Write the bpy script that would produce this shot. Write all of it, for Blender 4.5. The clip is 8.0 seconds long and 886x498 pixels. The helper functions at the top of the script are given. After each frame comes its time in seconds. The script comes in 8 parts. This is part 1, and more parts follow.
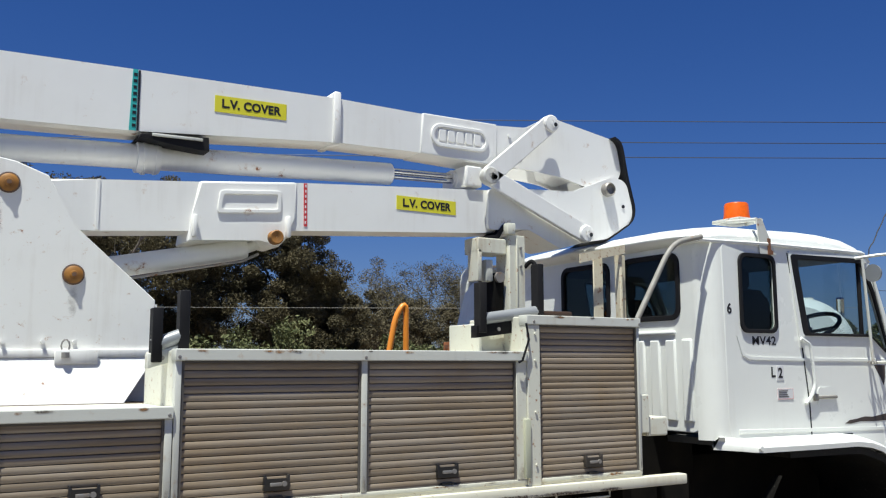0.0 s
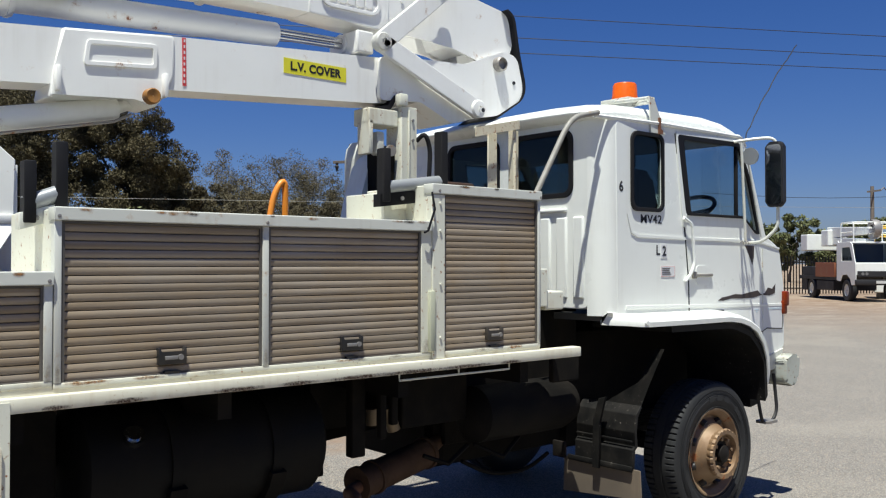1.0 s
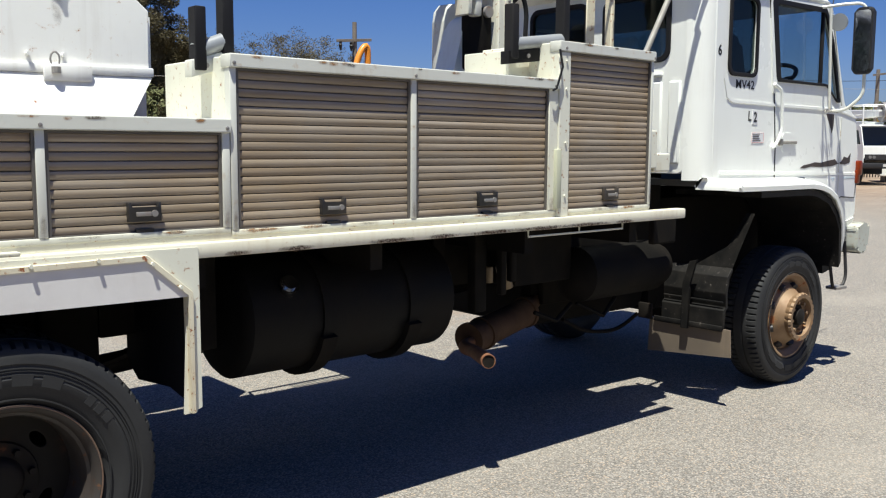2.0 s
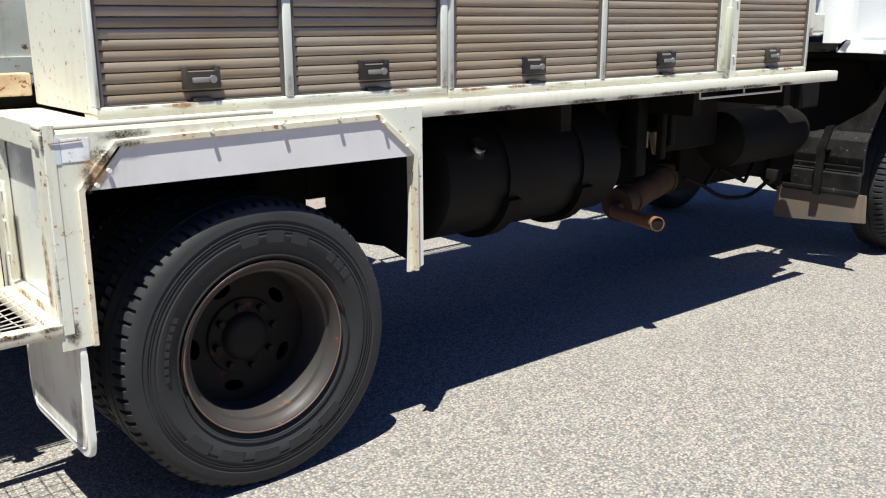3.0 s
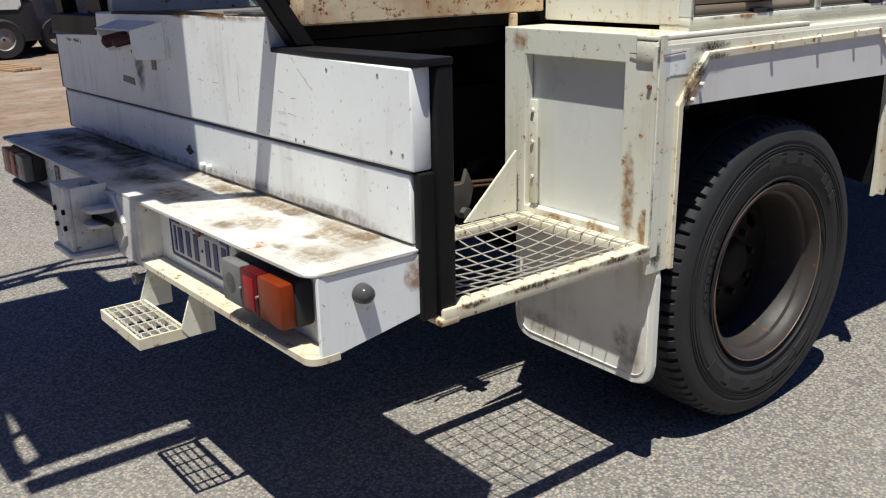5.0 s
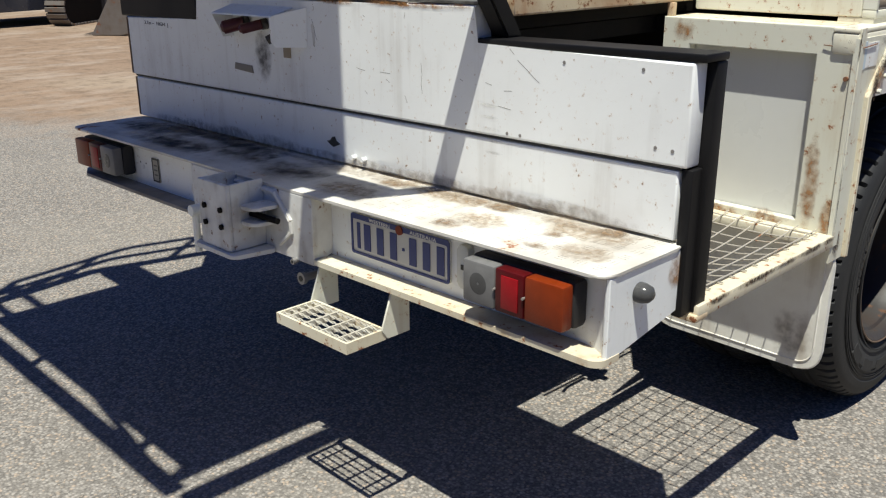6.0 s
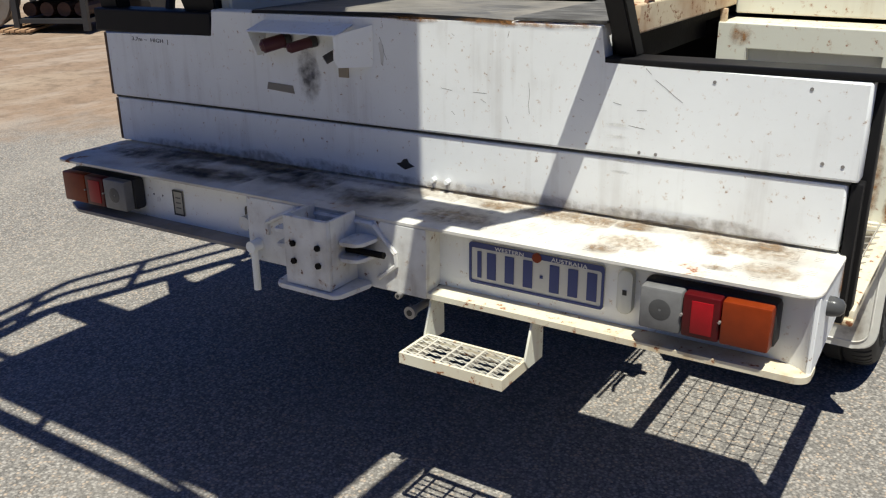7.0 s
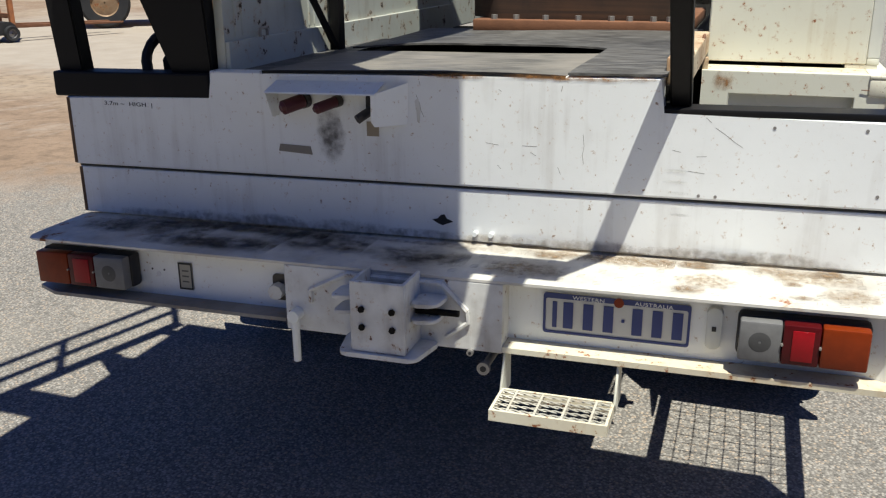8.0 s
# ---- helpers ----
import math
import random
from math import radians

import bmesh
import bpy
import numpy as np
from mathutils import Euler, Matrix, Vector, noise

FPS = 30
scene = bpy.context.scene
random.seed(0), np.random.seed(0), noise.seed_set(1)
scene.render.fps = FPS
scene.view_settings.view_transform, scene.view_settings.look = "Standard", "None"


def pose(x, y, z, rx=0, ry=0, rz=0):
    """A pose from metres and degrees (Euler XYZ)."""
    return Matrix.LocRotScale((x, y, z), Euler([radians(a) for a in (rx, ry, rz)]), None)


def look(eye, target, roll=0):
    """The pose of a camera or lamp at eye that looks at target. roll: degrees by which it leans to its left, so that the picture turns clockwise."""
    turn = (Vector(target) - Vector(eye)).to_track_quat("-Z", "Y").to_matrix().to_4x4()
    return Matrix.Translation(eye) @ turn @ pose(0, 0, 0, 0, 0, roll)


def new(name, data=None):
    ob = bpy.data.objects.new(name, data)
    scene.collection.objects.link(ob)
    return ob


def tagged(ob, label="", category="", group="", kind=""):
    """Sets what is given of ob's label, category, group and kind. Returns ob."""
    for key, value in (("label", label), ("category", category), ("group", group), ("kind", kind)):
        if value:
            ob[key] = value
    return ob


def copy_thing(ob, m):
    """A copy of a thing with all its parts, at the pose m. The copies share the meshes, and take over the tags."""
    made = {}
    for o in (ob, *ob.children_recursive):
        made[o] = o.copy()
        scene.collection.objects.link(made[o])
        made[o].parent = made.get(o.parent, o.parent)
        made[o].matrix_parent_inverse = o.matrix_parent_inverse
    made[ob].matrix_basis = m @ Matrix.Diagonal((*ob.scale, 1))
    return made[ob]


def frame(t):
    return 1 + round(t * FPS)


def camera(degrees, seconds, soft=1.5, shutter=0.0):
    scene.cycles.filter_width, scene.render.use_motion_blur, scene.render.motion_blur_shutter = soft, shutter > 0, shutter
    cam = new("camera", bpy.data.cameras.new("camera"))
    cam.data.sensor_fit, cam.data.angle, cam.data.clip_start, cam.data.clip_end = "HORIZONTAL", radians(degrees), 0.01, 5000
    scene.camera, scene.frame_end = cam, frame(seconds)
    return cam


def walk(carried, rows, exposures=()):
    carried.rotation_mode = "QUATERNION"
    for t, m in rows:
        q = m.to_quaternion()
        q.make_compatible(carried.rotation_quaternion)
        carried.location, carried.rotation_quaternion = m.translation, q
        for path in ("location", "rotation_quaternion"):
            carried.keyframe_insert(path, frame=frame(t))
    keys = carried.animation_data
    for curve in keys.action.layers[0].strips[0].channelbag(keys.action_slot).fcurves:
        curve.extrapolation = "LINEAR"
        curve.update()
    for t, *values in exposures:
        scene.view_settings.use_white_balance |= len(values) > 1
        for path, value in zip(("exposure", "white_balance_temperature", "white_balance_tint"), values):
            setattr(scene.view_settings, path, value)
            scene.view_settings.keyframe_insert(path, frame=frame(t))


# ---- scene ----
cam = camera(52.6, 8.0, 1.2)
PATH = [
    (0, (-0.274, 0.444, 1.879), (0.745, 2.146, 2.136), -0.1),
    (0.5, (-0.274, 0.59, 1.807), (0.917, 2.189, 1.955), -0.1),
    (1, (-0.363, 0.835, 1.742), (0.944, 2.348, 1.774), 0.0),
    (1.2, (-0.445, 0.939, 1.707), (0.883, 2.434, 1.699), 0.1),
    (2.3, (-1.066, 1.363, 1.589), (0.226, 2.856, 1.271), 0.1),
    (2.5, (-1.165, 1.48, 1.573), (0.115, 2.969, 1.195), -0.1),
    (3, (-1.475, 1.677, 1.54), (-0.227, 3.161, 1.052), -0.3),
    (3.5, (-1.813, 1.871, 1.541), (-0.585, 3.356, 1.006), -0.6),
    (4, (-2.06, 2.199, 1.488), (-0.849, 3.692, 0.937), -0.9),
    (4.5, (-2.364, 2.46, 1.459), (-1.168, 3.963, 0.904), -1.2),
    (5, (-2.611, 2.71, 1.466), (-1.441, 4.215, 0.859), -1.2),
    (5.2, (-2.689, 2.854, 1.459), (-1.522, 4.351, 0.827), -1.3),
    (6.3, (-3.327, 3.436, 1.54), (-1.925, 4.694, 0.865), -0.2),
    (6.5, (-3.413, 3.582, 1.568), (-1.964, 4.77, 0.869), -0.5),
    (7, (-3.579, 3.953, 1.61), (-2.01, 4.972, 0.903), -0.6),
    (7.5, (-3.817, 4.275, 1.653), (-2.135, 5.099, 0.952), -0.5),
    (8, (-3.877, 4.61, 1.657), (-2.081, 5.227, 1.028), -0.4),
]
walk(cam, [(t, look(eye, target, roll)) for t, eye, target, roll in PATH],
     exposures=[(0, 0.52, 6280, 2), (1.2, 0.57, 6330, 2), (2.5, 0.96, 6500, 3), (3.2, 1.06, 6180, 4), (4.0, 0.87, 6180, 5), (5.0, 0.38, 6360, 4), (6.3, 0.46, 6460, 3), (8.0, 0.52, 6470, 3)])

# ---- light: high clear summer sun, blue sky ----
SUN_WAY = Vector((0.26, 0.20, -1.0)).normalized()          # the way the sunlight travels
sun_data = bpy.data.lights.new("sun", "SUN")
sun_data.energy, sun_data.angle, sun_data.color = 5.0, radians(0.53), (1.0, 0.95, 0.88)
sun_lamp = new("sun", sun_data)
sun_lamp.matrix_world = Matrix.Translation((0, 0, 40)) @ SUN_WAY.to_track_quat("-Z", "Y").to_matrix().to_4x4()
world = bpy.data.worlds.new("sky")
scene.world = world
world.use_nodes = True
wn = world.node_tree
sky = wn.nodes.new("ShaderNodeTexSky")
sky.sky_type, sky.sun_disc = "NISHITA", False
sky.sun_elevation, sky.sun_rotation = radians(71.8), math.atan2(-SUN_WAY.x, -SUN_WAY.y)
sky.altitude, sky.air_density, sky.dust_density, sky.ozone_density = 0.0, 1.0, 0.5, 3.0
wn.nodes["Background"].inputs["Strength"].default_value = 0.0345
deep = wn.nodes.new("ShaderNodeHueSaturation")               # the clear, deep blue of a dry summer day
deep.inputs["Saturation"].default_value = 1.25
tint = wn.nodes.new("ShaderNodeMix")
tint.data_type, tint.blend_type = "RGBA", "MULTIPLY"
tint.inputs["Factor"].default_value, tint.inputs[7].default_value = 1.0, (0.90, 0.97, 1.56, 1)
wn.links.new(sky.outputs[0], deep.inputs["Color"])
wn.links.new(deep.outputs[0], tint.inputs[6])
wn.links.new(tint.outputs[2], wn.nodes["Background"].inputs["Color"])

# ---- materials ----


def nodes_of(name):
    m = bpy.data.materials.new(name)
    m.use_nodes = True
    nt = m.node_tree
    return m, nt, nt.nodes["Principled BSDF"]


def noise_of(nt, scale, detail=4.0, stretch=(1, 1, 1), rough=0.55, coord=None):
    """World-space noise, 0 to 1."""
    if coord is None:
        geo = nt.nodes.new("ShaderNodeNewGeometry")
        coord = geo.outputs["Position"]
    mp = nt.nodes.new("ShaderNodeMapping")
    mp.inputs["Scale"].default_value = stretch
    nt.links.new(coord, mp.inputs["Vector"])
    n = nt.nodes.new("ShaderNodeTexNoise")
    n.inputs["Scale"].default_value, n.inputs["Detail"].default_value, n.inputs["Roughness"].default_value = scale, detail, rough
    nt.links.new(mp.outputs[0], n.inputs["Vector"])
    return n.outputs[0]


def ramp_of(nt, value, lo, hi, a=0.0, b=1.0):
    r = nt.nodes.new("ShaderNodeMapRange")
    r.inputs["From Min"].default_value, r.inputs["From Max"].default_value = lo, hi
    r.inputs["To Min"].default_value, r.inputs["To Max"].default_value = a, b
    nt.links.new(value, r.inputs["Value"])
    return r.outputs[0]


def mixed(nt, fac, a, b):
    """Colour a to b by fac; a and b are colours or sockets."""
    x = nt.nodes.new("ShaderNodeMix")
    x.data_type = "RGBA"
    nt.links.new(fac, x.inputs["Factor"])
    for sock, v in ((x.inputs[6], a), (x.inputs[7], b)):
        if isinstance(v, tuple):
            sock.default_value = (*v, 1)
        else:
            nt.links.new(v, sock)
    return x.outputs[2]


def maths(nt, op, a, b):
    x = nt.nodes.new("ShaderNodeMath")
    x.operation = op
    for sock, v in zip(x.inputs, (a, b)):
        if isinstance(v, (int, float)):
            sock.default_value = v
        else:
            nt.links.new(v, sock)
    return x.outputs[0]


def bumped(nt, bsdf, height, strength, dist):
    bp = nt.nodes.new("ShaderNodeBump")
    bp.inputs["Strength"].default_value, bp.inputs["Distance"].default_value = strength, dist
    nt.links.new(height, bp.inputs["Height"])
    nt.links.new(bp.outputs[0], bsdf.inputs["Normal"])


def surface(name, col, rough=0.45, metal=0.0, dirt=0.25, dirt_col=(0.33, 0.26, 0.18), streaks=0.2, rust=0.0,
            rust_col=(0.16, 0.055, 0.02), scale=2.2, bump=0.15, spread=0.0, coat=0.0, rust_scale=7.0, along=0.0, spec=0.5):
    """A painted or raw surface with dust, runs that follow the fall of water, chips of rust and a fine grain."""
    m, nt, b = nodes_of(name)
    c = col
    n1 = noise_of(nt, scale, 6)
    if spread:
        info = nt.nodes.new("ShaderNodeObjectInfo")
        c = mixed(nt, info.outputs["Random"], tuple(v * (1 - spread) for v in col), tuple(min(1, v * (1 + spread)) for v in col))
    if dirt:
        c = mixed(nt, ramp_of(nt, n1, 0.38, 0.78, 0, dirt), c, dirt_col)
    if streaks:
        s = noise_of(nt, 1.0, 5, (26, 26, 1.6))
        c = mixed(nt, ramp_of(nt, maths(nt, "MULTIPLY", s, n1), 0.28, 0.46, 0, streaks), c, dirt_col)
    if along:
        w = noise_of(nt, 1.0, 6, (1.3, 1.0, 60))
        c = mixed(nt, ramp_of(nt, w, 0.42, 0.68, 0, along), c, tuple(v * 0.52 for v in dirt_col))
    r_out = ramp_of(nt, n1, 0.3, 0.7, max(0.02, rough - 0.08), rough + 0.12)
    if rust:
        big = noise_of(nt, rust_scale, 8, (1, 1, 1), 0.68)
        r_mask = ramp_of(nt, big, 0.68 - rust * 0.28, 0.71 - rust * 0.28)
        halo = ramp_of(nt, big, 0.62 - rust * 0.30, 0.71 - rust * 0.26, 0, 0.5)
        c = mixed(nt, halo, c, (0.42, 0.24, 0.10) if max(col) > 0.2 else rust_col)
        rc = mixed(nt, noise_of(nt, 60, 3), rust_col, tuple(v * 2.2 for v in rust_col))
        c = mixed(nt, r_mask, c, rc)
        r_out = maths(nt, "ADD", r_out, maths(nt, "MULTIPLY", r_mask, 0.35))
    if isinstance(c, tuple):
        b.inputs["Base Color"].default_value = (*c, 1)
    else:
        nt.links.new(c, b.inputs["Base Color"])
    nt.links.new(r_out, b.inputs["Roughness"])
    b.inputs["Metallic"].default_value = metal
    b.inputs["Specular IOR Level"].default_value = spec
    b.inputs["Coat Weight"].default_value = coat
    b.inputs["Coat Roughness"].default_value = 0.12
    if bump:
        bumped(nt, b, noise_of(nt, 90, 3), bump, 0.002)
    return m


white_paint = surface("white_paint", (0.84, 0.855, 0.81), 0.32, dirt=0.06, streaks=0.10, coat=0.25, bump=0.05)
boom_paint = surface("boom_paint", (0.87, 0.865, 0.83), 0.38, dirt=0.08, streaks=0.10, rust=0.02, coat=0.1, bump=0.06)
turret_paint = surface("turret_paint", (0.85, 0.85, 0.82), 0.42, dirt=0.10, streaks=0.18, rust=0.05, bump=0.06, rust_scale=22)
panel_paint = surface("panel_paint", (0.84, 0.855, 0.845), 0.40, dirt=0.15, dirt_col=(0.38, 0.34, 0.29), streaks=0.34, scale=3.4, rust=0.075, rust_col=(0.14, 0.085, 0.05), rust_scale=52, bump=0.12)
recess_paint = surface("recess_paint", (0.66, 0.665, 0.63), 0.28, dirt=0.20, dirt_col=(0.40, 0.36, 0.28), streaks=0.25, coat=0.2, bump=0.05)
cream_paint = surface("cream_paint", (0.70, 0.70, 0.60), 0.45, dirt=0.22, dirt_col=(0.42, 0.31, 0.17), streaks=0.4, rust=0.15, bump=0.12, rust_scale=36)
rusty_cream = surface("rusty_cream", (0.68, 0.64, 0.50), 0.5, dirt=0.45, dirt_col=(0.40, 0.24, 0.09), streaks=0.5, rust=0.25, bump=0.2, rust_scale=38)
rusty_beam = surface("rusty_beam", (0.60, 0.50, 0.34), 0.6, dirt=1.0, dirt_col=(0.30, 0.115, 0.032), streaks=0.75, scale=5, rust=0.34, rust_col=(0.12, 0.042, 0.016), bump=0.3, rust_scale=44)
rail_cream = surface("rail_cream", (0.72, 0.70, 0.58), 0.45, dirt=0.20, dirt_col=(0.42, 0.30, 0.16), streaks=0.25, rust=0.10, rust_col=(0.07, 0.03, 0.014), bump=0.12, rust_scale=42)
grimy_white = surface("grimy_white", (0.72, 0.72, 0.69), 0.5, dirt=0.55, dirt_col=(0.22, 0.18, 0.14), streaks=0.5, scale=7, rust=0.16, rust_col=(0.07, 0.035, 0.02), bump=0.2, rust_scale=34)
scratch_grey = surface("scratched_paint", (0.24, 0.22, 0.20), 0.6, dirt=0.4, dirt_col=(0.07, 0.05, 0.04), streaks=0.0, scale=30)
# soot plus the shade on the lip's left half, both in the colour
sooty_shaded_lip = surface("sooty_shaded_lip", (0.34, 0.32, 0.29), 0.6, dirt=1.0, dirt_col=(0.06, 0.05, 0.043), streaks=0.3, scale=4, rust=0.15, bump=0.2, rust_scale=30)
flap_white = surface("stained_flap", (0.77, 0.76, 0.70), 0.55, dirt=0.3, dirt_col=(0.33, 0.26, 0.18), streaks=0.45, scale=5, bump=0.15)
exhaust_rust = surface("exhaust_rust", (0.085, 0.048, 0.028), 0.7, spec=0.2, dirt=0.6, dirt_col=(0.035, 0.022, 0.016), streaks=0.0, bump=0.5, scale=10)
alu_grey = surface("weathered_aluminium", (0.66, 0.67, 0.61), 0.45, metal=0.05, dirt=0.18, streaks=0.25, rust=0.10)
chipped_grey = surface("chipped_grey_paint", (0.47, 0.49, 0.44), 0.5, dirt=0.35, dirt_col=(0.24, 0.21, 0.16), streaks=0.5, scale=4, rust=0.25, rust_col=(0.03, 0.022, 0.016), bump=0.15, rust_scale=20)
bare_ply = surface("bare_ply", (0.13, 0.075, 0.04), 0.8, dirt=0.6, dirt_col=(0.05, 0.035, 0.025), streaks=0.2, scale=9)
worn_tube = surface("worn_tube", (0.30, 0.29, 0.26), 0.55, dirt=0.7, dirt_col=(0.16, 0.13, 0.10), streaks=0.1, rust=0.15, scale=14)
step_plate = surface("dusty_tread_plate", (0.68, 0.66, 0.60), 0.55, dirt=0.72, dirt_col=(0.16, 0.12, 0.085), streaks=0.0, rust=0.12, bump=0.3, scale=4.5)
black_paint = surface("black_paint", (0.008, 0.008, 0.009), 0.45, spec=0.14, dirt=0.25, dirt_col=(0.035, 0.03, 0.026), streaks=0.2, bump=0.1)
battered_black = surface("battered_black", (0.010, 0.010, 0.010), 0.5, spec=0.12, dirt=0.6, dirt_col=(0.034, 0.030, 0.026), streaks=0.2, scale=8, rust=0.06, rust_col=(0.10, 0.09, 0.08), bump=0.4, rust_scale=40)
black_rubber = surface("black_rubber", (0.012, 0.012, 0.014), 0.6, spec=0.16, dirt=0.3, dirt_col=(0.045, 0.04, 0.036), streaks=0.0)
tyre_rubber = surface("tyre_rubber", (0.022, 0.0225, 0.024), 0.6, spec=0.28, dirt=0.25, dirt_col=(0.058, 0.057, 0.055), streaks=0.0, scale=5, bump=0.3)
chassis_black = surface("greasy_chassis", (0.008, 0.0075, 0.007), 0.65, spec=0.06, dirt=0.6, dirt_col=(0.024, 0.020, 0.016), streaks=0.2, scale=6, bump=0.5)
tank_black = surface("tank_black", (0.009, 0.0088, 0.0085), 0.55, spec=0.09, dirt=0.6, dirt_col=(0.017, 0.014, 0.011), streaks=0.3, scale=5, bump=0.4)
rim_dark = surface("dark_rim", (0.012, 0.011, 0.010), 0.6, spec=0.14, dirt=0.5, dirt_col=(0.030, 0.022, 0.017), streaks=0.0, rust=0.10, rust_col=(0.06, 0.026, 0.014), scale=7)
rim_lip = surface("worn_rim_lip", (0.040, 0.037, 0.035), 0.5, metal=0.0, spec=0.35, dirt=0.7, dirt_col=(0.040, 0.024, 0.016), streaks=0.0, rust=0.20, rust_col=(0.065, 0.033, 0.018), scale=9, rust_scale=22)
rim_edge = surface("rusty_rim_edge", (0.17, 0.12, 0.09), 0.5, metal=0.2, dirt=0.7, dirt_col=(0.12, 0.055, 0.03), streaks=0.0, rust=0.3, scale=12)
rim_gold = surface("rusty_steel_rim", (0.25, 0.17, 0.10), 0.55, metal=0.2, dirt=0.6, dirt_col=(0.16, 0.075, 0.03), streaks=0.0, rust=0.3, scale=8)
rust_metal = surface("rust_metal", (0.20, 0.085, 0.04), 0.75, dirt=0.6, dirt_col=(0.08, 0.035, 0.02), streaks=0.0, bump=0.5, scale=10)
grey_steel = surface("grey_steel", (0.30, 0.29, 0.28), 0.45, metal=0.5, dirt=0.3, streaks=0.0, rust=0.12)
hanger_steel = surface("dusty_dark_steel", (0.10, 0.092, 0.082), 0.6, metal=0.2, dirt=0.6, dirt_col=(0.05, 0.043, 0.036), streaks=0.0, scale=12)
wire_steel = surface("galvanised_wire", (0.50, 0.47, 0.41), 0.5, metal=0.35, dirt=0.35, streaks=0.0, rust=0.1, scale=12)
slat_metal = surface("shutter_slat", (0.345, 0.292, 0.228), 0.45, metal=0.12, dirt=0.6, dirt_col=(0.34, 0.235, 0.125), streaks=0.25, scale=3.0, spread=0.20, bump=0.05, along=0.6)
dark_frame = surface("shutter_channel", (0.11, 0.102, 0.094), 0.5, metal=0.3, dirt=0.35, dirt_col=(0.16, 0.13, 0.10))
latch_dark = surface("latch_steel", (0.022, 0.022, 0.024), 0.4, metal=0.2, dirt=0.2, streaks=0.0)
roller_grey = surface("grey_roller", (0.27, 0.285, 0.30), 0.45, metal=0.2, dirt=0.15, streaks=0.0)
orange_paint = surface("orange_paint", (0.75, 0.26, 0.03), 0.4, dirt=0.1, streaks=0.1)
rust_orange = surface("rusty_orange_paint", (0.36, 0.13, 0.045), 0.6, dirt=0.8, dirt_col=(0.13, 0.055, 0.028), streaks=0.3, scale=8)
grease_cap = surface("rust_stained_cap", (0.38, 0.17, 0.025), 0.55, dirt=0.9, dirt_col=(0.11, 0.045, 0.015), streaks=0.0, scale=14)
yellow_sticker = surface("yellow_sticker", (0.72, 0.66, 0.03), 0.5, dirt=0.05, streaks=0.0, bump=0.0)
red_tape = surface("red_tape", (0.62, 0.05, 0.06), 0.5, dirt=0.05, streaks=0.0, bump=0.0)
teal_tape = surface("teal_tape", (0.05, 0.42, 0.40), 0.5, dirt=0.05, streaks=0.0, bump=0.0)
white_sticker = surface("white_sticker", (0.72, 0.72, 0.72), 0.5, dirt=0.08, streaks=0.0, bump=0.0)
black_ink = surface("black_ink", (0.012, 0.012, 0.014), 0.5, dirt=0.0, streaks=0.0, bump=0.0)
navy_ink = surface("navy_ink", (0.025, 0.04, 0.16), 0.5, dirt=0.0, streaks=0.0, bump=0.0)
plate_white = surface("number_plate", (0.55, 0.55, 0.52), 0.4, dirt=0.15, streaks=0.0, bump=0.02)
red_part = surface("faded_red", (0.07, 0.008, 0.010), 0.45, dirt=0.2, dirt_col=(0.06, 0.02, 0.02), streaks=0.0)
primer_brown = surface("brown_primer", (0.075, 0.034, 0.016), 0.7, dirt=0.8, dirt_col=(0.022, 0.014, 0.010), streaks=0.4, along=0.7, scale=5)
canvas_white = surface("glass_fibre", (0.70, 0.70, 0.66), 0.5, dirt=0.2, streaks=0.2)
seat_cloth = surface("seat_cloth", (0.03, 0.03, 0.033), 0.8, dirt=0.1, streaks=0.0)
vinyl_grey = surface("cab_lining", (0.10, 0.10, 0.10), 0.7, dirt=0.1, streaks=0.0)
blue_hint = surface("pale_blue_label", (0.58, 0.68, 0.74), 0.5, dirt=0.2, streaks=0.1, bump=0.0)


def mat_rubber(name, dark, pale, share, relief):
    """Black mat rubber with broken ribs across the deck, the glisten on their crests painted in as pale colour."""
    m, nt, b = nodes_of(name)
    rib = noise_of(nt, 1.0, 5, (60, 9, 20), 0.6)
    patch = noise_of(nt, 2.6, 7, (1, 1, 1), 0.65)
    c = mixed(nt, ramp_of(nt, rib, 0.44, 0.62), dark, pale)
    c = mixed(nt, ramp_of(nt, patch, 0.40, 0.66, 0, share), c, (0.25, 0.225, 0.19))
    c = mixed(nt, ramp_of(nt, noise_of(nt, 9.0, 6), 0.58, 0.72, 0, 0.7), c, dark)
    nt.links.new(c, b.inputs["Base Color"])
    nt.links.new(ramp_of(nt, patch, 0.3, 0.7, 0.38, 0.7), b.inputs["Roughness"])
    bumped(nt, b, rib, relief, 0.006)
    return m


ribbed_mat = mat_rubber("ribbed_mat", (0.035, 0.034, 0.033), (0.135, 0.131, 0.124), 0.16, 1.0)
dusty_mat = mat_rubber("dusty_mat", (0.10, 0.094, 0.085), (0.19, 0.178, 0.158), 0.75, 0.25)


def lens_plastic(name, col, rough=0.32):
    m, nt, b = nodes_of(name)
    nt.links.new(mixed(nt, noise_of(nt, 40, 3), col, tuple(v * 0.6 for v in col)), b.inputs["Base Color"])
    b.inputs["Roughness"].default_value = rough
    b.inputs["Coat Weight"].default_value = 0.06
    b.inputs["Specular IOR Level"].default_value = 0.22
    b.inputs["Subsurface Weight"].default_value = 0.0
    v = nt.nodes.new("ShaderNodeTexVoronoi")
    v.inputs["Scale"].default_value = 160
    geo = nt.nodes.new("ShaderNodeNewGeometry")
    nt.links.new(geo.outputs["Position"], v.inputs["Vector"])
    bumped(nt, b, v.outputs[0], 0.12, 0.001)
    return m


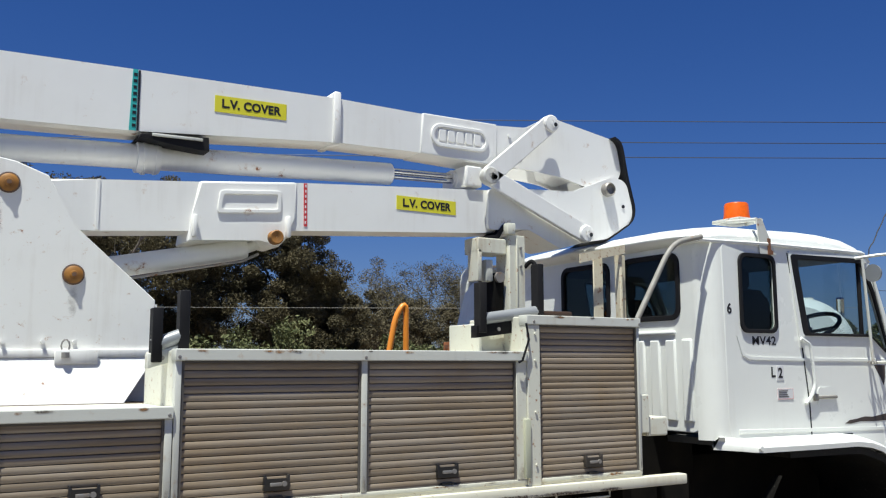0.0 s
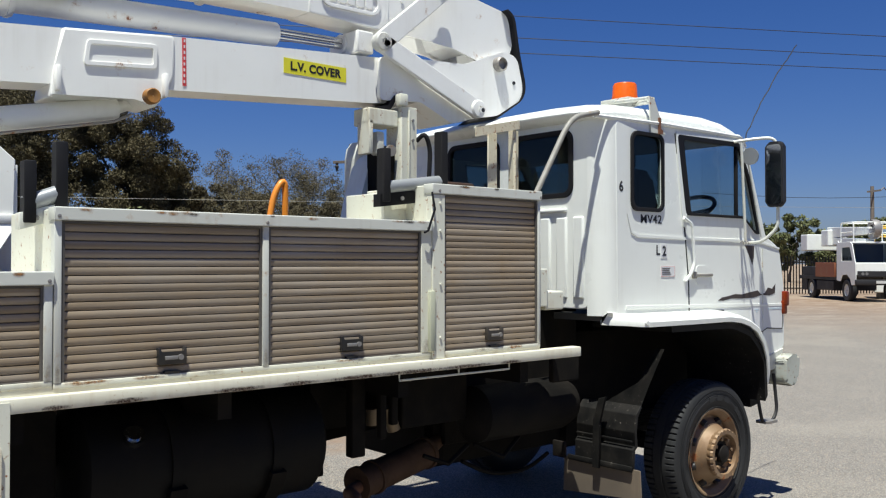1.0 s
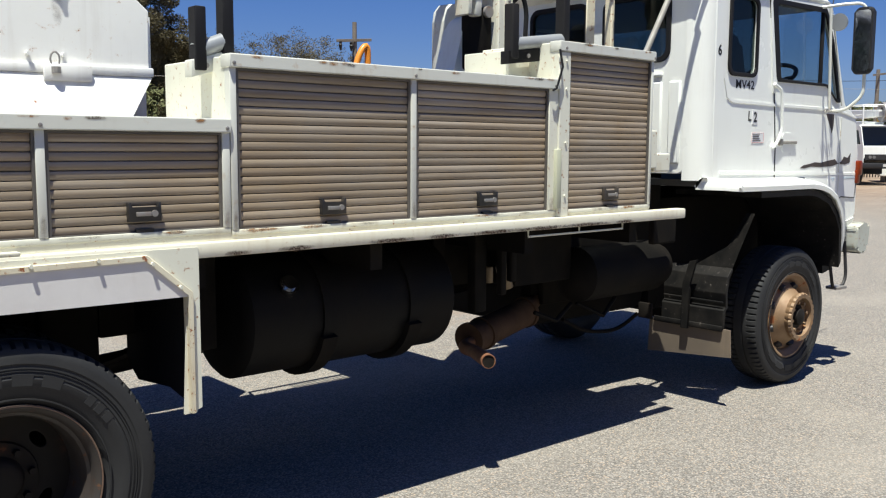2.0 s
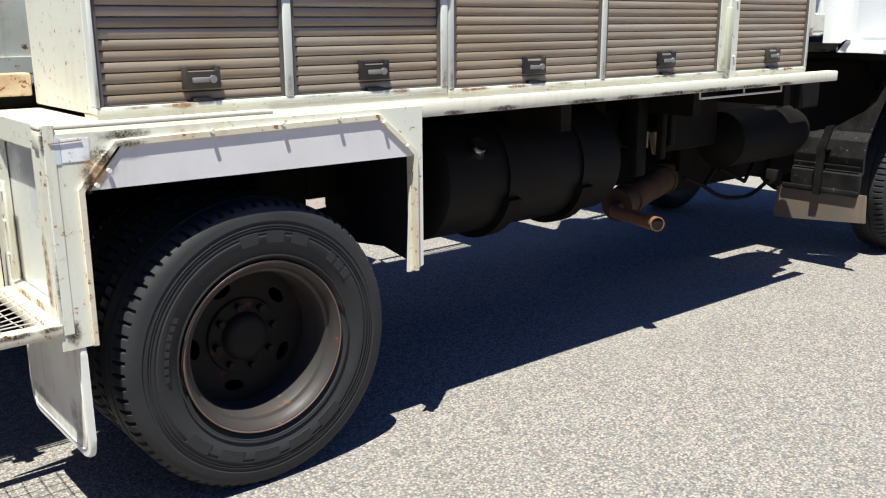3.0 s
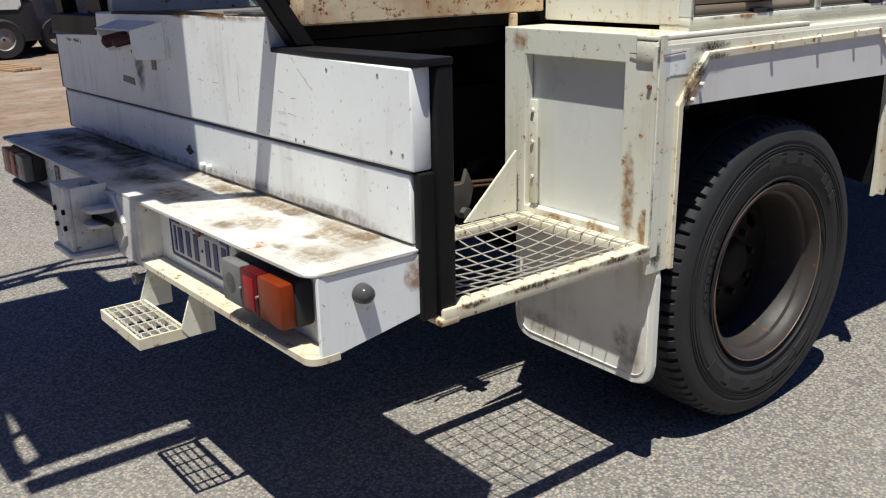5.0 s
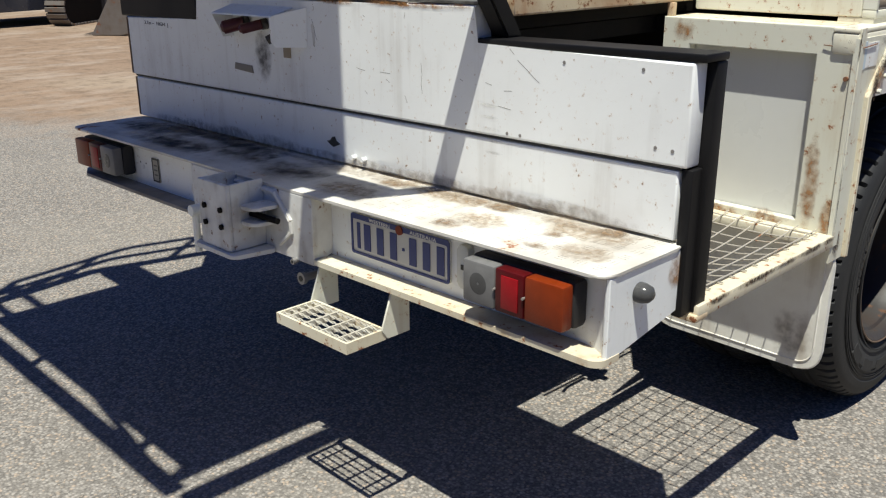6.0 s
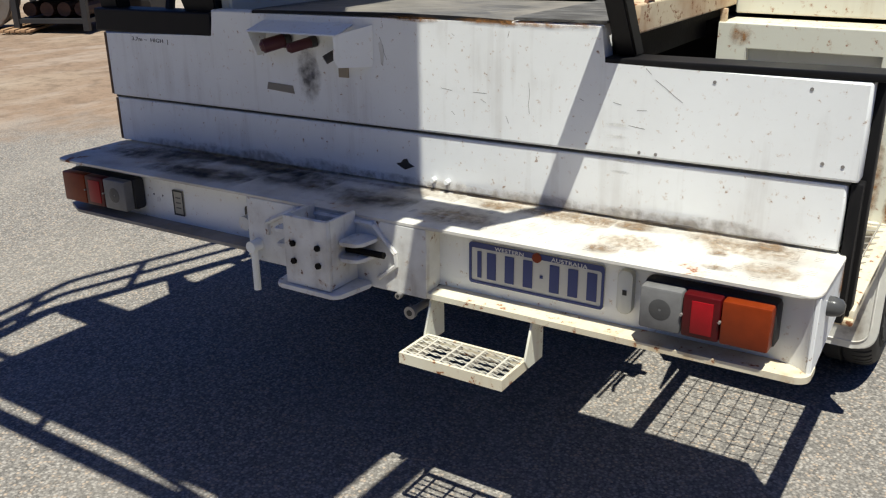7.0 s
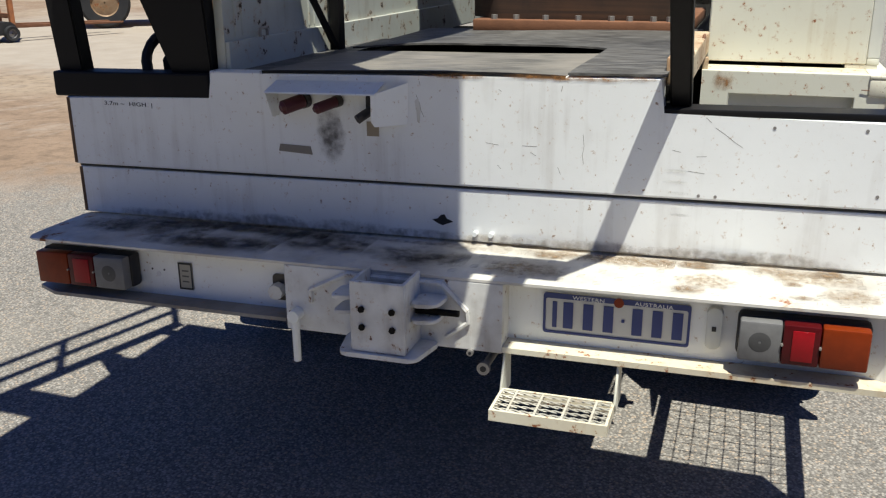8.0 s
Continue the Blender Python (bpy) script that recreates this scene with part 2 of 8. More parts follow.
red_lens = lens_plastic("red_lens", (0.085, 0.004, 0.006))
amber_lens = lens_plastic("amber_lens", (0.225, 0.031, 0.005))
clear_lens = lens_plastic("clear_lens", (0.20, 0.198, 0.195))
smoked_lens = lens_plastic("smoked_lens", (0.085, 0.085, 0.085), 0.2)
bright_red = lens_plastic("bright_red_reflector", (0.33, 0.006, 0.012))
beacon_orange = lens_plastic("beacon_orange", (0.85, 0.14, 0.01))
chrome, nt_c, b_c = nodes_of("chrome")
b_c.inputs["Base Color"].default_value, b_c.inputs["Metallic"].default_value = (0.62, 0.62, 0.62, 1), 1.0
nt_c.links.new(ramp_of(nt_c, noise_of(nt_c, 30, 3), 0.3, 0.7, 0.06, 0.22), b_c.inputs["Roughness"])


def glass_of(name, tint):
    m = bpy.data.materials.new(name)
    m.use_nodes = True
    nt = m.node_tree
    nt.nodes.clear()
    out = nt.nodes.new("ShaderNodeOutputMaterial")
    tr, gl = nt.nodes.new("ShaderNodeBsdfTransparent"), nt.nodes.new("ShaderNodeBsdfGlossy")
    tr.inputs["Color"].default_value = (*tint, 1)
    gl.inputs["Roughness"].default_value = 0.01
    fr, mx = nt.nodes.new("ShaderNodeLayerWeight"), nt.nodes.new("ShaderNodeMixShader")
    gloss = maths(nt, "ADD", maths(nt, "MULTIPLY", maths(nt, "POWER", fr.outputs["Facing"], 5.0), 0.6), 0.03)
    nt.links.new(gloss, mx.inputs[0])
    nt.links.new(tr.outputs[0], mx.inputs[1])
    nt.links.new(gl.outputs[0], mx.inputs[2])
    nt.links.new(mx.outputs[0], out.inputs["Surface"])
    return m


window_glass = glass_of("window_glass", (0.80, 0.84, 0.85))
tinted_glass = glass_of("tinted_glass", (0.30, 0.35, 0.35))


def ground_material():
    """Worn bitumen with exposed stone chips, going over into sandy hardstand further off."""
    m, nt, b = nodes_of("yard_ground")
    geo = nt.nodes.new("ShaderNodeNewGeometry")
    pos = geo.outputs["Position"]
    v = nt.nodes.new("ShaderNodeTexVoronoi")
    v.inputs["Scale"].default_value = 104
    nt.links.new(pos, v.inputs["Vector"])
    chip = nt.nodes.new("ShaderNodeSeparateColor")
    nt.links.new(v.outputs["Color"], chip.inputs[0])
    n_big, n_mid, n_fine = noise_of(nt, 0.5, 5), noise_of(nt, 3.0, 6), noise_of(nt, 140, 3)
    c = mixed(nt, ramp_of(nt, chip.outputs[0], 0.1, 0.95), (0.104, 0.097, 0.089), (0.415, 0.383, 0.342))
    c = mixed(nt, ramp_of(nt, chip.outputs[1], 0.86, 0.90), c, (0.46, 0.36, 0.27))
    c = mixed(nt, ramp_of(nt, v.outputs["Distance"], 0.25, 0.75, 0, 0.75), c, (0.09, 0.085, 0.08))
    c = mixed(nt, ramp_of(nt, n_fine, 0.35, 0.7, 0, 0.5), c, (0.30, 0.276, 0.246))
    c = mixed(nt, ramp_of(nt, n_mid, 0.55, 0.8, 0, 0.35), c, (0.175, 0.16, 0.14))
    c = mixed(nt, ramp_of(nt, n_big, 0.5, 0.72, 0, 0.45), c, (0.33, 0.30, 0.255))
    # sand lies from about twelve metres off, behind a ragged border
    sep = nt.nodes.new("ShaderNodeSeparateXYZ")
    nt.links.new(pos, sep.inputs[0])
    slant = maths(nt, "MULTIPLY", maths(nt, "MINIMUM", sep.outputs[0], 3.0), 0.9)
    slant = maths(nt, "SUBTRACT", slant, maths(nt, "MULTIPLY", maths(nt, "MAXIMUM", maths(nt, "SUBTRACT", sep.outputs[0], 9.0), 0.0), 0.75))
    far_y = ramp_of(nt, maths(nt, "ADD", maths(nt, "ADD", sep.outputs[1], slant), maths(nt, "MULTIPLY", n_mid, 3.0)), 11.7, 13.4)
    far_x = ramp_of(nt, maths(nt, "ADD", sep.outputs[0], maths(nt, "MULTIPLY", n_mid, 8.0)), 23.0, 42.0)
    far = maths(nt, "MAXIMUM", far_y, far_x)
    sand = mixed(nt, noise_of(nt, 1.2, 8), (0.205, 0.142, 0.098), (0.31, 0.225, 0.16))
    sand = mixed(nt, ramp_of(nt, noise_of(nt, 24, 5), 0.5, 0.75, 0, 0.6), sand, (0.16, 0.12, 0.085))
    sand = mixed(nt, ramp_of(nt, noise_of(nt, 0.22, 4), 0.5, 0.62, 0, 0.7), sand, (0.34, 0.275, 0.205))
    sand = mixed(nt, ramp_of(nt, noise_of(nt, 5.0, 8, (1, 1, 1), 0.7), 0.47, 0.66, 0, 0.6), sand, (0.12, 0.088, 0.064))
    sand = mixed(nt, ramp_of(nt, noise_of(nt, 1.1, 7, (0.6, 1.3, 1), 0.7), 0.50, 0.64, 0, 0.6), sand, (0.36, 0.30, 0.245))
    sand = mixed(nt, ramp_of(nt, noise_of(nt, 38, 3), 0.66, 0.72, 0, 0.7), sand, (0.085, 0.062, 0.045))
    # a pale, hard-packed stretch of the yard
    worn_x = ramp_of(nt, maths(nt, "ADD", sep.outputs[0], maths(nt, "MULTIPLY", n_mid, 1.6)), 7.6, 9.0)
    worn_y = maths(nt, "MULTIPLY", ramp_of(nt, sep.outputs[1], 10.5, 12.0), ramp_of(nt, sep.outputs[1], 25.0, 22.0))
    worn = maths(nt, "MULTIPLY", maths(nt, "MULTIPLY", worn_x, worn_y), ramp_of(nt, sep.outputs[0], 21.0, 17.0, 0, 0.85))
    hard = mixed(nt, noise_of(nt, 2.2, 7), (0.29, 0.25, 0.205), (0.42, 0.375, 0.32))
    sand = mixed(nt, worn, sand, hard)
    nt.links.new(mixed(nt, far, c, sand), b.inputs["Base Color"])
    b.inputs["Roughness"].default_value = 0.85
    b.inputs["Specular IOR Level"].default_value = 0.12
    h = maths(nt, "ADD", maths(nt, "MULTIPLY", v.outputs["Distance"], -0.8), n_fine)
    bumped(nt, b, h, 0.7, 0.006)
    return m


yard_ground = ground_material()


def leaf_material(name, lo, hi):
    m, nt, b = nodes_of(name)
    geo = nt.nodes.new("ShaderNodeNewGeometry")
    c = mixed(nt, geo.outputs["Random Per Island"], lo, hi)
    c = mixed(nt, ramp_of(nt, noise_of(nt, 0.6, 3), 0.4, 0.7, 0, 0.6), c, tuple(v * 1.5 for v in hi))
    nt.links.new(c, b.inputs["Base Color"])
    b.inputs["Roughness"].default_value = 0.7
    b.inputs["Specular IOR Level"].default_value = 0.2
    return m


gum_leaf = leaf_material("gum_leaf", (0.021, 0.020, 0.010), (0.092, 0.076, 0.038))
bush_leaf = leaf_material("bush_leaf", (0.050, 0.066, 0.022), (0.15, 0.155, 0.070))
dry_leaf = leaf_material("dry_leaf", (0.050, 0.045, 0.026), (0.125, 0.105, 0.06))
bark = surface("bark", (0.13, 0.11, 0.09), 0.85, dirt=0.5, dirt_col=(0.05, 0.04, 0.035), streaks=0.3, bump=0.8)
pole_wood = surface("pole_wood", (0.20, 0.17, 0.14), 0.85, dirt=0.5, dirt_col=(0.10, 0.08, 0.06), streaks=0.5)
timber = surface("timber", (0.36, 0.22, 0.12), 0.8, dirt=0.4, dirt_col=(0.18, 0.10, 0.05), streaks=0.2)
yellow_paint = surface("yellow_paint", (0.70, 0.42, 0.02), 0.45, dirt=0.2, streaks=0.2)
dark_plastic = surface("dark_plastic", (0.025, 0.025, 0.027), 0.5, dirt=0.25, dirt_col=(0.06, 0.052, 0.045), streaks=0.0, spec=0.3)
brown_box = surface("brown_tray", (0.26, 0.08, 0.03), 0.6, dirt=0.2, streaks=0.2)


def stain_material(name, col, strength=0.9, scale=9.0):
    """A patch of dirt that thins out towards its edge."""
    m, nt, b = nodes_of(name)
    b.inputs["Base Color"].default_value, b.inputs["Roughness"].default_value = (*col, 1), 0.8
    tc = nt.nodes.new("ShaderNodeTexCoord")
    mp = nt.nodes.new("ShaderNodeMapping")
    mp.inputs["Location"].default_value, mp.inputs["Scale"].default_value = (-1, -1, -1), (2, 2, 2)
    nt.links.new(tc.outputs["Generated"], mp.inputs["Vector"])
    gr = nt.nodes.new("ShaderNodeTexGradient")
    gr.gradient_type = "SPHERICAL"
    sep = nt.nodes.new("ShaderNodeSeparateXYZ")
    nt.links.new(mp.outputs[0], sep.inputs[0])
    com = nt.nodes.new("ShaderNodeCombineXYZ")
    nt.links.new(sep.outputs[0], com.inputs[0])
    nt.links.new(sep.outputs[1], com.inputs[1])
    nt.links.new(com.outputs[0], gr.inputs["Vector"])
    ragged = maths(nt, "ADD", maths(nt, "MULTIPLY", gr.outputs["Fac"], 0.75), noise_of(nt, scale, 8, (1, 1, 1), 0.7))
    broken = ramp_of(nt, noise_of(nt, scale * 3.1, 6), 0.34, 0.62, 0.25, 1.0)
    inside = ramp_of(nt, gr.outputs["Fac"], 0.02, 0.30)
    a = maths(nt, "MULTIPLY", maths(nt, "MULTIPLY", maths(nt, "MULTIPLY", ramp_of(nt, ragged, 0.62, 1.0), broken), inside), strength)
    nt.links.new(a, b.inputs["Alpha"])
    return m


soot = stain_material("soot_stain", (0.09, 0.075, 0.065), 0.7, 11)
rust_stain = stain_material("rust_stain", (0.34, 0.16, 0.05), 0.75, 18)
oil_stain = stain_material("oily_dirt", (0.05, 0.042, 0.036), 0.75, 7)
edge_dirt = stain_material("edge_dirt", (0.26, 0.20, 0.14), 0.42, 14)
dark_chip = stain_material("rust_chips", (0.045, 0.022, 0.012), 1.0, 46)
faint_run = stain_material("faint_run", (0.30, 0.26, 0.21), 0.30, 12)
screen_sheet = surface("screen_sheet", (0.22, 0.24, 0.22), 0.6, dirt=0.3, streaks=0.4)
mud_spot = stain_material("mud_spot", (0.22, 0.145, 0.08), 0.85, 16)
dust_stain = stain_material("brown_dust", (0.30, 0.21, 0.12), 0.6, 22)

# ---- building tools; the plan is drawn in units of K metres ----
K = 1.057
PLACE = {}


def tilted(v):
    """The truck's body leans a little away from its right side."""
    return (v[0], v[1], v[2] - 0.0175 * (v[1] - 3.97))


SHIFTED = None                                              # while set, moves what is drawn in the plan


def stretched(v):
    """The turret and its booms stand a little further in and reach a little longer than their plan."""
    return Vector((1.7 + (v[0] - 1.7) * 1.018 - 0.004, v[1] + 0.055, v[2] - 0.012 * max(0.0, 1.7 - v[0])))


def thing(name, x, y, z, label, category, group="", kind=""):
    ob = new(name)
    ob.location = (x * K, y * K, z * K)
    ob.empty_display_size = 0.3
    PLACE[ob.name] = Vector(ob.location)
    return tagged(ob, label, category, group, kind)


def part(name, bm, material, parent=None, label="", lean=False, smooth=35):
    """Links a bmesh, drawn in plan units, as one mesh object under a thing or a part."""
    if lean:
        for v in bm.verts:
            v.co = tilted(v.co)
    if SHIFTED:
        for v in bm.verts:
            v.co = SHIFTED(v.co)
    bmesh.ops.recalc_face_normals(bm, faces=bm.faces)
    me = bpy.data.meshes.new(name)
    lo = Vector([min(v.co[i] for v in bm.verts) for i in range(3)])
    hi = Vector([max(v.co[i] for v in bm.verts) for i in range(3)])
    mid = (lo + hi) / 2
    for v in bm.verts:
        v.co = (v.co - mid) * K
    bm.edges.index_update()
    hard = []                                              # a broad flat face keeps its flat shading beside a narrow bevel
    for e in bm.edges:
        if len(e.link_faces) == 2:
            a, b = sorted(f.calc_area() for f in e.link_faces)
            if b > 10 * a and b > 0.01:
                hard.append(e.index)
    bm.to_mesh(me)
    bm.free()
    ob = placed(name, me, mid * K, material, parent, label, smooth)
    if smooth:
        for i in hard:
            me.edges[i].use_edge_sharp = True
    return ob


def placed(name, me, where, material, parent=None, label="", smooth=35):
    if not me.materials:
        me.materials.append(material)
        if smooth:
            me.shade_smooth()
            me.set_sharp_from_angle(angle=radians(smooth))
    ob = new(name, me)
    PLACE[ob.name] = Vector(where)
    if parent:
        ob.parent = parent
        ob.location = PLACE[ob.name] - PLACE[parent.name]
    else:
        ob.location = where
    if label:
        ob["label"] = label
    return ob


def BM():
    return bmesh.new()


def box(bm, x0, x1, y0, y1, z0, z1, bev=0.0, seg=2):
    v = [bm.verts.new((x, y, z)) for x in (x0, x1) for y in (y0, y1) for z in (z0, z1)]
    f = [bm.faces.new([v[i] for i in q]) for q in ((0, 1, 3, 2), (4, 6, 7, 5), (0, 4, 5, 1), (2, 3, 7, 6), (0, 2, 6, 4), (1, 5, 7, 3))]
    if bev:
        es = list({e for q in f for e in q.edges})
        bmesh.ops.bevel(bm, geom=es, offset=bev, segments=seg, affect="EDGES", profile=0.5)
    return bm


def axis_point(axis, a, b, h):
    return {"x": (h, a, b), "y": (a, h, b), "z": (a, b, h)}[axis]


def prism(bm, pts, axis, h0, h1, bev=0.0, seg=2):
    """A polygon drawn across an axis (x: y,z; y: x,z; z: x,y), drawn out from h0 to h1."""
    a = [bm.verts.new(axis_point(axis, p, q, h0)) for p, q in pts]
    b = [bm.verts.new(axis_point(axis, p, q, h1)) for p, q in pts]
    n = len(pts)
    f = [bm.faces.new(a), bm.faces.new(b[::-1])]
    f += [bm.faces.new((a[i], b[i], b[(i + 1) % n], a[(i + 1) % n])) for i in range(n)]
    if bev:
        es = list({e for q in f for e in q.edges})
        bmesh.ops.bevel(bm, geom=es, offset=bev, segments=seg, affect="EDGES", profile=0.5)
    return bm


def cyl(bm, p, q, r, n=16, r2=None):
    p, q = Vector(p), Vector(q)
    d = (q - p).normalized()
    u = d.orthogonal().normalized()
    w = d.cross(u)
    r2 = r if r2 is None else r2
    a, b = [], []
    for i in range(n):
        k = math.cos(2 * math.pi * i / n) * u + math.sin(2 * math.pi * i / n) * w
        a.append(bm.verts.new(p + k * r))
        b.append(bm.verts.new(q + k * r2))
    bm.faces.new(a), bm.faces.new(b[::-1])
    for i in range(n):
        bm.faces.new((a[i], a[(i + 1) % n], b[(i + 1) % n], b[i]))
    return bm


def tube(bm, pts, r, n=8):
    """A round bar along a line of points."""
    pts = [Vector(p) for p in pts]
    rings, u = [], None
    for i, p in enumerate(pts):
        d = (pts[min(i + 1, len(pts) - 1)] - pts[max(i - 1, 0)]).normalized()
        u = d.orthogonal().normalized() if u is None else (u - d * u.dot(d)).normalized()
        w = d.cross(u)
        rings.append([bm.verts.new(p + (math.cos(2 * math.pi * k / n) * u + math.sin(2 * math.pi * k / n) * w) * r) for k in range(n)])
    for a, b in zip(rings, rings[1:]):
        for k in range(n):
            bm.faces.new((a[k], a[(k + 1) % n], b[(k + 1) % n], b[k]))
    bm.faces.new(rings[0]), bm.faces.new(rings[-1][::-1])
    return bm


def bend(pts, r=0.04, n=5):
    """The same line of points with its corners rounded."""
    pts = [Vector(p) for p in pts]
    out = [pts[0]]
    for a, b, c in zip(pts, pts[1:], pts[2:]):
        p, q = b + (a - b).normalized() * min(r, (a - b).length / 2), b + (c - b).normalized() * min(r, (c - b).length / 2)
        out += [p.lerp(b, t).lerp(b.lerp(q, t), t) for t in (i / n for i in range(n + 1))]
    return out + [pts[-1]]


def lathe(bm, profile, centre, axis, n=48, notch=None):
    """Turns (radius, along) pairs about an axis. notch: rings, every so many steps, depth."""
    rings = []
    for j, (r, h) in enumerate(profile):
        ring = []
        for i in range(n):
            rr = r - (notch[2] if notch and j in notch[0] and i % notch[1] == 0 else 0)
            a = 2 * math.pi * i / n
            ring.append(bm.verts.new(Vector(centre) + Vector(axis_point(axis, rr * math.cos(a), rr * math.sin(a), h))))
        rings.append(ring)
    for a, b in zip(rings, rings[1:]):
        for i in range(n):
            bm.faces.new((a[i], a[(i + 1) % n], b[(i + 1) % n], b[i]))
    return rings


def lathe_part(profile, centre, axis, n=24):
    bm = BM()
    lathe(bm, profile, centre, axis, n)
    return bm


def cap(bm, ring):
    bm.faces.new(ring)


def plate(outline, holes, axis, h0, h1, bev=0.0):
    """A sheet with holes cut through it."""
    cu = bpy.data.curves.new("cut", "CURVE")
    cu.dimensions, cu.fill_mode = "2D", "BOTH"
    cu.extrude = max(abs(h1 - h0) / 2 - bev, 0.0001)
    cu.bevel_depth, cu.bevel_resolution = bev, 1
    for ring in [outline, *holes]:
        sp = cu.splines.new("POLY")
        sp.points.add(len(ring) - 1)
        for p, (a, b) in zip(sp.points, ring):
            p.co = (a, b, 0, 1)
        sp.use_cyclic_u = True
    ob = bpy.data.objects.new("cut", cu)
    scene.collection.objects.link(ob)
    me = bpy.data.meshes.new_from_object(ob)
    bpy.data.objects.remove(ob)
    bpy.data.curves.remove(cu)
    bm = bmesh.new()
    bm.from_mesh(me)
    bpy.data.meshes.remove(me)
    mid = (h0 + h1) / 2
    for v in bm.verts:
        v.co = axis_point(axis, v.co.x, v.co.y, v.co.z + mid)
    return bm


def rounded(a0, a1, b0, b1, r, n=5):
    """A rectangle with round corners."""
    out = []
    for ca, cb, s in ((a1 - r, b1 - r, 0), (a0 + r, b1 - r, 90), (a0 + r, b0 + r, 180), (a1 - r, b0 + r, 270)):
        for i in range(n + 1):
            t = radians(s + 90 * i / n)
            out.append((ca + r * math.cos(t), cb + r * math.sin(t)))
    return out


def round_poly(pts, r, n=4):
    """A polygon with its corners rounded."""
    out = []
    m = len(pts)
    for i in range(m):
        a, b, c = (Vector((*pts[(i + k) % m], 0)) for k in (-1, 0, 1))
        p, q = b + (a - b).normalized() * min(r, (a - b).length / 2.1), b + (c - b).normalized() * min(r, (c - b).length / 2.1)
        for t in (k / n for k in range(n + 1)):
            s = p.lerp(b, t).lerp(b.lerp(q, t), t)
            out.append((s.x, s.y))
    return out


def wording(text, size, material, parent, where, rx=90, ry=0, rz=0, label="", wide=1.0, bold=0.0):
    """Writing as a thin mesh, its middle at where (plan units)."""
    cu = bpy.data.curves.new("text", "FONT")
    cu.body, cu.size, cu.extrude, cu.align_x, cu.align_y, cu.offset = text, size * K, 0.0006, "CENTER", "CENTER", bold
    cu.space_character = 1.05
    ob = bpy.data.objects.new("text", cu)
    scene.collection.objects.link(ob)
    me = bpy.data.meshes.new_from_object(ob)
    bpy.data.objects.remove(ob)
    me.transform(pose(0, 0, 0, rx, ry, rz) @ Matrix.Diagonal((wide, 1, 1, 1)))
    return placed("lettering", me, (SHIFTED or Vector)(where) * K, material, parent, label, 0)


def strip_bars(parent, name, rows, plane, at, thick, material, lean=False):
    """Flat bars in place of writing, from rows of (a0, a1, b0, b1)."""
    for a0, a1, b0, b1 in rows:
        lo, hi = axis_point(plane, a0, b0, at), axis_point(plane, a1, b1, at + thick)
        part(name, box(BM(), *sorted((lo[0], hi[0])), *sorted((lo[1], hi[1])), *sorted((lo[2], hi[2]))), material, parent, lean=lean)


def stain(parent, axis, at, a, b, wa, wb, material, lean=False):
    """A thin patch of dirt on a flat face."""
    me_bm = BM()
    q = [(a - wa, b - wb), (a + wa, b - wb), (a + wa, b + wb), (a - wa, b + wb)]
    vs = [me_bm.verts.new(axis_point(axis, p, r, at)) for p, r in q]
    me_bm.faces.new(vs)
    if lean:
        for v in me_bm.verts:
            v.co = tilted(v.co)
    me = bpy.data.meshes.new("stain")
    mid = sum((v.co for v in me_bm.verts), Vector()) / 4
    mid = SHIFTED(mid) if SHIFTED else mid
    # drawn flat in its own x and y, then turned to lie on the face
    me_bm.free()
    flat = [(-wa * K, -wb * K, 0), (wa * K, -wb * K, 0), (wa * K, wb * K, 0), (-wa * K, wb * K, 0)]
    me.from_pydata(flat, [], [(0, 1, 2, 3)])
    ob = placed("stain", me, mid * K, material, parent, "", 0)
    ob.rotation_euler = {"x": (radians(90), 0, radians(90)), "y": (radians(90), 0, 0), "z": (0, 0, 0)}[axis]
    return ob

# ---- ground ----
def ground_height(x, y):
    """The yard is level but for a shallow dip towards the truck's nose."""
    dip = float(np.interp(x, (-1.0, 1.3, 3.76, 4.85, 6.5, 12.0, 20.0), (0, -0.004, -0.04, -0.076, -0.085, -0.04, 0)))
    return dip * float(np.interp(abs(y - 5.0), (0, 7, 16), (1, 1, 0)))


gx = [-900, -300, -90, -30, -12, -6, -3] + [-1 + 0.5 * i for i in range(31)] + [16, 18, 20, 26, 40, 80, 180, 500, 1400]
gy = [-900, -300, -90, -40, -20, -11, -8, -5, -2, 0, 2, 4, 5, 6, 8, 10, 12, 15, 18, 21, 30, 50, 100, 250, 600, 1400]
bm = BM()
grid_v = [[bm.verts.new((x, y, ground_height(x, y))) for y in gy] for x in gx]
for a, b in zip(grid_v, grid_v[1:]):
    for i in range(len(gy) - 1):
        bm.faces.new((a[i], b[i], b[i + 1], a[i + 1]))
tagged(part("ground", bm, yard_ground, smooth=60), "worn pale bitumen yard with stone chips, sandy further off", "ground", kind="structure")

# unseen walls added behind the walk, to hold skylight off the shaded sides
for name, x0, x1, y0, y1 in (("sky_screen_west", -13.0, -12.7, -10.0, 15.0), ("sky_screen_south", -12.7, 17.0, -10.0, -9.7)):
    tagged(part(name, box(BM(), x0, x1, y0, y1, -0.2, 5.0), screen_sheet), "unseen grey-green sheet wall, added to cut the sky light", "wall", kind="structure")

# ---- the aerial platform truck ----
truck = thing("aerial_platform_truck", 2.2, 5.17, 0, "old white bucket truck with folded boom, roller-shutter lockers and rust-stained tray", "truck")

# side lockers
YS = 4.0         # shutter face


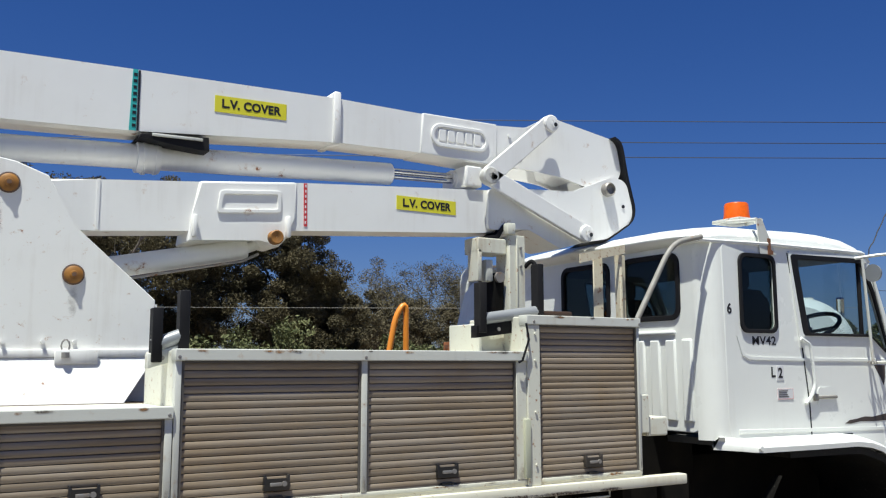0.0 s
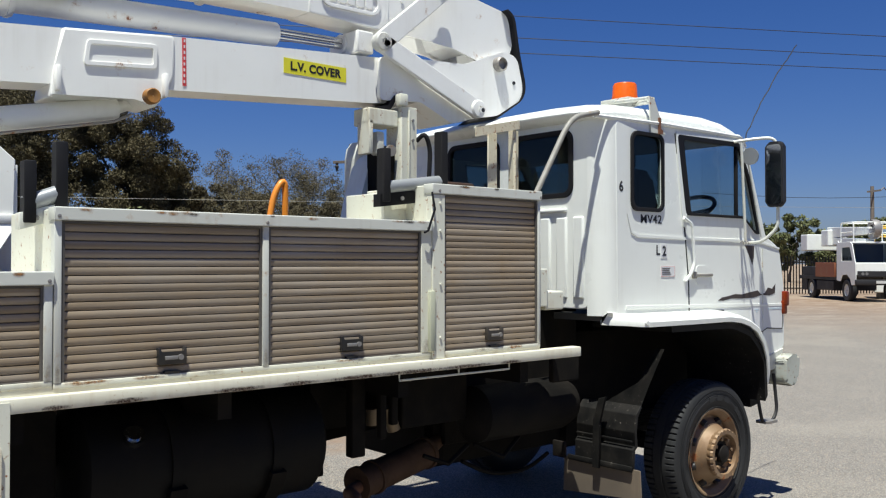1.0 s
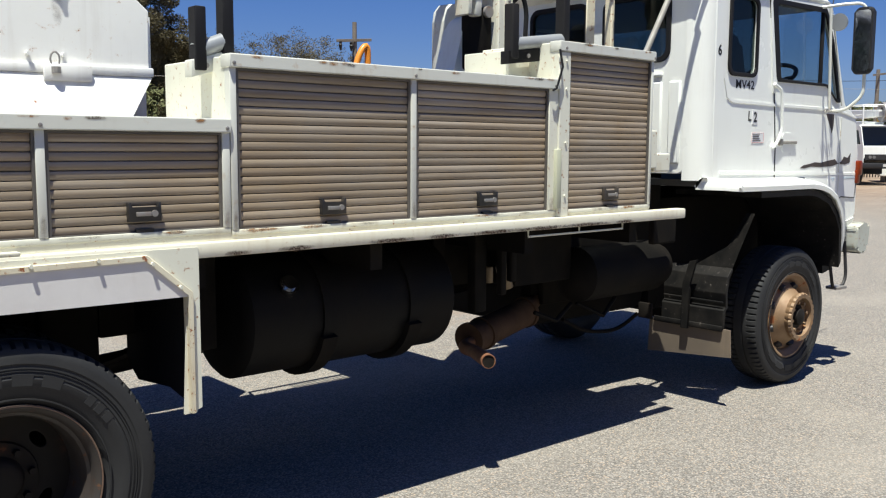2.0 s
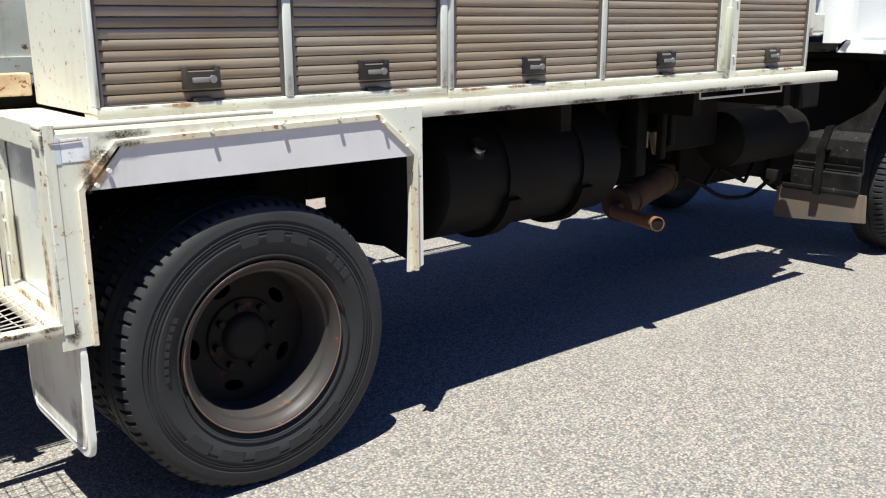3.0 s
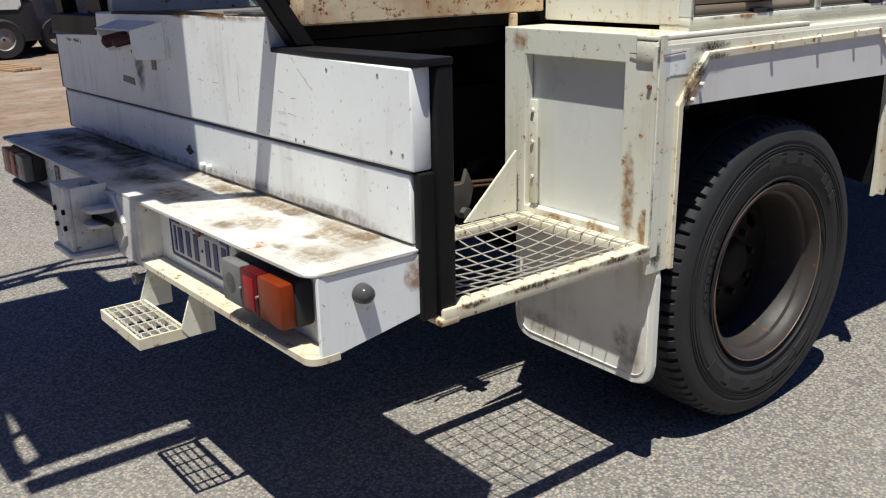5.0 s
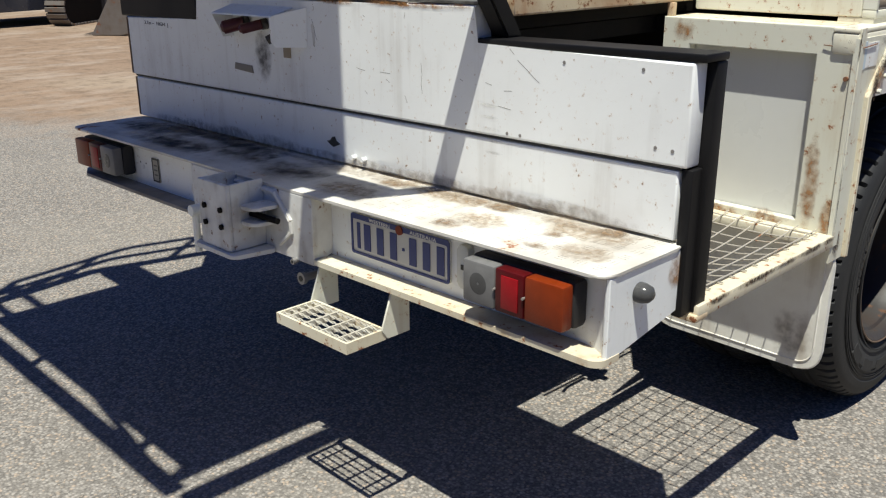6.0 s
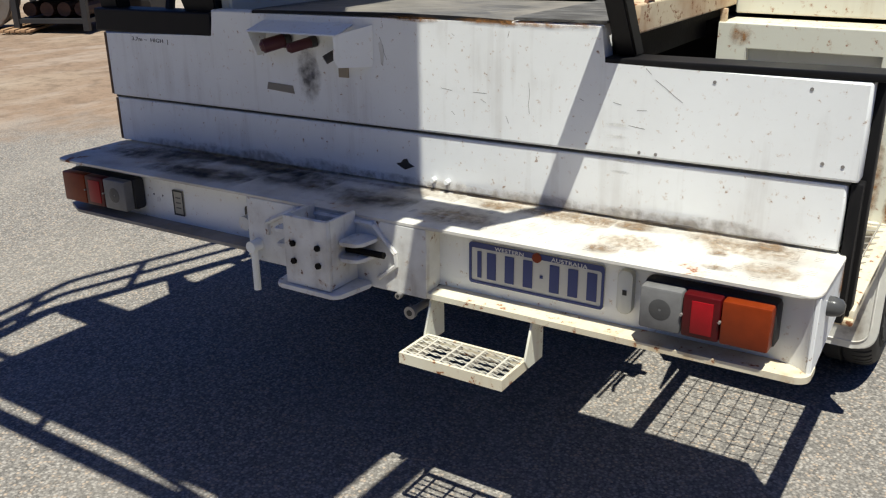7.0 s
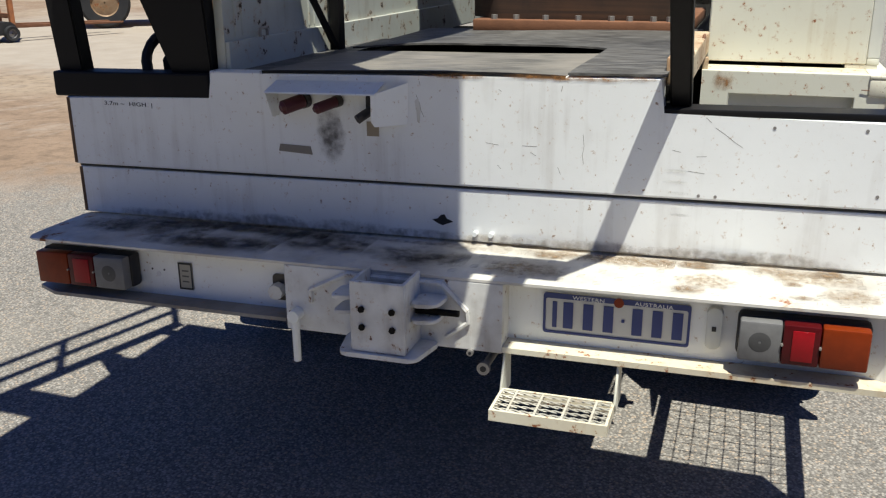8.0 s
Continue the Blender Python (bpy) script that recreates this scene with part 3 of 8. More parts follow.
def locker(x0, x1, z0, z1, doors, yb=4.51):
    """One locker box with its frame and its shutters."""
    bm = BM()
    box(bm, x0, x1, YS + 0.03, yb, z0, z1 - 0.004, 0.004, 1)
    body = part("locker", bm, cream_paint, truck, "cream steel locker with aluminium top rail")
    bm = BM()
    box(bm, x0 - 0.004, x1 + 0.002, YS - 0.02, YS + 0.05, z1 - 0.045, z1 + 0.002, 0.004)
    rail_top = part("top_rail", bm, alu_grey, body)
    rng = np.random.default_rng(int(x1 * 100))
    for k in range(int((x1 - x0) * 7)):
        u = rng.uniform(x0 + 0.05, x1 - 0.05)
        stain(rail_top, "y", YS - 0.0206 - 0.0001 * (k % 5), u, z1 - 0.003 - rng.uniform(0, 0.006), rng.uniform(0.012, 0.05), rng.uniform(0.005, 0.012), rust_stain if k % 4 else dark_chip)
    bm = BM()
    box(bm, x0, x1, YS - 0.006, YS + 0.03, z0, z0 + 0.02, 0.003)
    sill = part("sill", bm, cream_paint, body)
    for k in range(int((x1 - x0) * 5)):
        stain(sill, "y", YS - 0.0064 - 0.0001 * (k % 4), rng.uniform(x0 + 0.04, x1 - 0.04), z0 + 0.015, rng.uniform(0.03, 0.09), rng.uniform(0.006, 0.012), edge_dirt if k % 2 else rust_stain)
    edges = [x0] + [e for d in doors for e in d] + [x1]
    for a, b in zip(edges[::2], edges[1::2]):
        bm = BM()
        box(bm, a, b, YS - 0.008, YS + 0.031, z0 + 0.02, z1 - 0.045, 0.003)
        post = part("post", bm, alu_grey if b - a < 0.05 else cream_paint, body)
        part("rivet", lathe_part([(0.007, YS - 0.0201), (0.0062, YS - 0.0235), (0.001, YS - 0.0245)], ((a + b) / 2, 0, z1 - 0.030), "y", 10), grey_steel, post)
        stain(post, "y", YS - 0.0085, (a + b) / 2, z0 + 0.05, (b - a) / 2, 0.05, edge_dirt)
    for a, b in doors:
        shutter(a, b, z0 + 0.02, z1 - 0.047)
    return body


SLAT_PITCH = 0.0303


def shutter(x0, x1, z0, z1):
    bm = plate([(x0, z0), (x1, z0), (x1, z1), (x0, z1)], [[(x0 + 0.011, z0 + 0.002), (x1 - 0.008, z0 + 0.002), (x1 - 0.008, z1 - 0.006), (x0 + 0.011, z1 - 0.006)]], "y", YS - 0.002, YS + 0.029, 0.0015)
    sh = part("roller_shutter", bm, dark_frame, truck, "closed roller shutter of dusty grey-brown metal slats")
    a, b = x0 + 0.010, x1 - 0.007
    top = z1 - 0.005
    n = int((top - z0 - 0.001) / SLAT_PITCH + 0.5)
    h = (top - z0 - 0.001) / n
    bm = BM()
    prof = [(YS + 0.028, 0), (YS + 0.0135, 0.0005), (YS + 0.0112, 0.05 * h), (YS + 0.0092, 0.20 * h), (YS + 0.0082, 0.45 * h), (YS + 0.0084, 0.68 * h), (YS + 0.0100, 0.88 * h), (YS + 0.0128, 0.945 * h), (YS + 0.022, 0.95 * h), (YS + 0.022, h), (YS + 0.028, h)]
    prism(bm, prof, "x", a, b)
    me = bpy.data.meshes.new("slat")
    mid = Vector(((a + b) / 2, YS + 0.015, h / 2))
    for v in bm.verts:
        v.co = (v.co - mid) * K
    bmesh.ops.recalc_face_normals(bm, faces=bm.faces)
    bm.to_mesh(me)
    bm.free()
    for i in range(n):
        placed("slat", me, (mid + Vector((0, 0, z0 + 0.001 + i * h))) * K, slat_metal, sh)
    # latch
    c, z = (a + b) / 2 + 0.01, z0 + 0.066
    bm = BM()
    prism(bm, [(c - 0.055, z + 0.032), (c - 0.047, z + 0.032), (c - 0.044, z + 0.016), (c + 0.044, z + 0.016), (c + 0.047, z + 0.032), (c + 0.055, z + 0.032), (c + 0.055, z - 0.03), (c - 0.055, z - 0.03)], "y", YS - 0.012, YS + 0.014, 0.002)
    part("latch", bm, latch_dark, sh, "dark recessed latch with key lock")
    part("latch_lever", box(BM(), c - 0.032, c + 0.018, YS - 0.019, YS - 0.011, z - 0.012, z + 0.002, 0.002), grey_steel, sh)
    part("key_lock", cyl(BM(), (c + 0.030, YS - 0.019, z - 0.004), (c + 0.030, YS - 0.011, z - 0.004), 0.011, 12), grey_steel, sh)
    part("pull_tab", box(BM(), c - 0.03, c + 0.03, YS - 0.006, YS + 0.01, z0 + 0.001, z0 + 0.011), latch_dark, sh)


locker(-0.562, 0.655, 1.225, 1.618, [(-0.55, 0.012), (0.040, 0.626)])
locker(0.659, 2.352, 1.215, 1.842, [(0.684, 1.466), (1.494, 2.292)])
locker(2.354, 3.094, 1.212, 2.020, [(2.432, 3.076)])
# left-hand lockers across the deck
for x0, x1, z1 in ((-0.56, 0.655, 1.60), (0.657, 1.45, 1.60)):
    bm = BM()
    box(bm, x0, x1, 5.80, 6.33, 1.21, z1, 0.006)
    part("locker", bm, chipped_grey, truck, "grey-white chipped locker on the far side of the deck")
bm = BM()
box(bm, -1.39, -0.565, 5.80, 5.83, 1.24, 1.75, 0.004)
box(bm, -1.39, 0.655, 5.785, 5.80, 1.24, 1.36, 0.003)
wall_plate = part("deck_wall", bm, chipped_grey, truck, "grey-white wall plate with chipped paint", lean=True)
for x in (-1.33, -1.29, -0.86, -0.82):
    part("pressed_line", tube(BM(), [(x, 5.7995, 1.37), (x, 5.7995, 1.74)], 0.004, 6), chipped_grey, wall_plate, lean=True)
bm = BM()
box(bm, -0.74, -0.69, 5.745, 5.785, 1.25, 2.0, 0.006)
tube(bm, [(-1.05, 5.765, 1.62), (-0.72, 5.765, 1.27)], 0.014, 6)
part("deck_post", bm, black_paint, truck, "black steel post with brace", lean=True)
for rx, ry in ((-1.21, 5.775), (-1.30, 4.51), (-0.80, 4.51)):
    bm = BM()
    zb = 1.30 if ry < 5 else 1.33
    tube(bm, bend([(rx - 0.022, ry, zb), (rx - 0.022, ry, zb + 0.024), (rx + 0.022, ry, zb + 0.024), (rx + 0.022, ry, zb)], 0.012), 0.005, 6)
    part("tie_ring", bm, rust_metal if ry < 5 else grey_steel, truck)

# tray rail along the side
bm = BM()
box(bm, -0.722, 3.385, 3.965, 4.03, 1.148, 1.200, 0.006)
rail = part("side_rail", bm, rail_cream, truck, "cream tray rail, paint chipped to rust on its lower edge")
bm = BM()
box(bm, -0.722, -0.05, 3.9665, 4.03, 1.2003, 1.2115, 0.003)
part("side_rail", bm, rail_cream, truck)
for x, w in ((0.9, 0.10), (1.35, 0.16), (1.62, 0.12), (1.95, 0.28), (2.25, 0.26), (2.55, 0.22), (2.85, 0.10), (0.66, 0.06)):
    stain(rail, "y", 3.9645, x, 1.156, w, 0.014, dark_chip)
bm = BM()
for x0, x1, z1 in ((-0.56, -0.05, 1.2249), (-0.05, 0.657, 1.2248), (0.657, 2.353, 1.2148), (2.353, 3.094, 1.2118)):
    part("sill_packing", box(BM(), x0, x1, 3.998, 4.09, 1.2002, z1), rail_cream, rail)
for x0, x1 in ((2.16, 2.52), (2.52, 2.86)):
    tube(bm, [(x0, 3.99, 1.145), (x0, 3.99, 1.118), (x1, 3.99, 1.118), (x1, 3.99, 1.145)], 0.005, 6)
part("rope_rail", bm, cream_paint, truck)
for x0, x1, y0, y1 in ((-0.68, 0.80, 4.04, 6.33), (0.80, 1.84, 4.04, 5.60), (1.84, 2.29, 4.04, 5.38), (2.29, 3.10, 4.04, 6.33), (-1.36, -0.68, 4.56, 5.83)):
    part("tray_floor", box(BM(), x0, x1, y0, y1, 1.165, 1.2105), chassis_black, truck)
bm = BM()
for i in range(13):
    tube(bm, [(1.85 + i * 0.036, 5.38, 1.185), (1.85 + i * 0.036, 5.87, 1.185)], 0.004, 5)
for j in range(12):
    tube(bm, [(1.84, 5.40 + j * 0.04, 1.190), (2.29, 5.40 + j * 0.04, 1.190)], 0.004, 5)
tube(bm, [(1.50, 5.62, 1.19), (1.56, 5.86, 1.19), (2.29, 5.88, 1.19)], 0.016, 6)
tube(bm, [(1.50, 5.72, 1.19), (1.84, 5.78, 1.19)], 0.010, 6)
part("walkway_mesh", bm, wire_steel, truck, "wire-mesh walkway on the far side")
bm = BM()
box(bm, 2.355, 2.43, 3.985, 4.02, 1.2, 1.972, 0.004)
for z in (1.3, 1.55, 1.8, 1.93):
    cyl(bm, (2.40, 3.985, z), (2.40, 3.978, z), 0.006, 8)
part("corner_post", bm, cream_paint, truck)
bm = BM()
box(bm, 2.33, 2.362, 3.972, 4.0, 1.24, 1.52, 0.004)
part("cover_strip", bm, surface("greenish_strip", (0.48, 0.50, 0.38), 0.5), truck)
bm = BM()
box(bm, 3.10, 3.17, 4.01, 4.3, 1.42, 1.62, 0.006)
box(bm, 3.17, 3.32, 4.03, 4.25, 1.40, 1.50, 0.01)
part("cab_step_box", bm, cream_paint, truck)
bm = BM()
tube(bm, [(2.345, 3.98, 1.98), (2.35, 3.965, 1.90), (2.31, 3.965, 1.80), (2.29, 3.97, 1.79)], 0.006, 6)
part("cable", bm, black_rubber, truck)

# rear wheel guard
GUARD_Y = 3.962
arch = [(-0.632, 0.612), (-0.632, 1.035), (-0.535, 1.150), (0.328, 1.160), (0.474, 1.030), (0.474, 0.62)]
bm = BM()
ring = [(-0.722, 0.612), *arch, (0.513, 0.634), (0.513, 1.188), (-0.722, 1.188)]
prism(bm, ring, "y", GUARD_Y, GUARD_Y + 0.012)
guard = part("wheel_guard", bm, cream_paint, truck, "cream steel wheel guard with rust spots and rivets")
bm = BM()
rim_pts = [(-0.628, 0.612), (-0.628, 1.035), (-0.530, 1.148), (0.325, 1.158), (0.470, 1.030), (0.470, 0.62)]
outer = [(p[0] + dx, p[1] + dz) for p, (dx, dz) in zip(rim_pts, ((-0.016, 0), (-0.016, 0.006), (-0.006, 0.016), (0.006, 0.016), (0.016, 0.008), (0.016, 0)))]
prism(bm, outer + rim_pts[::-1], "y", GUARD_Y - 0.012, GUARD_Y + 0.03, 0.002, 1)
part("arch_flange", bm, rusty_cream, guard)
bm = BM()
prism(bm, [(-0.61, 1.036), (-0.50, 1.165), (0.33, 1.165), (0.485, 1.024)], "y", 3.9568, 3.9615)
part("inner_skirt", bm, surface("skirt_white", (0.68, 0.665, 0.655), 0.5, dirt=0.25, dirt_col=(0.42, 0.37, 0.32), streaks=0.2, scale=5), guard, "off-white skirt inside the arch")
for x, z in ((-0.56, 1.085), (-0.595, 1.05), (-0.26, 1.165), (-0.03, 1.168), (0.17, 1.17), (0.345, 1.145), (0.44, 1.06)):
    bm = BM()
    cyl(bm, (x, GUARD_Y - 0.010, z), (x, GUARD_Y - 0.022, z), 0.0065, 8)
    part("bolt", bm, cream_paint, guard)
bm = BM()
prism(bm, [(0.455, 0.615), (0.50, 0.615), (0.505, 1.0), (0.49, 1.02), (0.475, 1.02)], "y", 3.975, 3.985)
part("guard_tail", bm, cream_paint, guard)
bm = BM()
prism(bm, [(3.99, 0.640), (4.16, 0.668), (4.44, 0.640), (4.54, 0.70), (4.54, 1.15), (3.99, 1.15)], "x", 0.486, 0.496)
part("wheel_flap", bm, black_rubber, guard, "black rubber flap behind the guard post")
bm = BM()
box(bm, -0.672, -0.60, 3.9605, 3.9618, 1.115, 1.175)
part("label_patch", bm, panel_paint, guard, "blank faded label")
bm = BM()
box(bm, -0.694, -0.674, 3.9603, 3.9616, 1.112, 1.18)
part("label_patch", bm, blue_hint, guard, "pale blue label")

# box behind the wheel, facing rearwards
XR = -0.715
bm = plate([(3.963, 0.66), (4.51, 0.66), (4.51, 1.2095), (3.963, 1.2095)], [[(4.065, 0.705), (4.43, 0.705), (4.43, 1.145), (4.065, 1.145)]], "x", XR, XR + 0.030, 0.003)
rear_box = part("rear_box", bm, cream_paint, truck, "cream steel end box with an open recessed bay", lean=False)
bm = BM()
box(bm, XR + 0.033, XR + 0.041, 4.0, 4.50, 0.66, 1.20)
part("recess_panel", bm, recess_paint, rear_box, "bare bluish recessed panel")
bm = BM()
box(bm, XR + 0.0305, -0.55, 4.032, 4.51, 1.198, 1.2125, 0.003)
box(bm, XR + 0.03, -0.62, 4.50, 4.51, 0.66, 1.20)
box(bm, XR + 0.042, -0.62, 4.43, 4.436, 0.70, 1.15)
part("box_top", bm, rusty_cream, rear_box)
bm = BM()
box(bm, XR - 0.005, XR + 0.004, 4.375, 4.405, 0.72, 1.02, 0.003)
for z in (0.80, 0.9, 0.99):
    cyl(bm, (XR - 0.012, 4.39, z), (XR, 4.39, z), 0.006, 8)
part("hinge_strip", bm, cream_paint, rear_box)
for z in (1.09, 1.18):
    part("bolt", cyl(BM(), (XR - 0.007, 3.985, z), (XR, 3.985, z), 0.006, 8), rust_metal, rear_box)
bm = BM()
tube(bm, [(XR - 0.004, 4.05, 1.168), (XR - 0.006, 3.99, 1.165), (-0.70, 3.958, 1.166), (-0.62, 3.958, 1.17)], 0.0014, 6)
part("fixing_wire", bm, rust_metal, rear_box)
bm = BM()
prism(bm, round_poly([(3.963, 0.270), (4.502, 0.270), (4.502, 0.655), (3.963, 0.655)], 0.065, 6), "x", -0.678, -0.660, 0.004)
mudflap = part("mudflap", bm, flap_white, truck, "stiff stained white mudflap with rounded corners")
bead = round_poly([(3.985, 0.292), (4.480, 0.292), (4.480, 0.650), (3.985, 0.650)], 0.055, 6)
part("bead", tube(BM(), [(-0.6785, y, z) for y, z in bead + bead[:1]], 0.0025, 6), flap_white, mudflap, "moulded border bead")
stain(mudflap, "x", -0.6788, 4.05, 0.36, 0.08, 0.10, edge_dirt)
stain(mudflap, "x", -0.6791, 4.40, 0.33, 0.10, 0.06, edge_dirt)

# mesh platform
Z_MESH = 0.688
bm = BM()
box(bm, -1.386, -0.715, 3.958, 4.005, 0.655, 0.688, 0.004)
plat = part("mesh_platform", bm, rusty_cream, truck, "sagging wire-mesh step in a chipped cream frame")
bm = BM()
box(bm, -1.375, -0.715, 4.395, 4.435, 0.66, 0.69, 0.004)
part("frame_bar", bm, rusty_cream, plat)
bm = BM()
box(bm, -0.765, -0.715, 4.005, 4.395, 0.66, 0.6895, 0.004)
part("frame_bar", bm, rusty_cream, plat)
bm = BM()
box(bm, -1.40, -1.355, 4.005, 4.395, 0.66, 0.687, 0.004)
part("frame_bar", bm, rusty_cream, plat)
bm = BM()
prism(bm, [(-0.735, 0.69), (-0.93, 0.69), (-0.735, 0.87)], "y", 4.44, 4.448)
part("gusset", bm, cream_paint, plat)


def sag(x, y):
    u, w = (x + 1.06) / 0.32, (y - 4.2) / 0.21
    return Z_MESH + 0.006 - 0.035 * max(0, 1 - u * u) * max(0, 1 - w * w)


bm = BM()
for i in range(12):
    x = -1.345 + i * 0.0535
    tube(bm, [(x, y, sag(x, y)) for y in [3.985 + k * 0.0445 for k in range(11)]], 0.0020, 5)
for j in range(9):
    y = 4.0 + j * 0.0505
    tube(bm, [(x, y, sag(x, y) + 0.0042) for x in [-1.365 + k * 0.053 for k in range(13)]], 0.0020, 5)
part("wire_mesh", bm, wire_steel, plat, "bent galvanised wire mesh")

# rear of the tray
bm = BM()
prism(bm, [(3.985, 0.988), (3.985, 1.196), (4.562, 1.196), (4.562, 1.2885), (5.10, 1.281), (5.832, 1.284), (5.832, 1.20), (6.345, 1.20), (6.345, 0.988)], "x", -1.436, -1.388, 0.006)
upper = part("tail_panel", bm, panel_paint, truck, "scuffed white tail panel", lean=True)
bm = BM()
box(bm, -1.430, -1.385, 4.005, 6.335, 0.832, 0.981, 0.006)
part("joint_seal", box(BM(), -1.4305, -1.39, 4.0, 6.33, 0.9825, 0.9872), black_ink, upper, lean=True)
lower = part("tail_panel", bm, panel_paint, truck, "scuffed white lower tail panel", lean=True)
bm = BM()
prism(bm, [(5.10, 0.886), (5.118, 0.893), (5.125, 0.905), (5.135, 0.903), (5.145, 0.892), (5.160, 0.889), (5.145, 0.88), (5.13, 0.874), (5.118, 0.879)], "x", -1.433, -1.4295)
part("hole", bm, black_ink, lower, lean=True)
for y, z in ((4.02, 1.02), (4.06, 1.022), (4.42, 1.0), (4.46, 1.0), (4.30, 1.175), (4.10, 1.175)):
    bm = BM()
    cyl(bm, (-1.4372, y, z), (-1.434, y, z), 0.004, 8)
    part("screw", bm, grey_steel, upper, lean=True)
for y in (4.99, 5.035):
    bm = BM()
    cyl(bm, (-1.445, y, 0.858), (-1.428, y, 0.858), 0.007, 8)
    part("bolt", bm, panel_paint, lower, lean=True)
bm = BM()
box(bm, -1.434, -1.345, 3.964, 4.562, 1.1965, 1.213, 0.004)
part("tail_bar", bm, black_paint, truck, "black steel bar along the tail", lean=True)
bm = BM()
box(bm, -1.387, -1.345, 3.966, 4.01, 0.668, 1.196, 0.005)
box(bm, -1.428, -1.387, 3.976, 4.0, 0.668, 0.985, 0.004)
part("corner_post", bm, black_paint, truck, "black corner post", lean=True)
bm = BM()
box(bm, -1.395, -1.343, 3.957, 4.013, 0.650, 0.6675, 0.005)
part("post_foot", bm, rusty_beam, truck)
bm = BM()
box(bm, -1.37, -0.57, 4.505, 4.565, 1.250, 1.318, 0.005)
part("deck_beam", bm, rusty_beam, truck, "deck edge beam gone orange with rust")
bm = BM()
box(bm, -0.702, -0.680, 4.497, 4.515, 1.20, 1.2495, 0.003)
part("beam_foot", bm, rusty_beam, truck)
bm = BM()
box(bm, -1.386, -0.02, 4.546, 5.785, 1.225, 1.262)
deck = part("deck", bm, chassis_black, truck, "dark deck floor under the mats", lean=True)


def bent_sheet(rise, x0, x1, y0, y1, z, thick, nx=6, ny=24):
    """A thin mat whose height over its bed is rise(u, v), u and v running 0 to 1 over its plan."""
    bm = BM()
    layers = []
    for dz in (0.0, -thick):
        layers.append([[bm.verts.new((x0 + (x1 - x0) * i / nx, y0 + (y1 - y0) * j / ny, z + dz + rise(i / nx, j / ny))) for j in range(ny + 1)] for i in range(nx + 1)])
    for g in layers:
        for i in range(nx):
            for j in range(ny):
                bm.faces.new((g[i][j], g[i + 1][j], g[i + 1][j + 1], g[i][j + 1]))
    rim = [(i, 0) for i in range(nx)] + [(nx, j) for j in range(ny)] + [(i, ny) for i in range(nx, 0, -1)] + [(0, j) for j in range(ny, 0, -1)]
    for (i, j), (k, m) in zip(rim, rim[1:] + rim[:1]):
        bm.faces.new((layers[0][i][j], layers[0][k][m], layers[1][k][m], layers[1][i][j]))
    return bm


def hump(v):
    return math.sin(math.pi * min(1.0, max(0.0, v))) ** 0.6


part("deck_mat", bent_sheet(lambda u, v: 0.016 * (1 - u) ** 6 * hump((v - 0.22) / 0.74) + 0.002 * math.sin(9 * v + 5 * u), -0.82, -0.02, 4.556, 5.66, 1.2930, 0.006), ribbed_mat, deck, "worn black ribbed rubber mat with a curled edge", lean=True)
part("deck_mat", bent_sheet(lambda u, v: 0.001 * math.sin(7 * u), -1.4372, -0.828, 4.556, 4.796, 1.2950, 0.006, 8, 4), ribbed_mat, deck, lean=True)
part("deck_mat", bent_sheet(lambda u, v: 0.0, -1.386, -0.30, 5.668, 5.785, 1.275, 0.012, 4, 2), ribbed_mat, deck, lean=True)
loose = part("loose_mat", bent_sheet(lambda u, v: 0.012 * (1 - u) ** 5 * (0.5 + 0.5 * hump(v)) + 0.0015 * math.sin(6 * v + 3 * u), -1.434, -0.842, 4.802, 5.66, 1.2815, 0.009), dusty_mat, deck, "loose dusty sheet of mat with its edge lifted", lean=True)
part("mat_edge", bent_sheet(lambda u, v: 0.012 * (0.5 + 0.5 * hump(v)) + 0.0015 * math.sin(6 * v), -1.4365, -1.4345, 4.802, 5.66, 1.2815, 0.009, 1, 24), black_rubber, loose, lean=True)

# black cradle legs at the tail
def leg(y0, y1, z0, h, back, side, wider=0.0):
    """A leaning flat leg: back and side are its shifts over its height."""
    bm = BM()
    a = [(-1.398, y0), (-1.343, y0), (-1.343, y1), (-1.398, y1)]
    lo = [bm.verts.new((x, y, z0)) for x, y in a]
    hi = [bm.verts.new((x - back, y + side + (wider if y == y1 else 0), z0 + h)) for x, y in a]
    bm.faces.new(lo), bm.faces.new(hi[::-1])
    for i in range(4):
        bm.faces.new((lo[i], lo[(i + 1) % 4], hi[(i + 1) % 4], hi[i]))
    bmesh.ops.bevel(bm, geom=list(bm.edges), offset=0.005, segments=2, affect="EDGES")
    return part("cradle_leg", bm, black_paint, truck, "black steel basket cradle leg", lean=True)


leg(4.496, 4.547, 1.213, 0.92, 0.60, 0.01)
leg(6.295, 6.385, 1.205, 0.92, 0.10, 0.0)
leg(5.84, 5.955, 1.205, 0.92, 0.12, -0.02, 0.32)
bm = BM()
box(bm, -1.436, -1.345, 5.835, 6.385, 1.199, 1.274, 0.006)
part("cradle_base", bm, black_paint, truck, "black cradle base bar", lean=True)
bm = BM()
box(bm, -2.0, -1.86, 4.50, 6.46, 2.10, 2.17, 0.008)
part("cradle_beam", bm, black_paint, truck, "black cradle beam under the basket")
bm = BM()
tube(bm, [(-1.30 + 0.09 * math.sin(a), 6.02 + 0.10 * math.cos(a), 1.20 + 0.20 * abs(math.cos(a / 2 - 0.8))) for a in [k * math.pi * 2 / 24 for k in range(25)]], 0.016, 8)
part("hose_loop", bm, black_rubber, truck, "loop of black hose", lean=True)
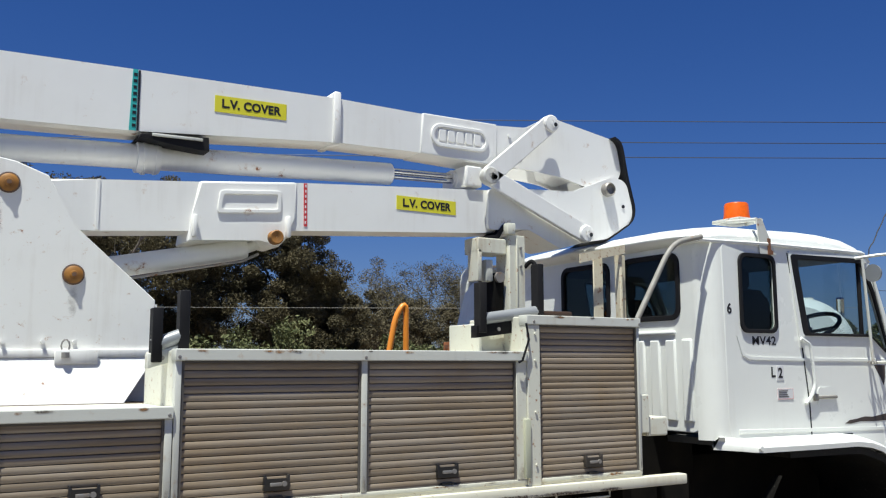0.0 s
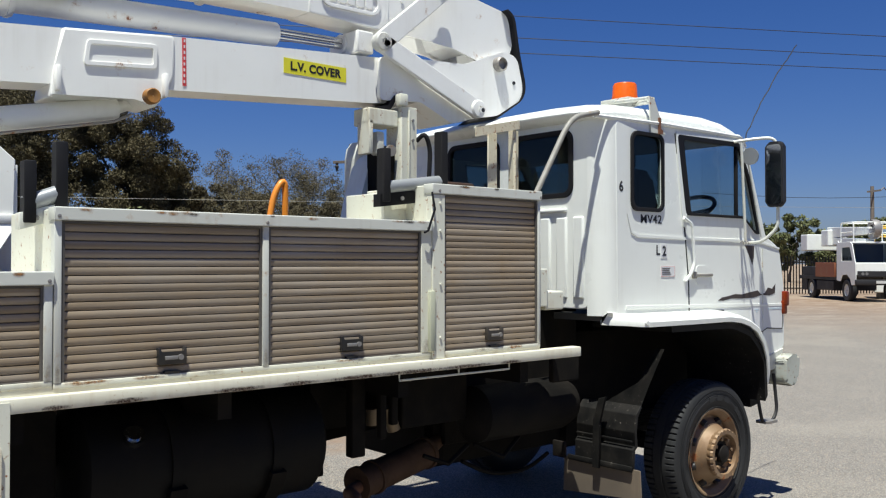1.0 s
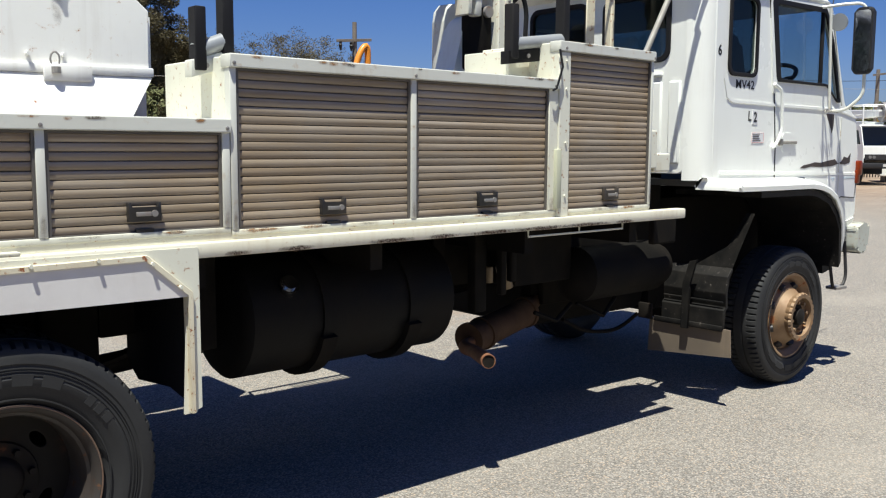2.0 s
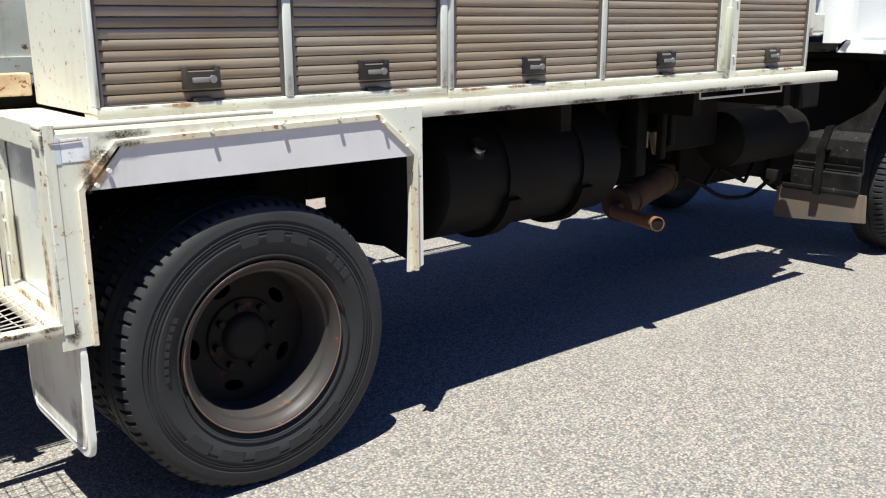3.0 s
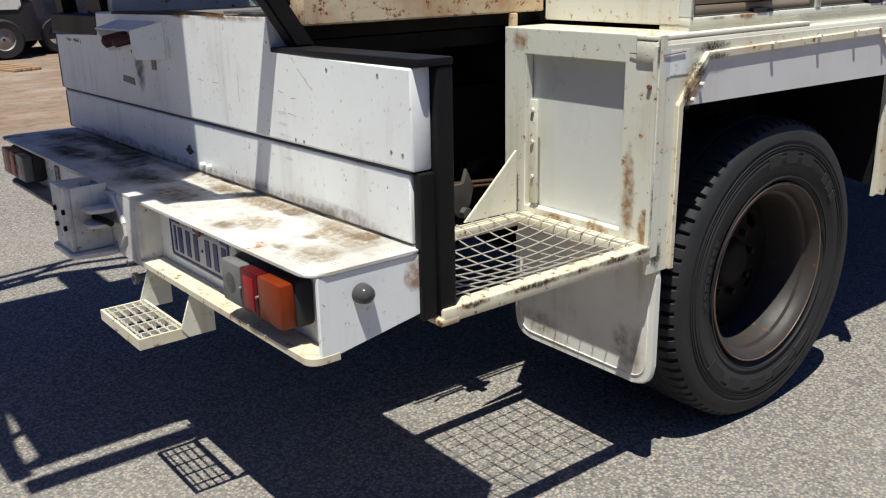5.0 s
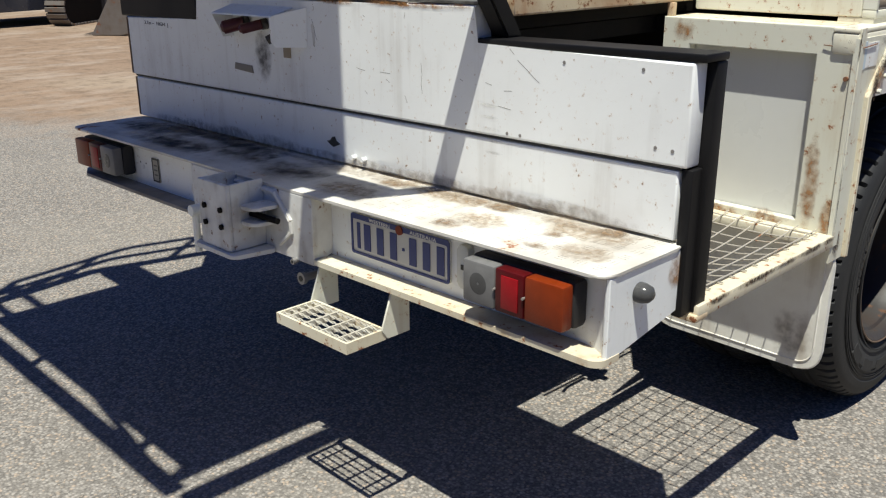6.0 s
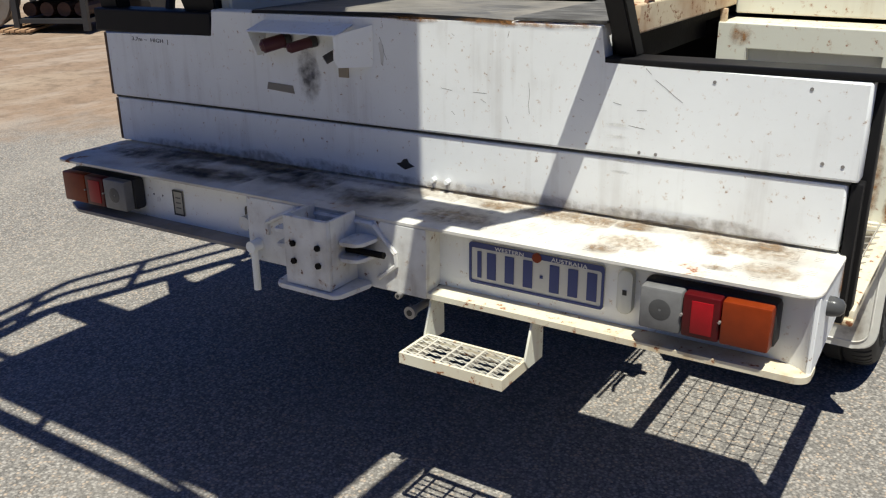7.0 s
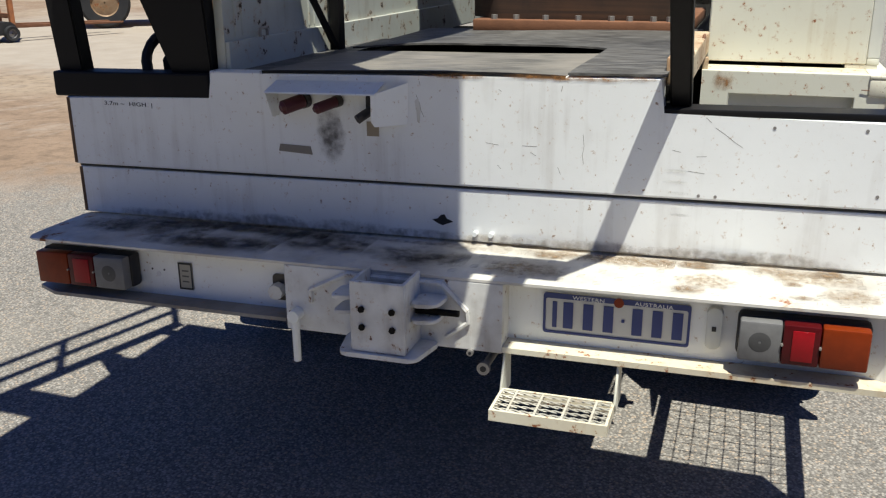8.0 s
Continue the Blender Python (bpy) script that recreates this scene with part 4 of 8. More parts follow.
part("hose_saddle", prism(BM(), [(5.98, 1.20), (6.06, 1.20), (6.065, 1.30), (6.03, 1.345), (5.995, 1.33)], "x", -1.325, -1.30, 0.004), black_rubber, truck, lean=True)

# valve box on the tail
bm = BM()
prism(bm, [(-1.435, 1.262), (-1.51, 1.240), (-1.512, 1.236), (-1.435, 1.257)], "y", 5.29, 5.615)
prism(bm, [(-1.435, 1.26), (-1.51, 1.238), (-1.475, 1.165), (-1.435, 1.165)], "y", 5.612, 5.616)
cheek = [(-1.512, 5.300, 1.238), (-1.509, 5.302, 1.168), (-1.500, 5.296, 1.152), (-1.438, 5.232, 1.150), (-1.437, 5.228, 1.166), (-1.437, 5.226, 1.262)]
inner, outer_v = [bm.verts.new(p) for p in cheek], [bm.verts.new((x, y - 0.004, z)) for x, y, z in cheek]
bm.faces.new(inner), bm.faces.new(outer_v[::-1])
for k in range(6):
    bm.faces.new((inner[k], outer_v[k], outer_v[(k + 1) % 6], inner[(k + 1) % 6]))
valve = part("valve_hood", bm, panel_paint, truck, "bent white hood over hydraulic couplings", lean=True)
for y, r in ((5.525, 0.020), (5.425, 0.015)):
    part("coupling_ring", cyl(BM(), (-1.436, y, 1.210), (-1.452, y + 0.006, 1.208), r * 1.1, 16), latch_dark, valve, lean=True)
    bm = BM()
    tube(bm, [(-1.452, y + 0.006, 1.208), (-1.468, y + 0.014, 1.205), (-1.490, y + 0.030, 1.199), (-1.502, y + 0.038, 1.196)], r, 16)
    cyl(bm, (-1.502, y + 0.038, 1.196), (-1.508, y + 0.042, 1.194), r * 0.9, 16, r * 0.5)
    part("coupling", bm, red_part, valve, "faded red coupling cap", lean=True)
part("coupling", tube(BM(), [(-1.437, 5.330, 1.185), (-1.47, 5.335, 1.18), (-1.488, 5.350, 1.168)], 0.013, 12), latch_dark, valve, "black coupling", lean=True)
part("seam_crack", prism(BM(), [(5.20, 1.185), (5.205, 1.215), (5.195, 1.222), (5.188, 1.19), (5.192, 1.155), (5.198, 1.16)], "x", -1.4372, -1.4356), grimy_white, upper, lean=True)
bm = BM()
prism(bm, rounded(5.31, 5.345, 1.17, 1.235, 0.016), "x", -1.440, -1.4355)
part("slot", bm, black_ink, valve, lean=True)
bm = BM()
box(bm, -1.4385, -1.4355, 5.31, 5.345, 1.115, 1.155)
part("label_patch", bm, surface("worn_label", (0.30, 0.25, 0.18), 0.6), upper, "worn brown label", lean=True)
bm = BM()
prism(bm, [(5.515, 1.055), (5.62, 1.062), (5.615, 1.082), (5.52, 1.078)], "x", -1.4385, -1.4355)
part("label_patch", bm, surface("torn_label", (0.22, 0.20, 0.17), 0.6), upper, "torn grey label", lean=True)
wording("3.7m ~  HIGH  |", 0.017, black_ink, upper, tilted((-1.4364, 6.12, 1.180)), 90, 0, -90, "hand-written height in black pen", 1.45)

# scratches and knocks in the tail panel's paint
for y, z, size, slope in ((5.19, 1.24, 0.011, -100), (5.19, 1.18, 0.062, -108), (4.97, 1.23, 0.009, -148), (4.89, 1.09, 0.04, 180), (4.88, 1.07, 0.017, -152), (4.75, 1.09, 0.077, -90), (4.81, 1.03, 0.02, -114), (4.4, 1.14, 0.078, -145), (4.45, 1.18, 0.018, -139), (4.46, 1.09, 0.024, 175), (4.47, 1.05, 0.04, -174), (4.61, 1.1, 0.011, -158), (4.99, 1.09, 0.035, -173), (4.97, 1.03, 0.013, -138), (4.81, 1.24, 0.016, -75), (4.52, 1.1, 0.021, -169), (5.14, 1.02, 0.008, -157)):
    u, w = size / 2 * math.cos(radians(slope)), size / 2 * math.sin(radians(slope))
    mark = [(-1.4358, y - u * f + 0.05 * w * math.sin(5 * f), z - w * f) for f in (-1, -0.4, 0.2, 1)]
    part("scratch", tube(BM(), mark, 0.0007, 4), scratch_grey, upper)

# bench bumper
bm = BM()
prism(bm, round_poly([(-1.405, 3.985), (-1.69, 3.985), (-1.70, 4.9), (-1.70, 6.33), (-1.60, 6.335), (-1.405, 6.335)], 0.038), "z", 0.819, 0.826, 0.002, 1)
bench = part("step_bench", bm, step_plate, truck, "dirty chequer-plate step across the tail", lean=True)
bm = BM()
random.seed(4)
for i in range(50):
    for j in range(6):
        x, y = -1.437 - j * 0.0425, 4.03 + i * 0.0455
        for k in range(3):
            s = (k - 1) * 0.010
            a, b = (x + s, y) if (i + j) % 2 else (x, y + s)
            u, w = (0.0012, 0.010) if (i + j) % 2 else (0.010, 0.0012)
            prism(bm, [(a - u, b), (a, b - w), (a + u, b), (a, b + w)], "z", 0.826, 0.8268)
tagged(part("tread_pattern", bm, step_plate, bench, lean=True), kind="stuff")


def arc(cx, cy, r, a0, a1, n=8):
    return [(cx + r * math.cos(radians(a0 + (a1 - a0) * k / n)), cy + r * math.sin(radians(a0 + (a1 - a0) * k / n))) for k in range(n + 1)]


bm = BM()
prism(bm, [(-1.670, 0.641), (-1.395, 0.688), (-1.395, 0.818), (-1.670, 0.818)], "y", 3.988, 3.998, 0.002, 1)
part("bench_end", bm, panel_paint, bench, "white bumper end plate", lean=True)
bm = BM()
prism(bm, [(-1.635, 6.32), (-1.635, 4.09), (-1.637, 4.062), (-1.643, 4.034), (-1.653, 4.013), (-1.669, 3.9985), (-1.648, 3.9985), (-1.633, 4.022), (-1.626, 4.055), (-1.625, 6.32)], "z", 0.653, 0.818)
part("fascia", bm, panel_paint, bench, "white recessed bumper face curving out to its end", lean=True)
bm = BM()
prism(bm, [(-1.628, 3.9865)] + arc(-1.667, 4.0165, 0.030, 270, 180) + [(-1.699, 4.885), (-1.628, 4.885)], "z", 0.638, 0.6525)
part("lower_lip", bm, rusty_cream, bench, "cream lower bumper lip", lean=True)
# left half of the lip: its darker colour holds soot and shade together
bm = BM()
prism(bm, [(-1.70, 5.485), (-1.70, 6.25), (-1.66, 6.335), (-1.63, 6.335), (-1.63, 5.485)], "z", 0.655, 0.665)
part("lower_lip", bm, sooty_shaded_lip, bench, "cream lower bumper lip", lean=True)
bm = BM()
box(bm, -1.70, -1.688, 4.885, 5.482, 0.635, 0.818, 0.003)
prism(bm, [(-1.689, 0.642), (-1.63, 0.660), (-1.63, 0.816), (-1.689, 0.816)], "y", 4.8855, 4.892)
prism(bm, [(-1.689, 0.642), (-1.63, 0.660), (-1.63, 0.816), (-1.689, 0.816)], "y", 5.475, 5.4815)
tow = part("tow_plate", bm, grimy_white, truck, "white tow hitch plate", lean=True)
bm = BM()
octo = [(4.975, 0.74), (5.04, 0.808), (5.30, 0.808), (5.405, 0.755), (5.405, 0.72)]
for a, b in zip(octo, octo[1:]):
    tube(bm, [(-1.703, a[0], a[1]), (-1.703, b[0], b[1])], 0.007, 6)
tube(bm, [(-1.703, 4.975, 0.74), (-1.703, 4.972, 0.71), (-1.703, 5.03, 0.665)], 0.006, 6)
part("weld_rib", bm, grimy_white, tow, lean=True)
bm = BM()
box(bm, -1.803, -1.70, 5.111, 5.227, 0.655, 0.775)
part("hitch_box", bm, grimy_white, tow, lean=True)
for y0, y1, x0, x1 in ((5.097, 5.241, -1.815, -1.803), (5.097, 5.107, -1.803, -1.70), (5.231, 5.241, -1.803, -1.70)):
    part("hitch_side", box(BM(), x0, x1, y0, y1, 0.652, 0.836, 0.003), grimy_white, tow, lean=True)
bm = BM()
prism(bm, round_poly([(-1.825, 5.07), (-1.825, 5.272), (-1.70, 5.30), (-1.70, 5.045)], 0.02), "z", 0.638, 0.650, 0.003)
part("hitch_base", bm, grimy_white, tow, lean=True)
for y0, y1, z in ((5.025, 5.097, 0.725), (5.02, 5.097, 0.768), (5.241, 5.305, 0.73), (5.241, 5.31, 0.77)):
    bm = BM()
    prism(bm, round_poly([(-1.70, y0), (-1.775, y0 + 0.01), (-1.785, y1), (-1.70, y1)], 0.02), "z", z, z + 0.010, 0.002, 1)
    part("shackle_ear", bm, grimy_white, tow, lean=True)
part("shackle_pin", tube(BM(), [(-1.745, 5.094, 0.748), (-1.735, 4.985, 0.745)], 0.0085, 10), chassis_black, tow, "dark greasy shackle pin", lean=True)
for y, z in ((5.129, 0.718), (5.129, 0.765), (5.209, 0.718), (5.209, 0.765)):
    bm = BM()
    cyl(bm, (-1.815, y, z), (-1.822, y, z), 0.0085, 6)
    part("bolt", bm, chassis_black, tow, lean=True)
bm = BM()
cyl(bm, (-1.72, 5.445, 0.555), (-1.72, 5.445, 0.68), 0.0105, 10)
cyl(bm, (-1.695, 5.445, 0.685), (-1.735, 5.445, 0.685), 0.017, 12)
part("hitch_pin", bm, white_paint, tow, lean=True)
for y, z, r in ((4.93, 0.593, 0.0135), (4.965, 0.632, 0.007)):
    bm = BM()
    cyl(bm, (-1.60, y, z), (-1.70, y, z), r * 0.8, 12)
    cyl(bm, (-1.70, y, z), (-1.712, y, z), r * 1.25, 12)
    coupling = part("air_coupling", bm, grey_steel, tow, "grey air line coupling", lean=True)
    part("bore", cyl(BM(), (-1.7118, y, z), (-1.7135, y, z), r * 0.6, 10), black_ink, coupling, lean=True)
part("socket_back", prism(BM(), rounded(5.497, 5.552, 0.69, 0.765, 0.012), "x", -1.640, -1.6355), latch_dark, bench, lean=True)
part("trailer_socket", cyl(BM(), (-1.64, 5.533, 0.722), (-1.665, 5.533, 0.720), 0.022, 8), grimy_white, bench, "white trailer socket", lean=True)
part("lamp_hole", cyl(BM(), (-1.6354, 5.925, 0.728), (-1.6362, 5.925, 0.728), 0.008, 14), white_sticker, bench, lean=True)
for y in (5.905, 5.945):
    part("screw_hole", cyl(BM(), (-1.6354, y, 0.742), (-1.6362, y, 0.742), 0.003, 8), black_ink, bench, lean=True)

# swing step
bm = plate([(-1.797, 4.60), (-1.675, 4.60), (-1.675, 4.883), (-1.797, 4.883)], [[(-1.790, 4.607), (-1.682, 4.607), (-1.682, 4.876), (-1.790, 4.876)]], "z", 0.528, 0.556)
step = part("rear_step", bm, rusty_cream, truck, "hanging cream grating step", lean=True)
bm = BM()
for i in range(5):                                          # twisted rods across flat cross bars
    x = -1.780 + i * 0.0225
    for turn in (0, math.pi):
        tube(bm, [(x + 0.0022 * math.sin(k * 0.9 + turn), 4.605 + k * 0.0069, 0.5535 + 0.0022 * math.cos(k * 0.9 + turn)) for k in range(41)], 0.0019, 4)
for k in range(4):
    box(bm, -1.792, -1.68, 4.640 + k * 0.066, 4.6455 + k * 0.066, 0.538, 0.5555)
part("grating", bm, surface("worn_grating", (0.52, 0.50, 0.43), 0.5, dirt=0.5, streaks=0.0, rust=0.16, scale=14), step, lean=True)
for y in (4.597, 4.879):
    bm = BM()
    prism(bm, [(-1.69, 0.555), (-1.672, 0.530), (-1.60, 0.530), (-1.60, 0.650), (-1.655, 0.650)], "y", y, y + 0.006, 0.001, 1)
    part("step_bracket", bm, cream_paint, step, lean=True)


step.location += Vector((-0.03, 0.0, -0.012))

# tail lamps
def tail_lamp(y0, y1, flip):
    bm = BM()
    box(bm, -1.68, -1.635, y0 - 0.004, y1 + 0.004, 0.693, 0.795, 0.012)
    lamp = part("tail_lamp", bm, dark_plastic, truck, "three-part tail lamp, amber, red and clear", lean=True)
    w = y1 - y0
    cuts = [(0, 0.37, amber_lens, "amber lens"), (0.37, 0.66, red_lens, "red lens"), (0.66, 1.0, clear_lens, "clear lens")]
    for a, b, mt, lb in cuts:
        a, b = (y0 + a * w, y0 + b * w) if not flip else (y1 - b * w, y1 - a * w)
        bm = BM()
        box(bm, -1.712, -1.678, a + (0.0002 if mt is red_lens else 0.0012), b - (0.0002 if mt is red_lens else 0.0012), 0.696, 0.792, 0.006)
        lens = part("lens", bm, mt, lamp, lb, lean=True)
        if mt is red_lens:
            part("reflector", box(BM(), -1.7145, -1.7115, a + 0.014, b - 0.020, 0.708, 0.780, 0.001), bright_red, lens, "brighter red reflector", lean=True)
        if mt is clear_lens:
            part("bulb_dish", lathe_part([(0.024, -1.7122), (0.022, -1.7128), (0.003, -1.7124)], (0, (a + b) / 2, 0.744), "x", 20), smoked_lens, lens, "dim round bulb dish", lean=True)
    for f in (0.37, 0.66):
        y = y0 + f * w if not flip else y1 - f * w
        bm = BM()
        cyl(bm, (-1.716, y, 0.744), (-1.708, y, 0.744), 0.003, 8)
        part("screw", bm, grey_steel, lamp, lean=True)


tail_lamp(4.064, 4.336, False)
tail_lamp(5.985, 6.29, True)
bm = BM()
lathe(bm, [(0.021, 3.989), (0.021, 3.978), (0.017, 3.963), (0.009, 3.956), (0.001, 3.955)], (-1.572, 0, 0.766), "y", 20)
for v in bm.verts:
    v.co.x = -1.572 + (v.co.x + 1.572) * 1.05
part("marker_lamp", bm, smoked_lens, bench, "domed clear side marker", lean=True)
bm = BM()
prism(bm, rounded(4.373, 4.408, 0.690, 0.792, 0.012), "x", -1.655, -1.635, 0.004)
keep = part("lock_bezel", bm, alu_grey, bench, "slim pale lock bezel with a dark slot", lean=True)
part("slot", box(BM(), -1.6562, -1.6552, 4.385, 4.395, 0.735, 0.747), black_ink, keep, lean=True)
bm = BM()
prism(bm, rounded(5.81, 5.855, 0.69, 0.77, 0.004), "x", -1.639, -1.635)
lab = part("label_patch", bm, surface("bumper_label", (0.36, 0.34, 0.28), 0.5), bench, "faded label", lean=True)
part("label_border", plate([(5.81, 0.69), (5.855, 0.69), (5.855, 0.77), (5.81, 0.77)], [[(5.814, 0.695), (5.851, 0.695), (5.851, 0.765), (5.814, 0.765)]], "x", -1.6402, -1.639), dark_plastic, lab, lean=True)
strip_bars(lab, "dash", [(5.822, 5.843, z, z + 0.004) for z in (0.712, 0.728, 0.744)], "x", -1.6402, 0.001, dark_frame, True)
# number plate, its characters as plain bars
bm = BM()
prism(bm, rounded(4.444, 4.796, 0.682, 0.788, 0.008), "x", -1.641, -1.635)
nplate = part("number_plate", bm, plate_white, truck, "white number plate with navy bars and border", lean=True)
bm = plate(rounded(4.444, 4.796, 0.682, 0.788, 0.008), [rounded(4.450, 4.790, 0.688, 0.7745, 0.006)], "x", -1.6435, -1.6405)
part("border", bm, navy_ink, nplate, lean=True)
strip_bars(nplate, "dash", [(4.762, 4.773, 0.698, 0.766), (4.722, 4.746, 0.698, 0.766), (4.673, 4.697, 0.698, 0.766), (4.624, 4.648, 0.698, 0.766), (4.597, 4.604, 0.728, 0.735), (4.555, 4.579, 0.698, 0.766), (4.508, 4.532, 0.698, 0.766), (4.461, 4.485, 0.698, 0.766)], "x", -1.6432, 0.002, navy_ink, True)
bm = BM()
cyl(bm, (-1.646, 4.612, 0.778), (-1.641, 4.612, 0.778), 0.012, 14)
part("plate_sticker", bm, amber_lens, nplate, lean=True)

for text, y in (("WESTERN", 4.685), ("AUSTRALIA", 4.530)):
    wording(text, 0.013, white_sticker, nplate, tilted((-1.6438, y, 0.7795)), 90, 0, -90, "pale lettering", 1.3)

# dirt with a shape of its own
random.seed(9)
for y, x, w, v in ((4.19, -1.49, 0.07, 0.18), (4.62, -1.47, 0.06, 0.38), (4.42, -1.57, 0.08, 0.10), (4.86, -1.60, 0.085, 0.14), (4.10, -1.60, 0.07, 0.09)):
    stain(bench, "z", 0.8281, x, y, w, v, dust_stain, True)
for y, x, w, v in ((5.45, -1.52, 0.11, 0.30), (5.95, -1.50, 0.10, 0.28), (5.70, -1.60, 0.09, 0.26), (6.15, -1.53, 0.09, 0.16), (5.15, -1.57, 0.10, 0.22), (5.60, -1.47, 0.05, 0.40), (5.85, -1.62, 0.07, 0.22)):
    stain(bench, "z", 0.8284, x, y, w, v, oil_stain, True)
for x, y, w, v in ((-1.64, 4.46, 0.035, 0.055), (-1.455, 4.14, 0.04, 0.05), (-1.465, 4.45, 0.045, 0.06), (-1.48, 4.81, 0.04, 0.07), (-1.545, 4.225, 0.025, 0.035), (-1.63, 4.20, 0.02, 0.05)):
    stain(bench, "z", 0.8283, x, y, w, v, mud_spot, True)
for k in range(8):
    stain(bench, "z", 0.8287 + 0.0001 * k, -1.46, 4.22 + k * 0.262, 0.035 + random.uniform(-0.01, 0.02), 0.22, edge_dirt, True)
stain(upper, "x", -1.4375, 5.455, 1.115, 0.055, 0.10, soot, True)
for y, v in ((4.80, 0.22), (5.10, 0.12), (4.62, 0.06)):
    stain(upper, "x", -1.4375, y, 1.282, v, 0.010, rust_stain, True)
for at, y, z0, z1, board in ((-1.4372, 6.333, 0.992, 1.196, upper), (-1.4312, 6.324, 0.836, 0.978, lower)):
    part("worn_edge", box(BM(), at, at + 0.002, y, y + 0.011, z0, z1), bare_ply, board, "bare brown edge of the panel", lean=True)
for k in range(9):
    stain(lower, "x", -1.4315 - 0.0001 * k, 4.25 + k * 0.23 + random.uniform(-0.03, 0.03), 0.842, 0.21, 0.026 + random.uniform(-0.008, 0.012), edge_dirt, True)
stain(bench, "y", 3.9868, -1.44, 0.775, 0.035, 0.045, rust_stain, True)
for y, z, w, h in ((4.15, 0.70, 0.07, 0.03), (3.99, 1.19, 0.03, 0.05), (4.04, 0.82, 0.03, 0.16), (4.30, 0.685, 0.12, 0.03), (4.45, 1.18, 0.05, 0.04), (3.985, 0.72, 0.025, 0.08)):
    stain(rear_box, "x", XR - 0.001, y, z, w, h, rust_stain)
for x, z, w, h in ((-0.705, 0.80, 0.02, 0.16), (-0.69, 0.66, 0.03, 0.05), (-0.50, 1.175, 0.10, 0.02), (-0.715, 1.17, 0.012, 0.05)):
    stain(guard, "y", GUARD_Y - 0.0015, x, z, w, h, dark_chip)
for x, w in ((-1.30, 0.06), (-1.12, 0.14), (-0.98, 0.07), (-0.85, 0.10), (-0.75, 0.05)):
    stain(plat, "y", 3.9572, x, 0.683, w, 0.012, dark_chip)
stain(guard, "y", GUARD_Y - 0.001, -0.70, 1.08, 0.02, 0.10, rust_stain)
stain(guard, "y", GUARD_Y - 0.0125, -0.60, 1.09, 0.05, 0.07, rust_stain)
for x, z, w, h in ((-0.575, 1.125, 0.045, 0.035), (-0.615, 1.065, 0.022, 0.05), (-0.50, 1.150, 0.07, 0.012)):
    stain(guard, "y", GUARD_Y - 0.0128, x, z, w, h, dark_chip)
for k in range(5):
    stain(upper, "x", -1.4377, 4.50 + random.uniform(-0.01, 0.03), 1.06 - k * 0.028, 0.040, 0.006, faint_run, True)


# ---- wheels ----
TYRE = [(0.2794, 0.03), (0.295, 0.008), (0.326, -0.006), (0.3519, -0.01), (0.3571, -0.013), (0.3829, -0.014), (0.3881, -0.011), (0.4295, -0.008), (0.4347, -0.011), (0.455, -0.009), (0.470, -0.006), (0.4835, 0.002), (0.492, 0.010), (0.4985, 0.022), (0.5009, 0.036), (0.5009, 0.06), (0.5009, 0.085), (0.4885, 0.088), (0.4885, 0.096), (0.502, 0.1), (0.502, 0.15), (0.4885, 0.154), (0.4885, 0.162), (0.5009, 0.166), (0.5009, 0.19), (0.4968, 0.222), (0.4813, 0.236), (0.414, 0.258), (0.3415, 0.258), (0.2794, 0.225)]


def slim(r):
    """Low-profile tyres: the sidewall is a little less deep."""
    return 0.270 + (r - 0.2794) * 0.890


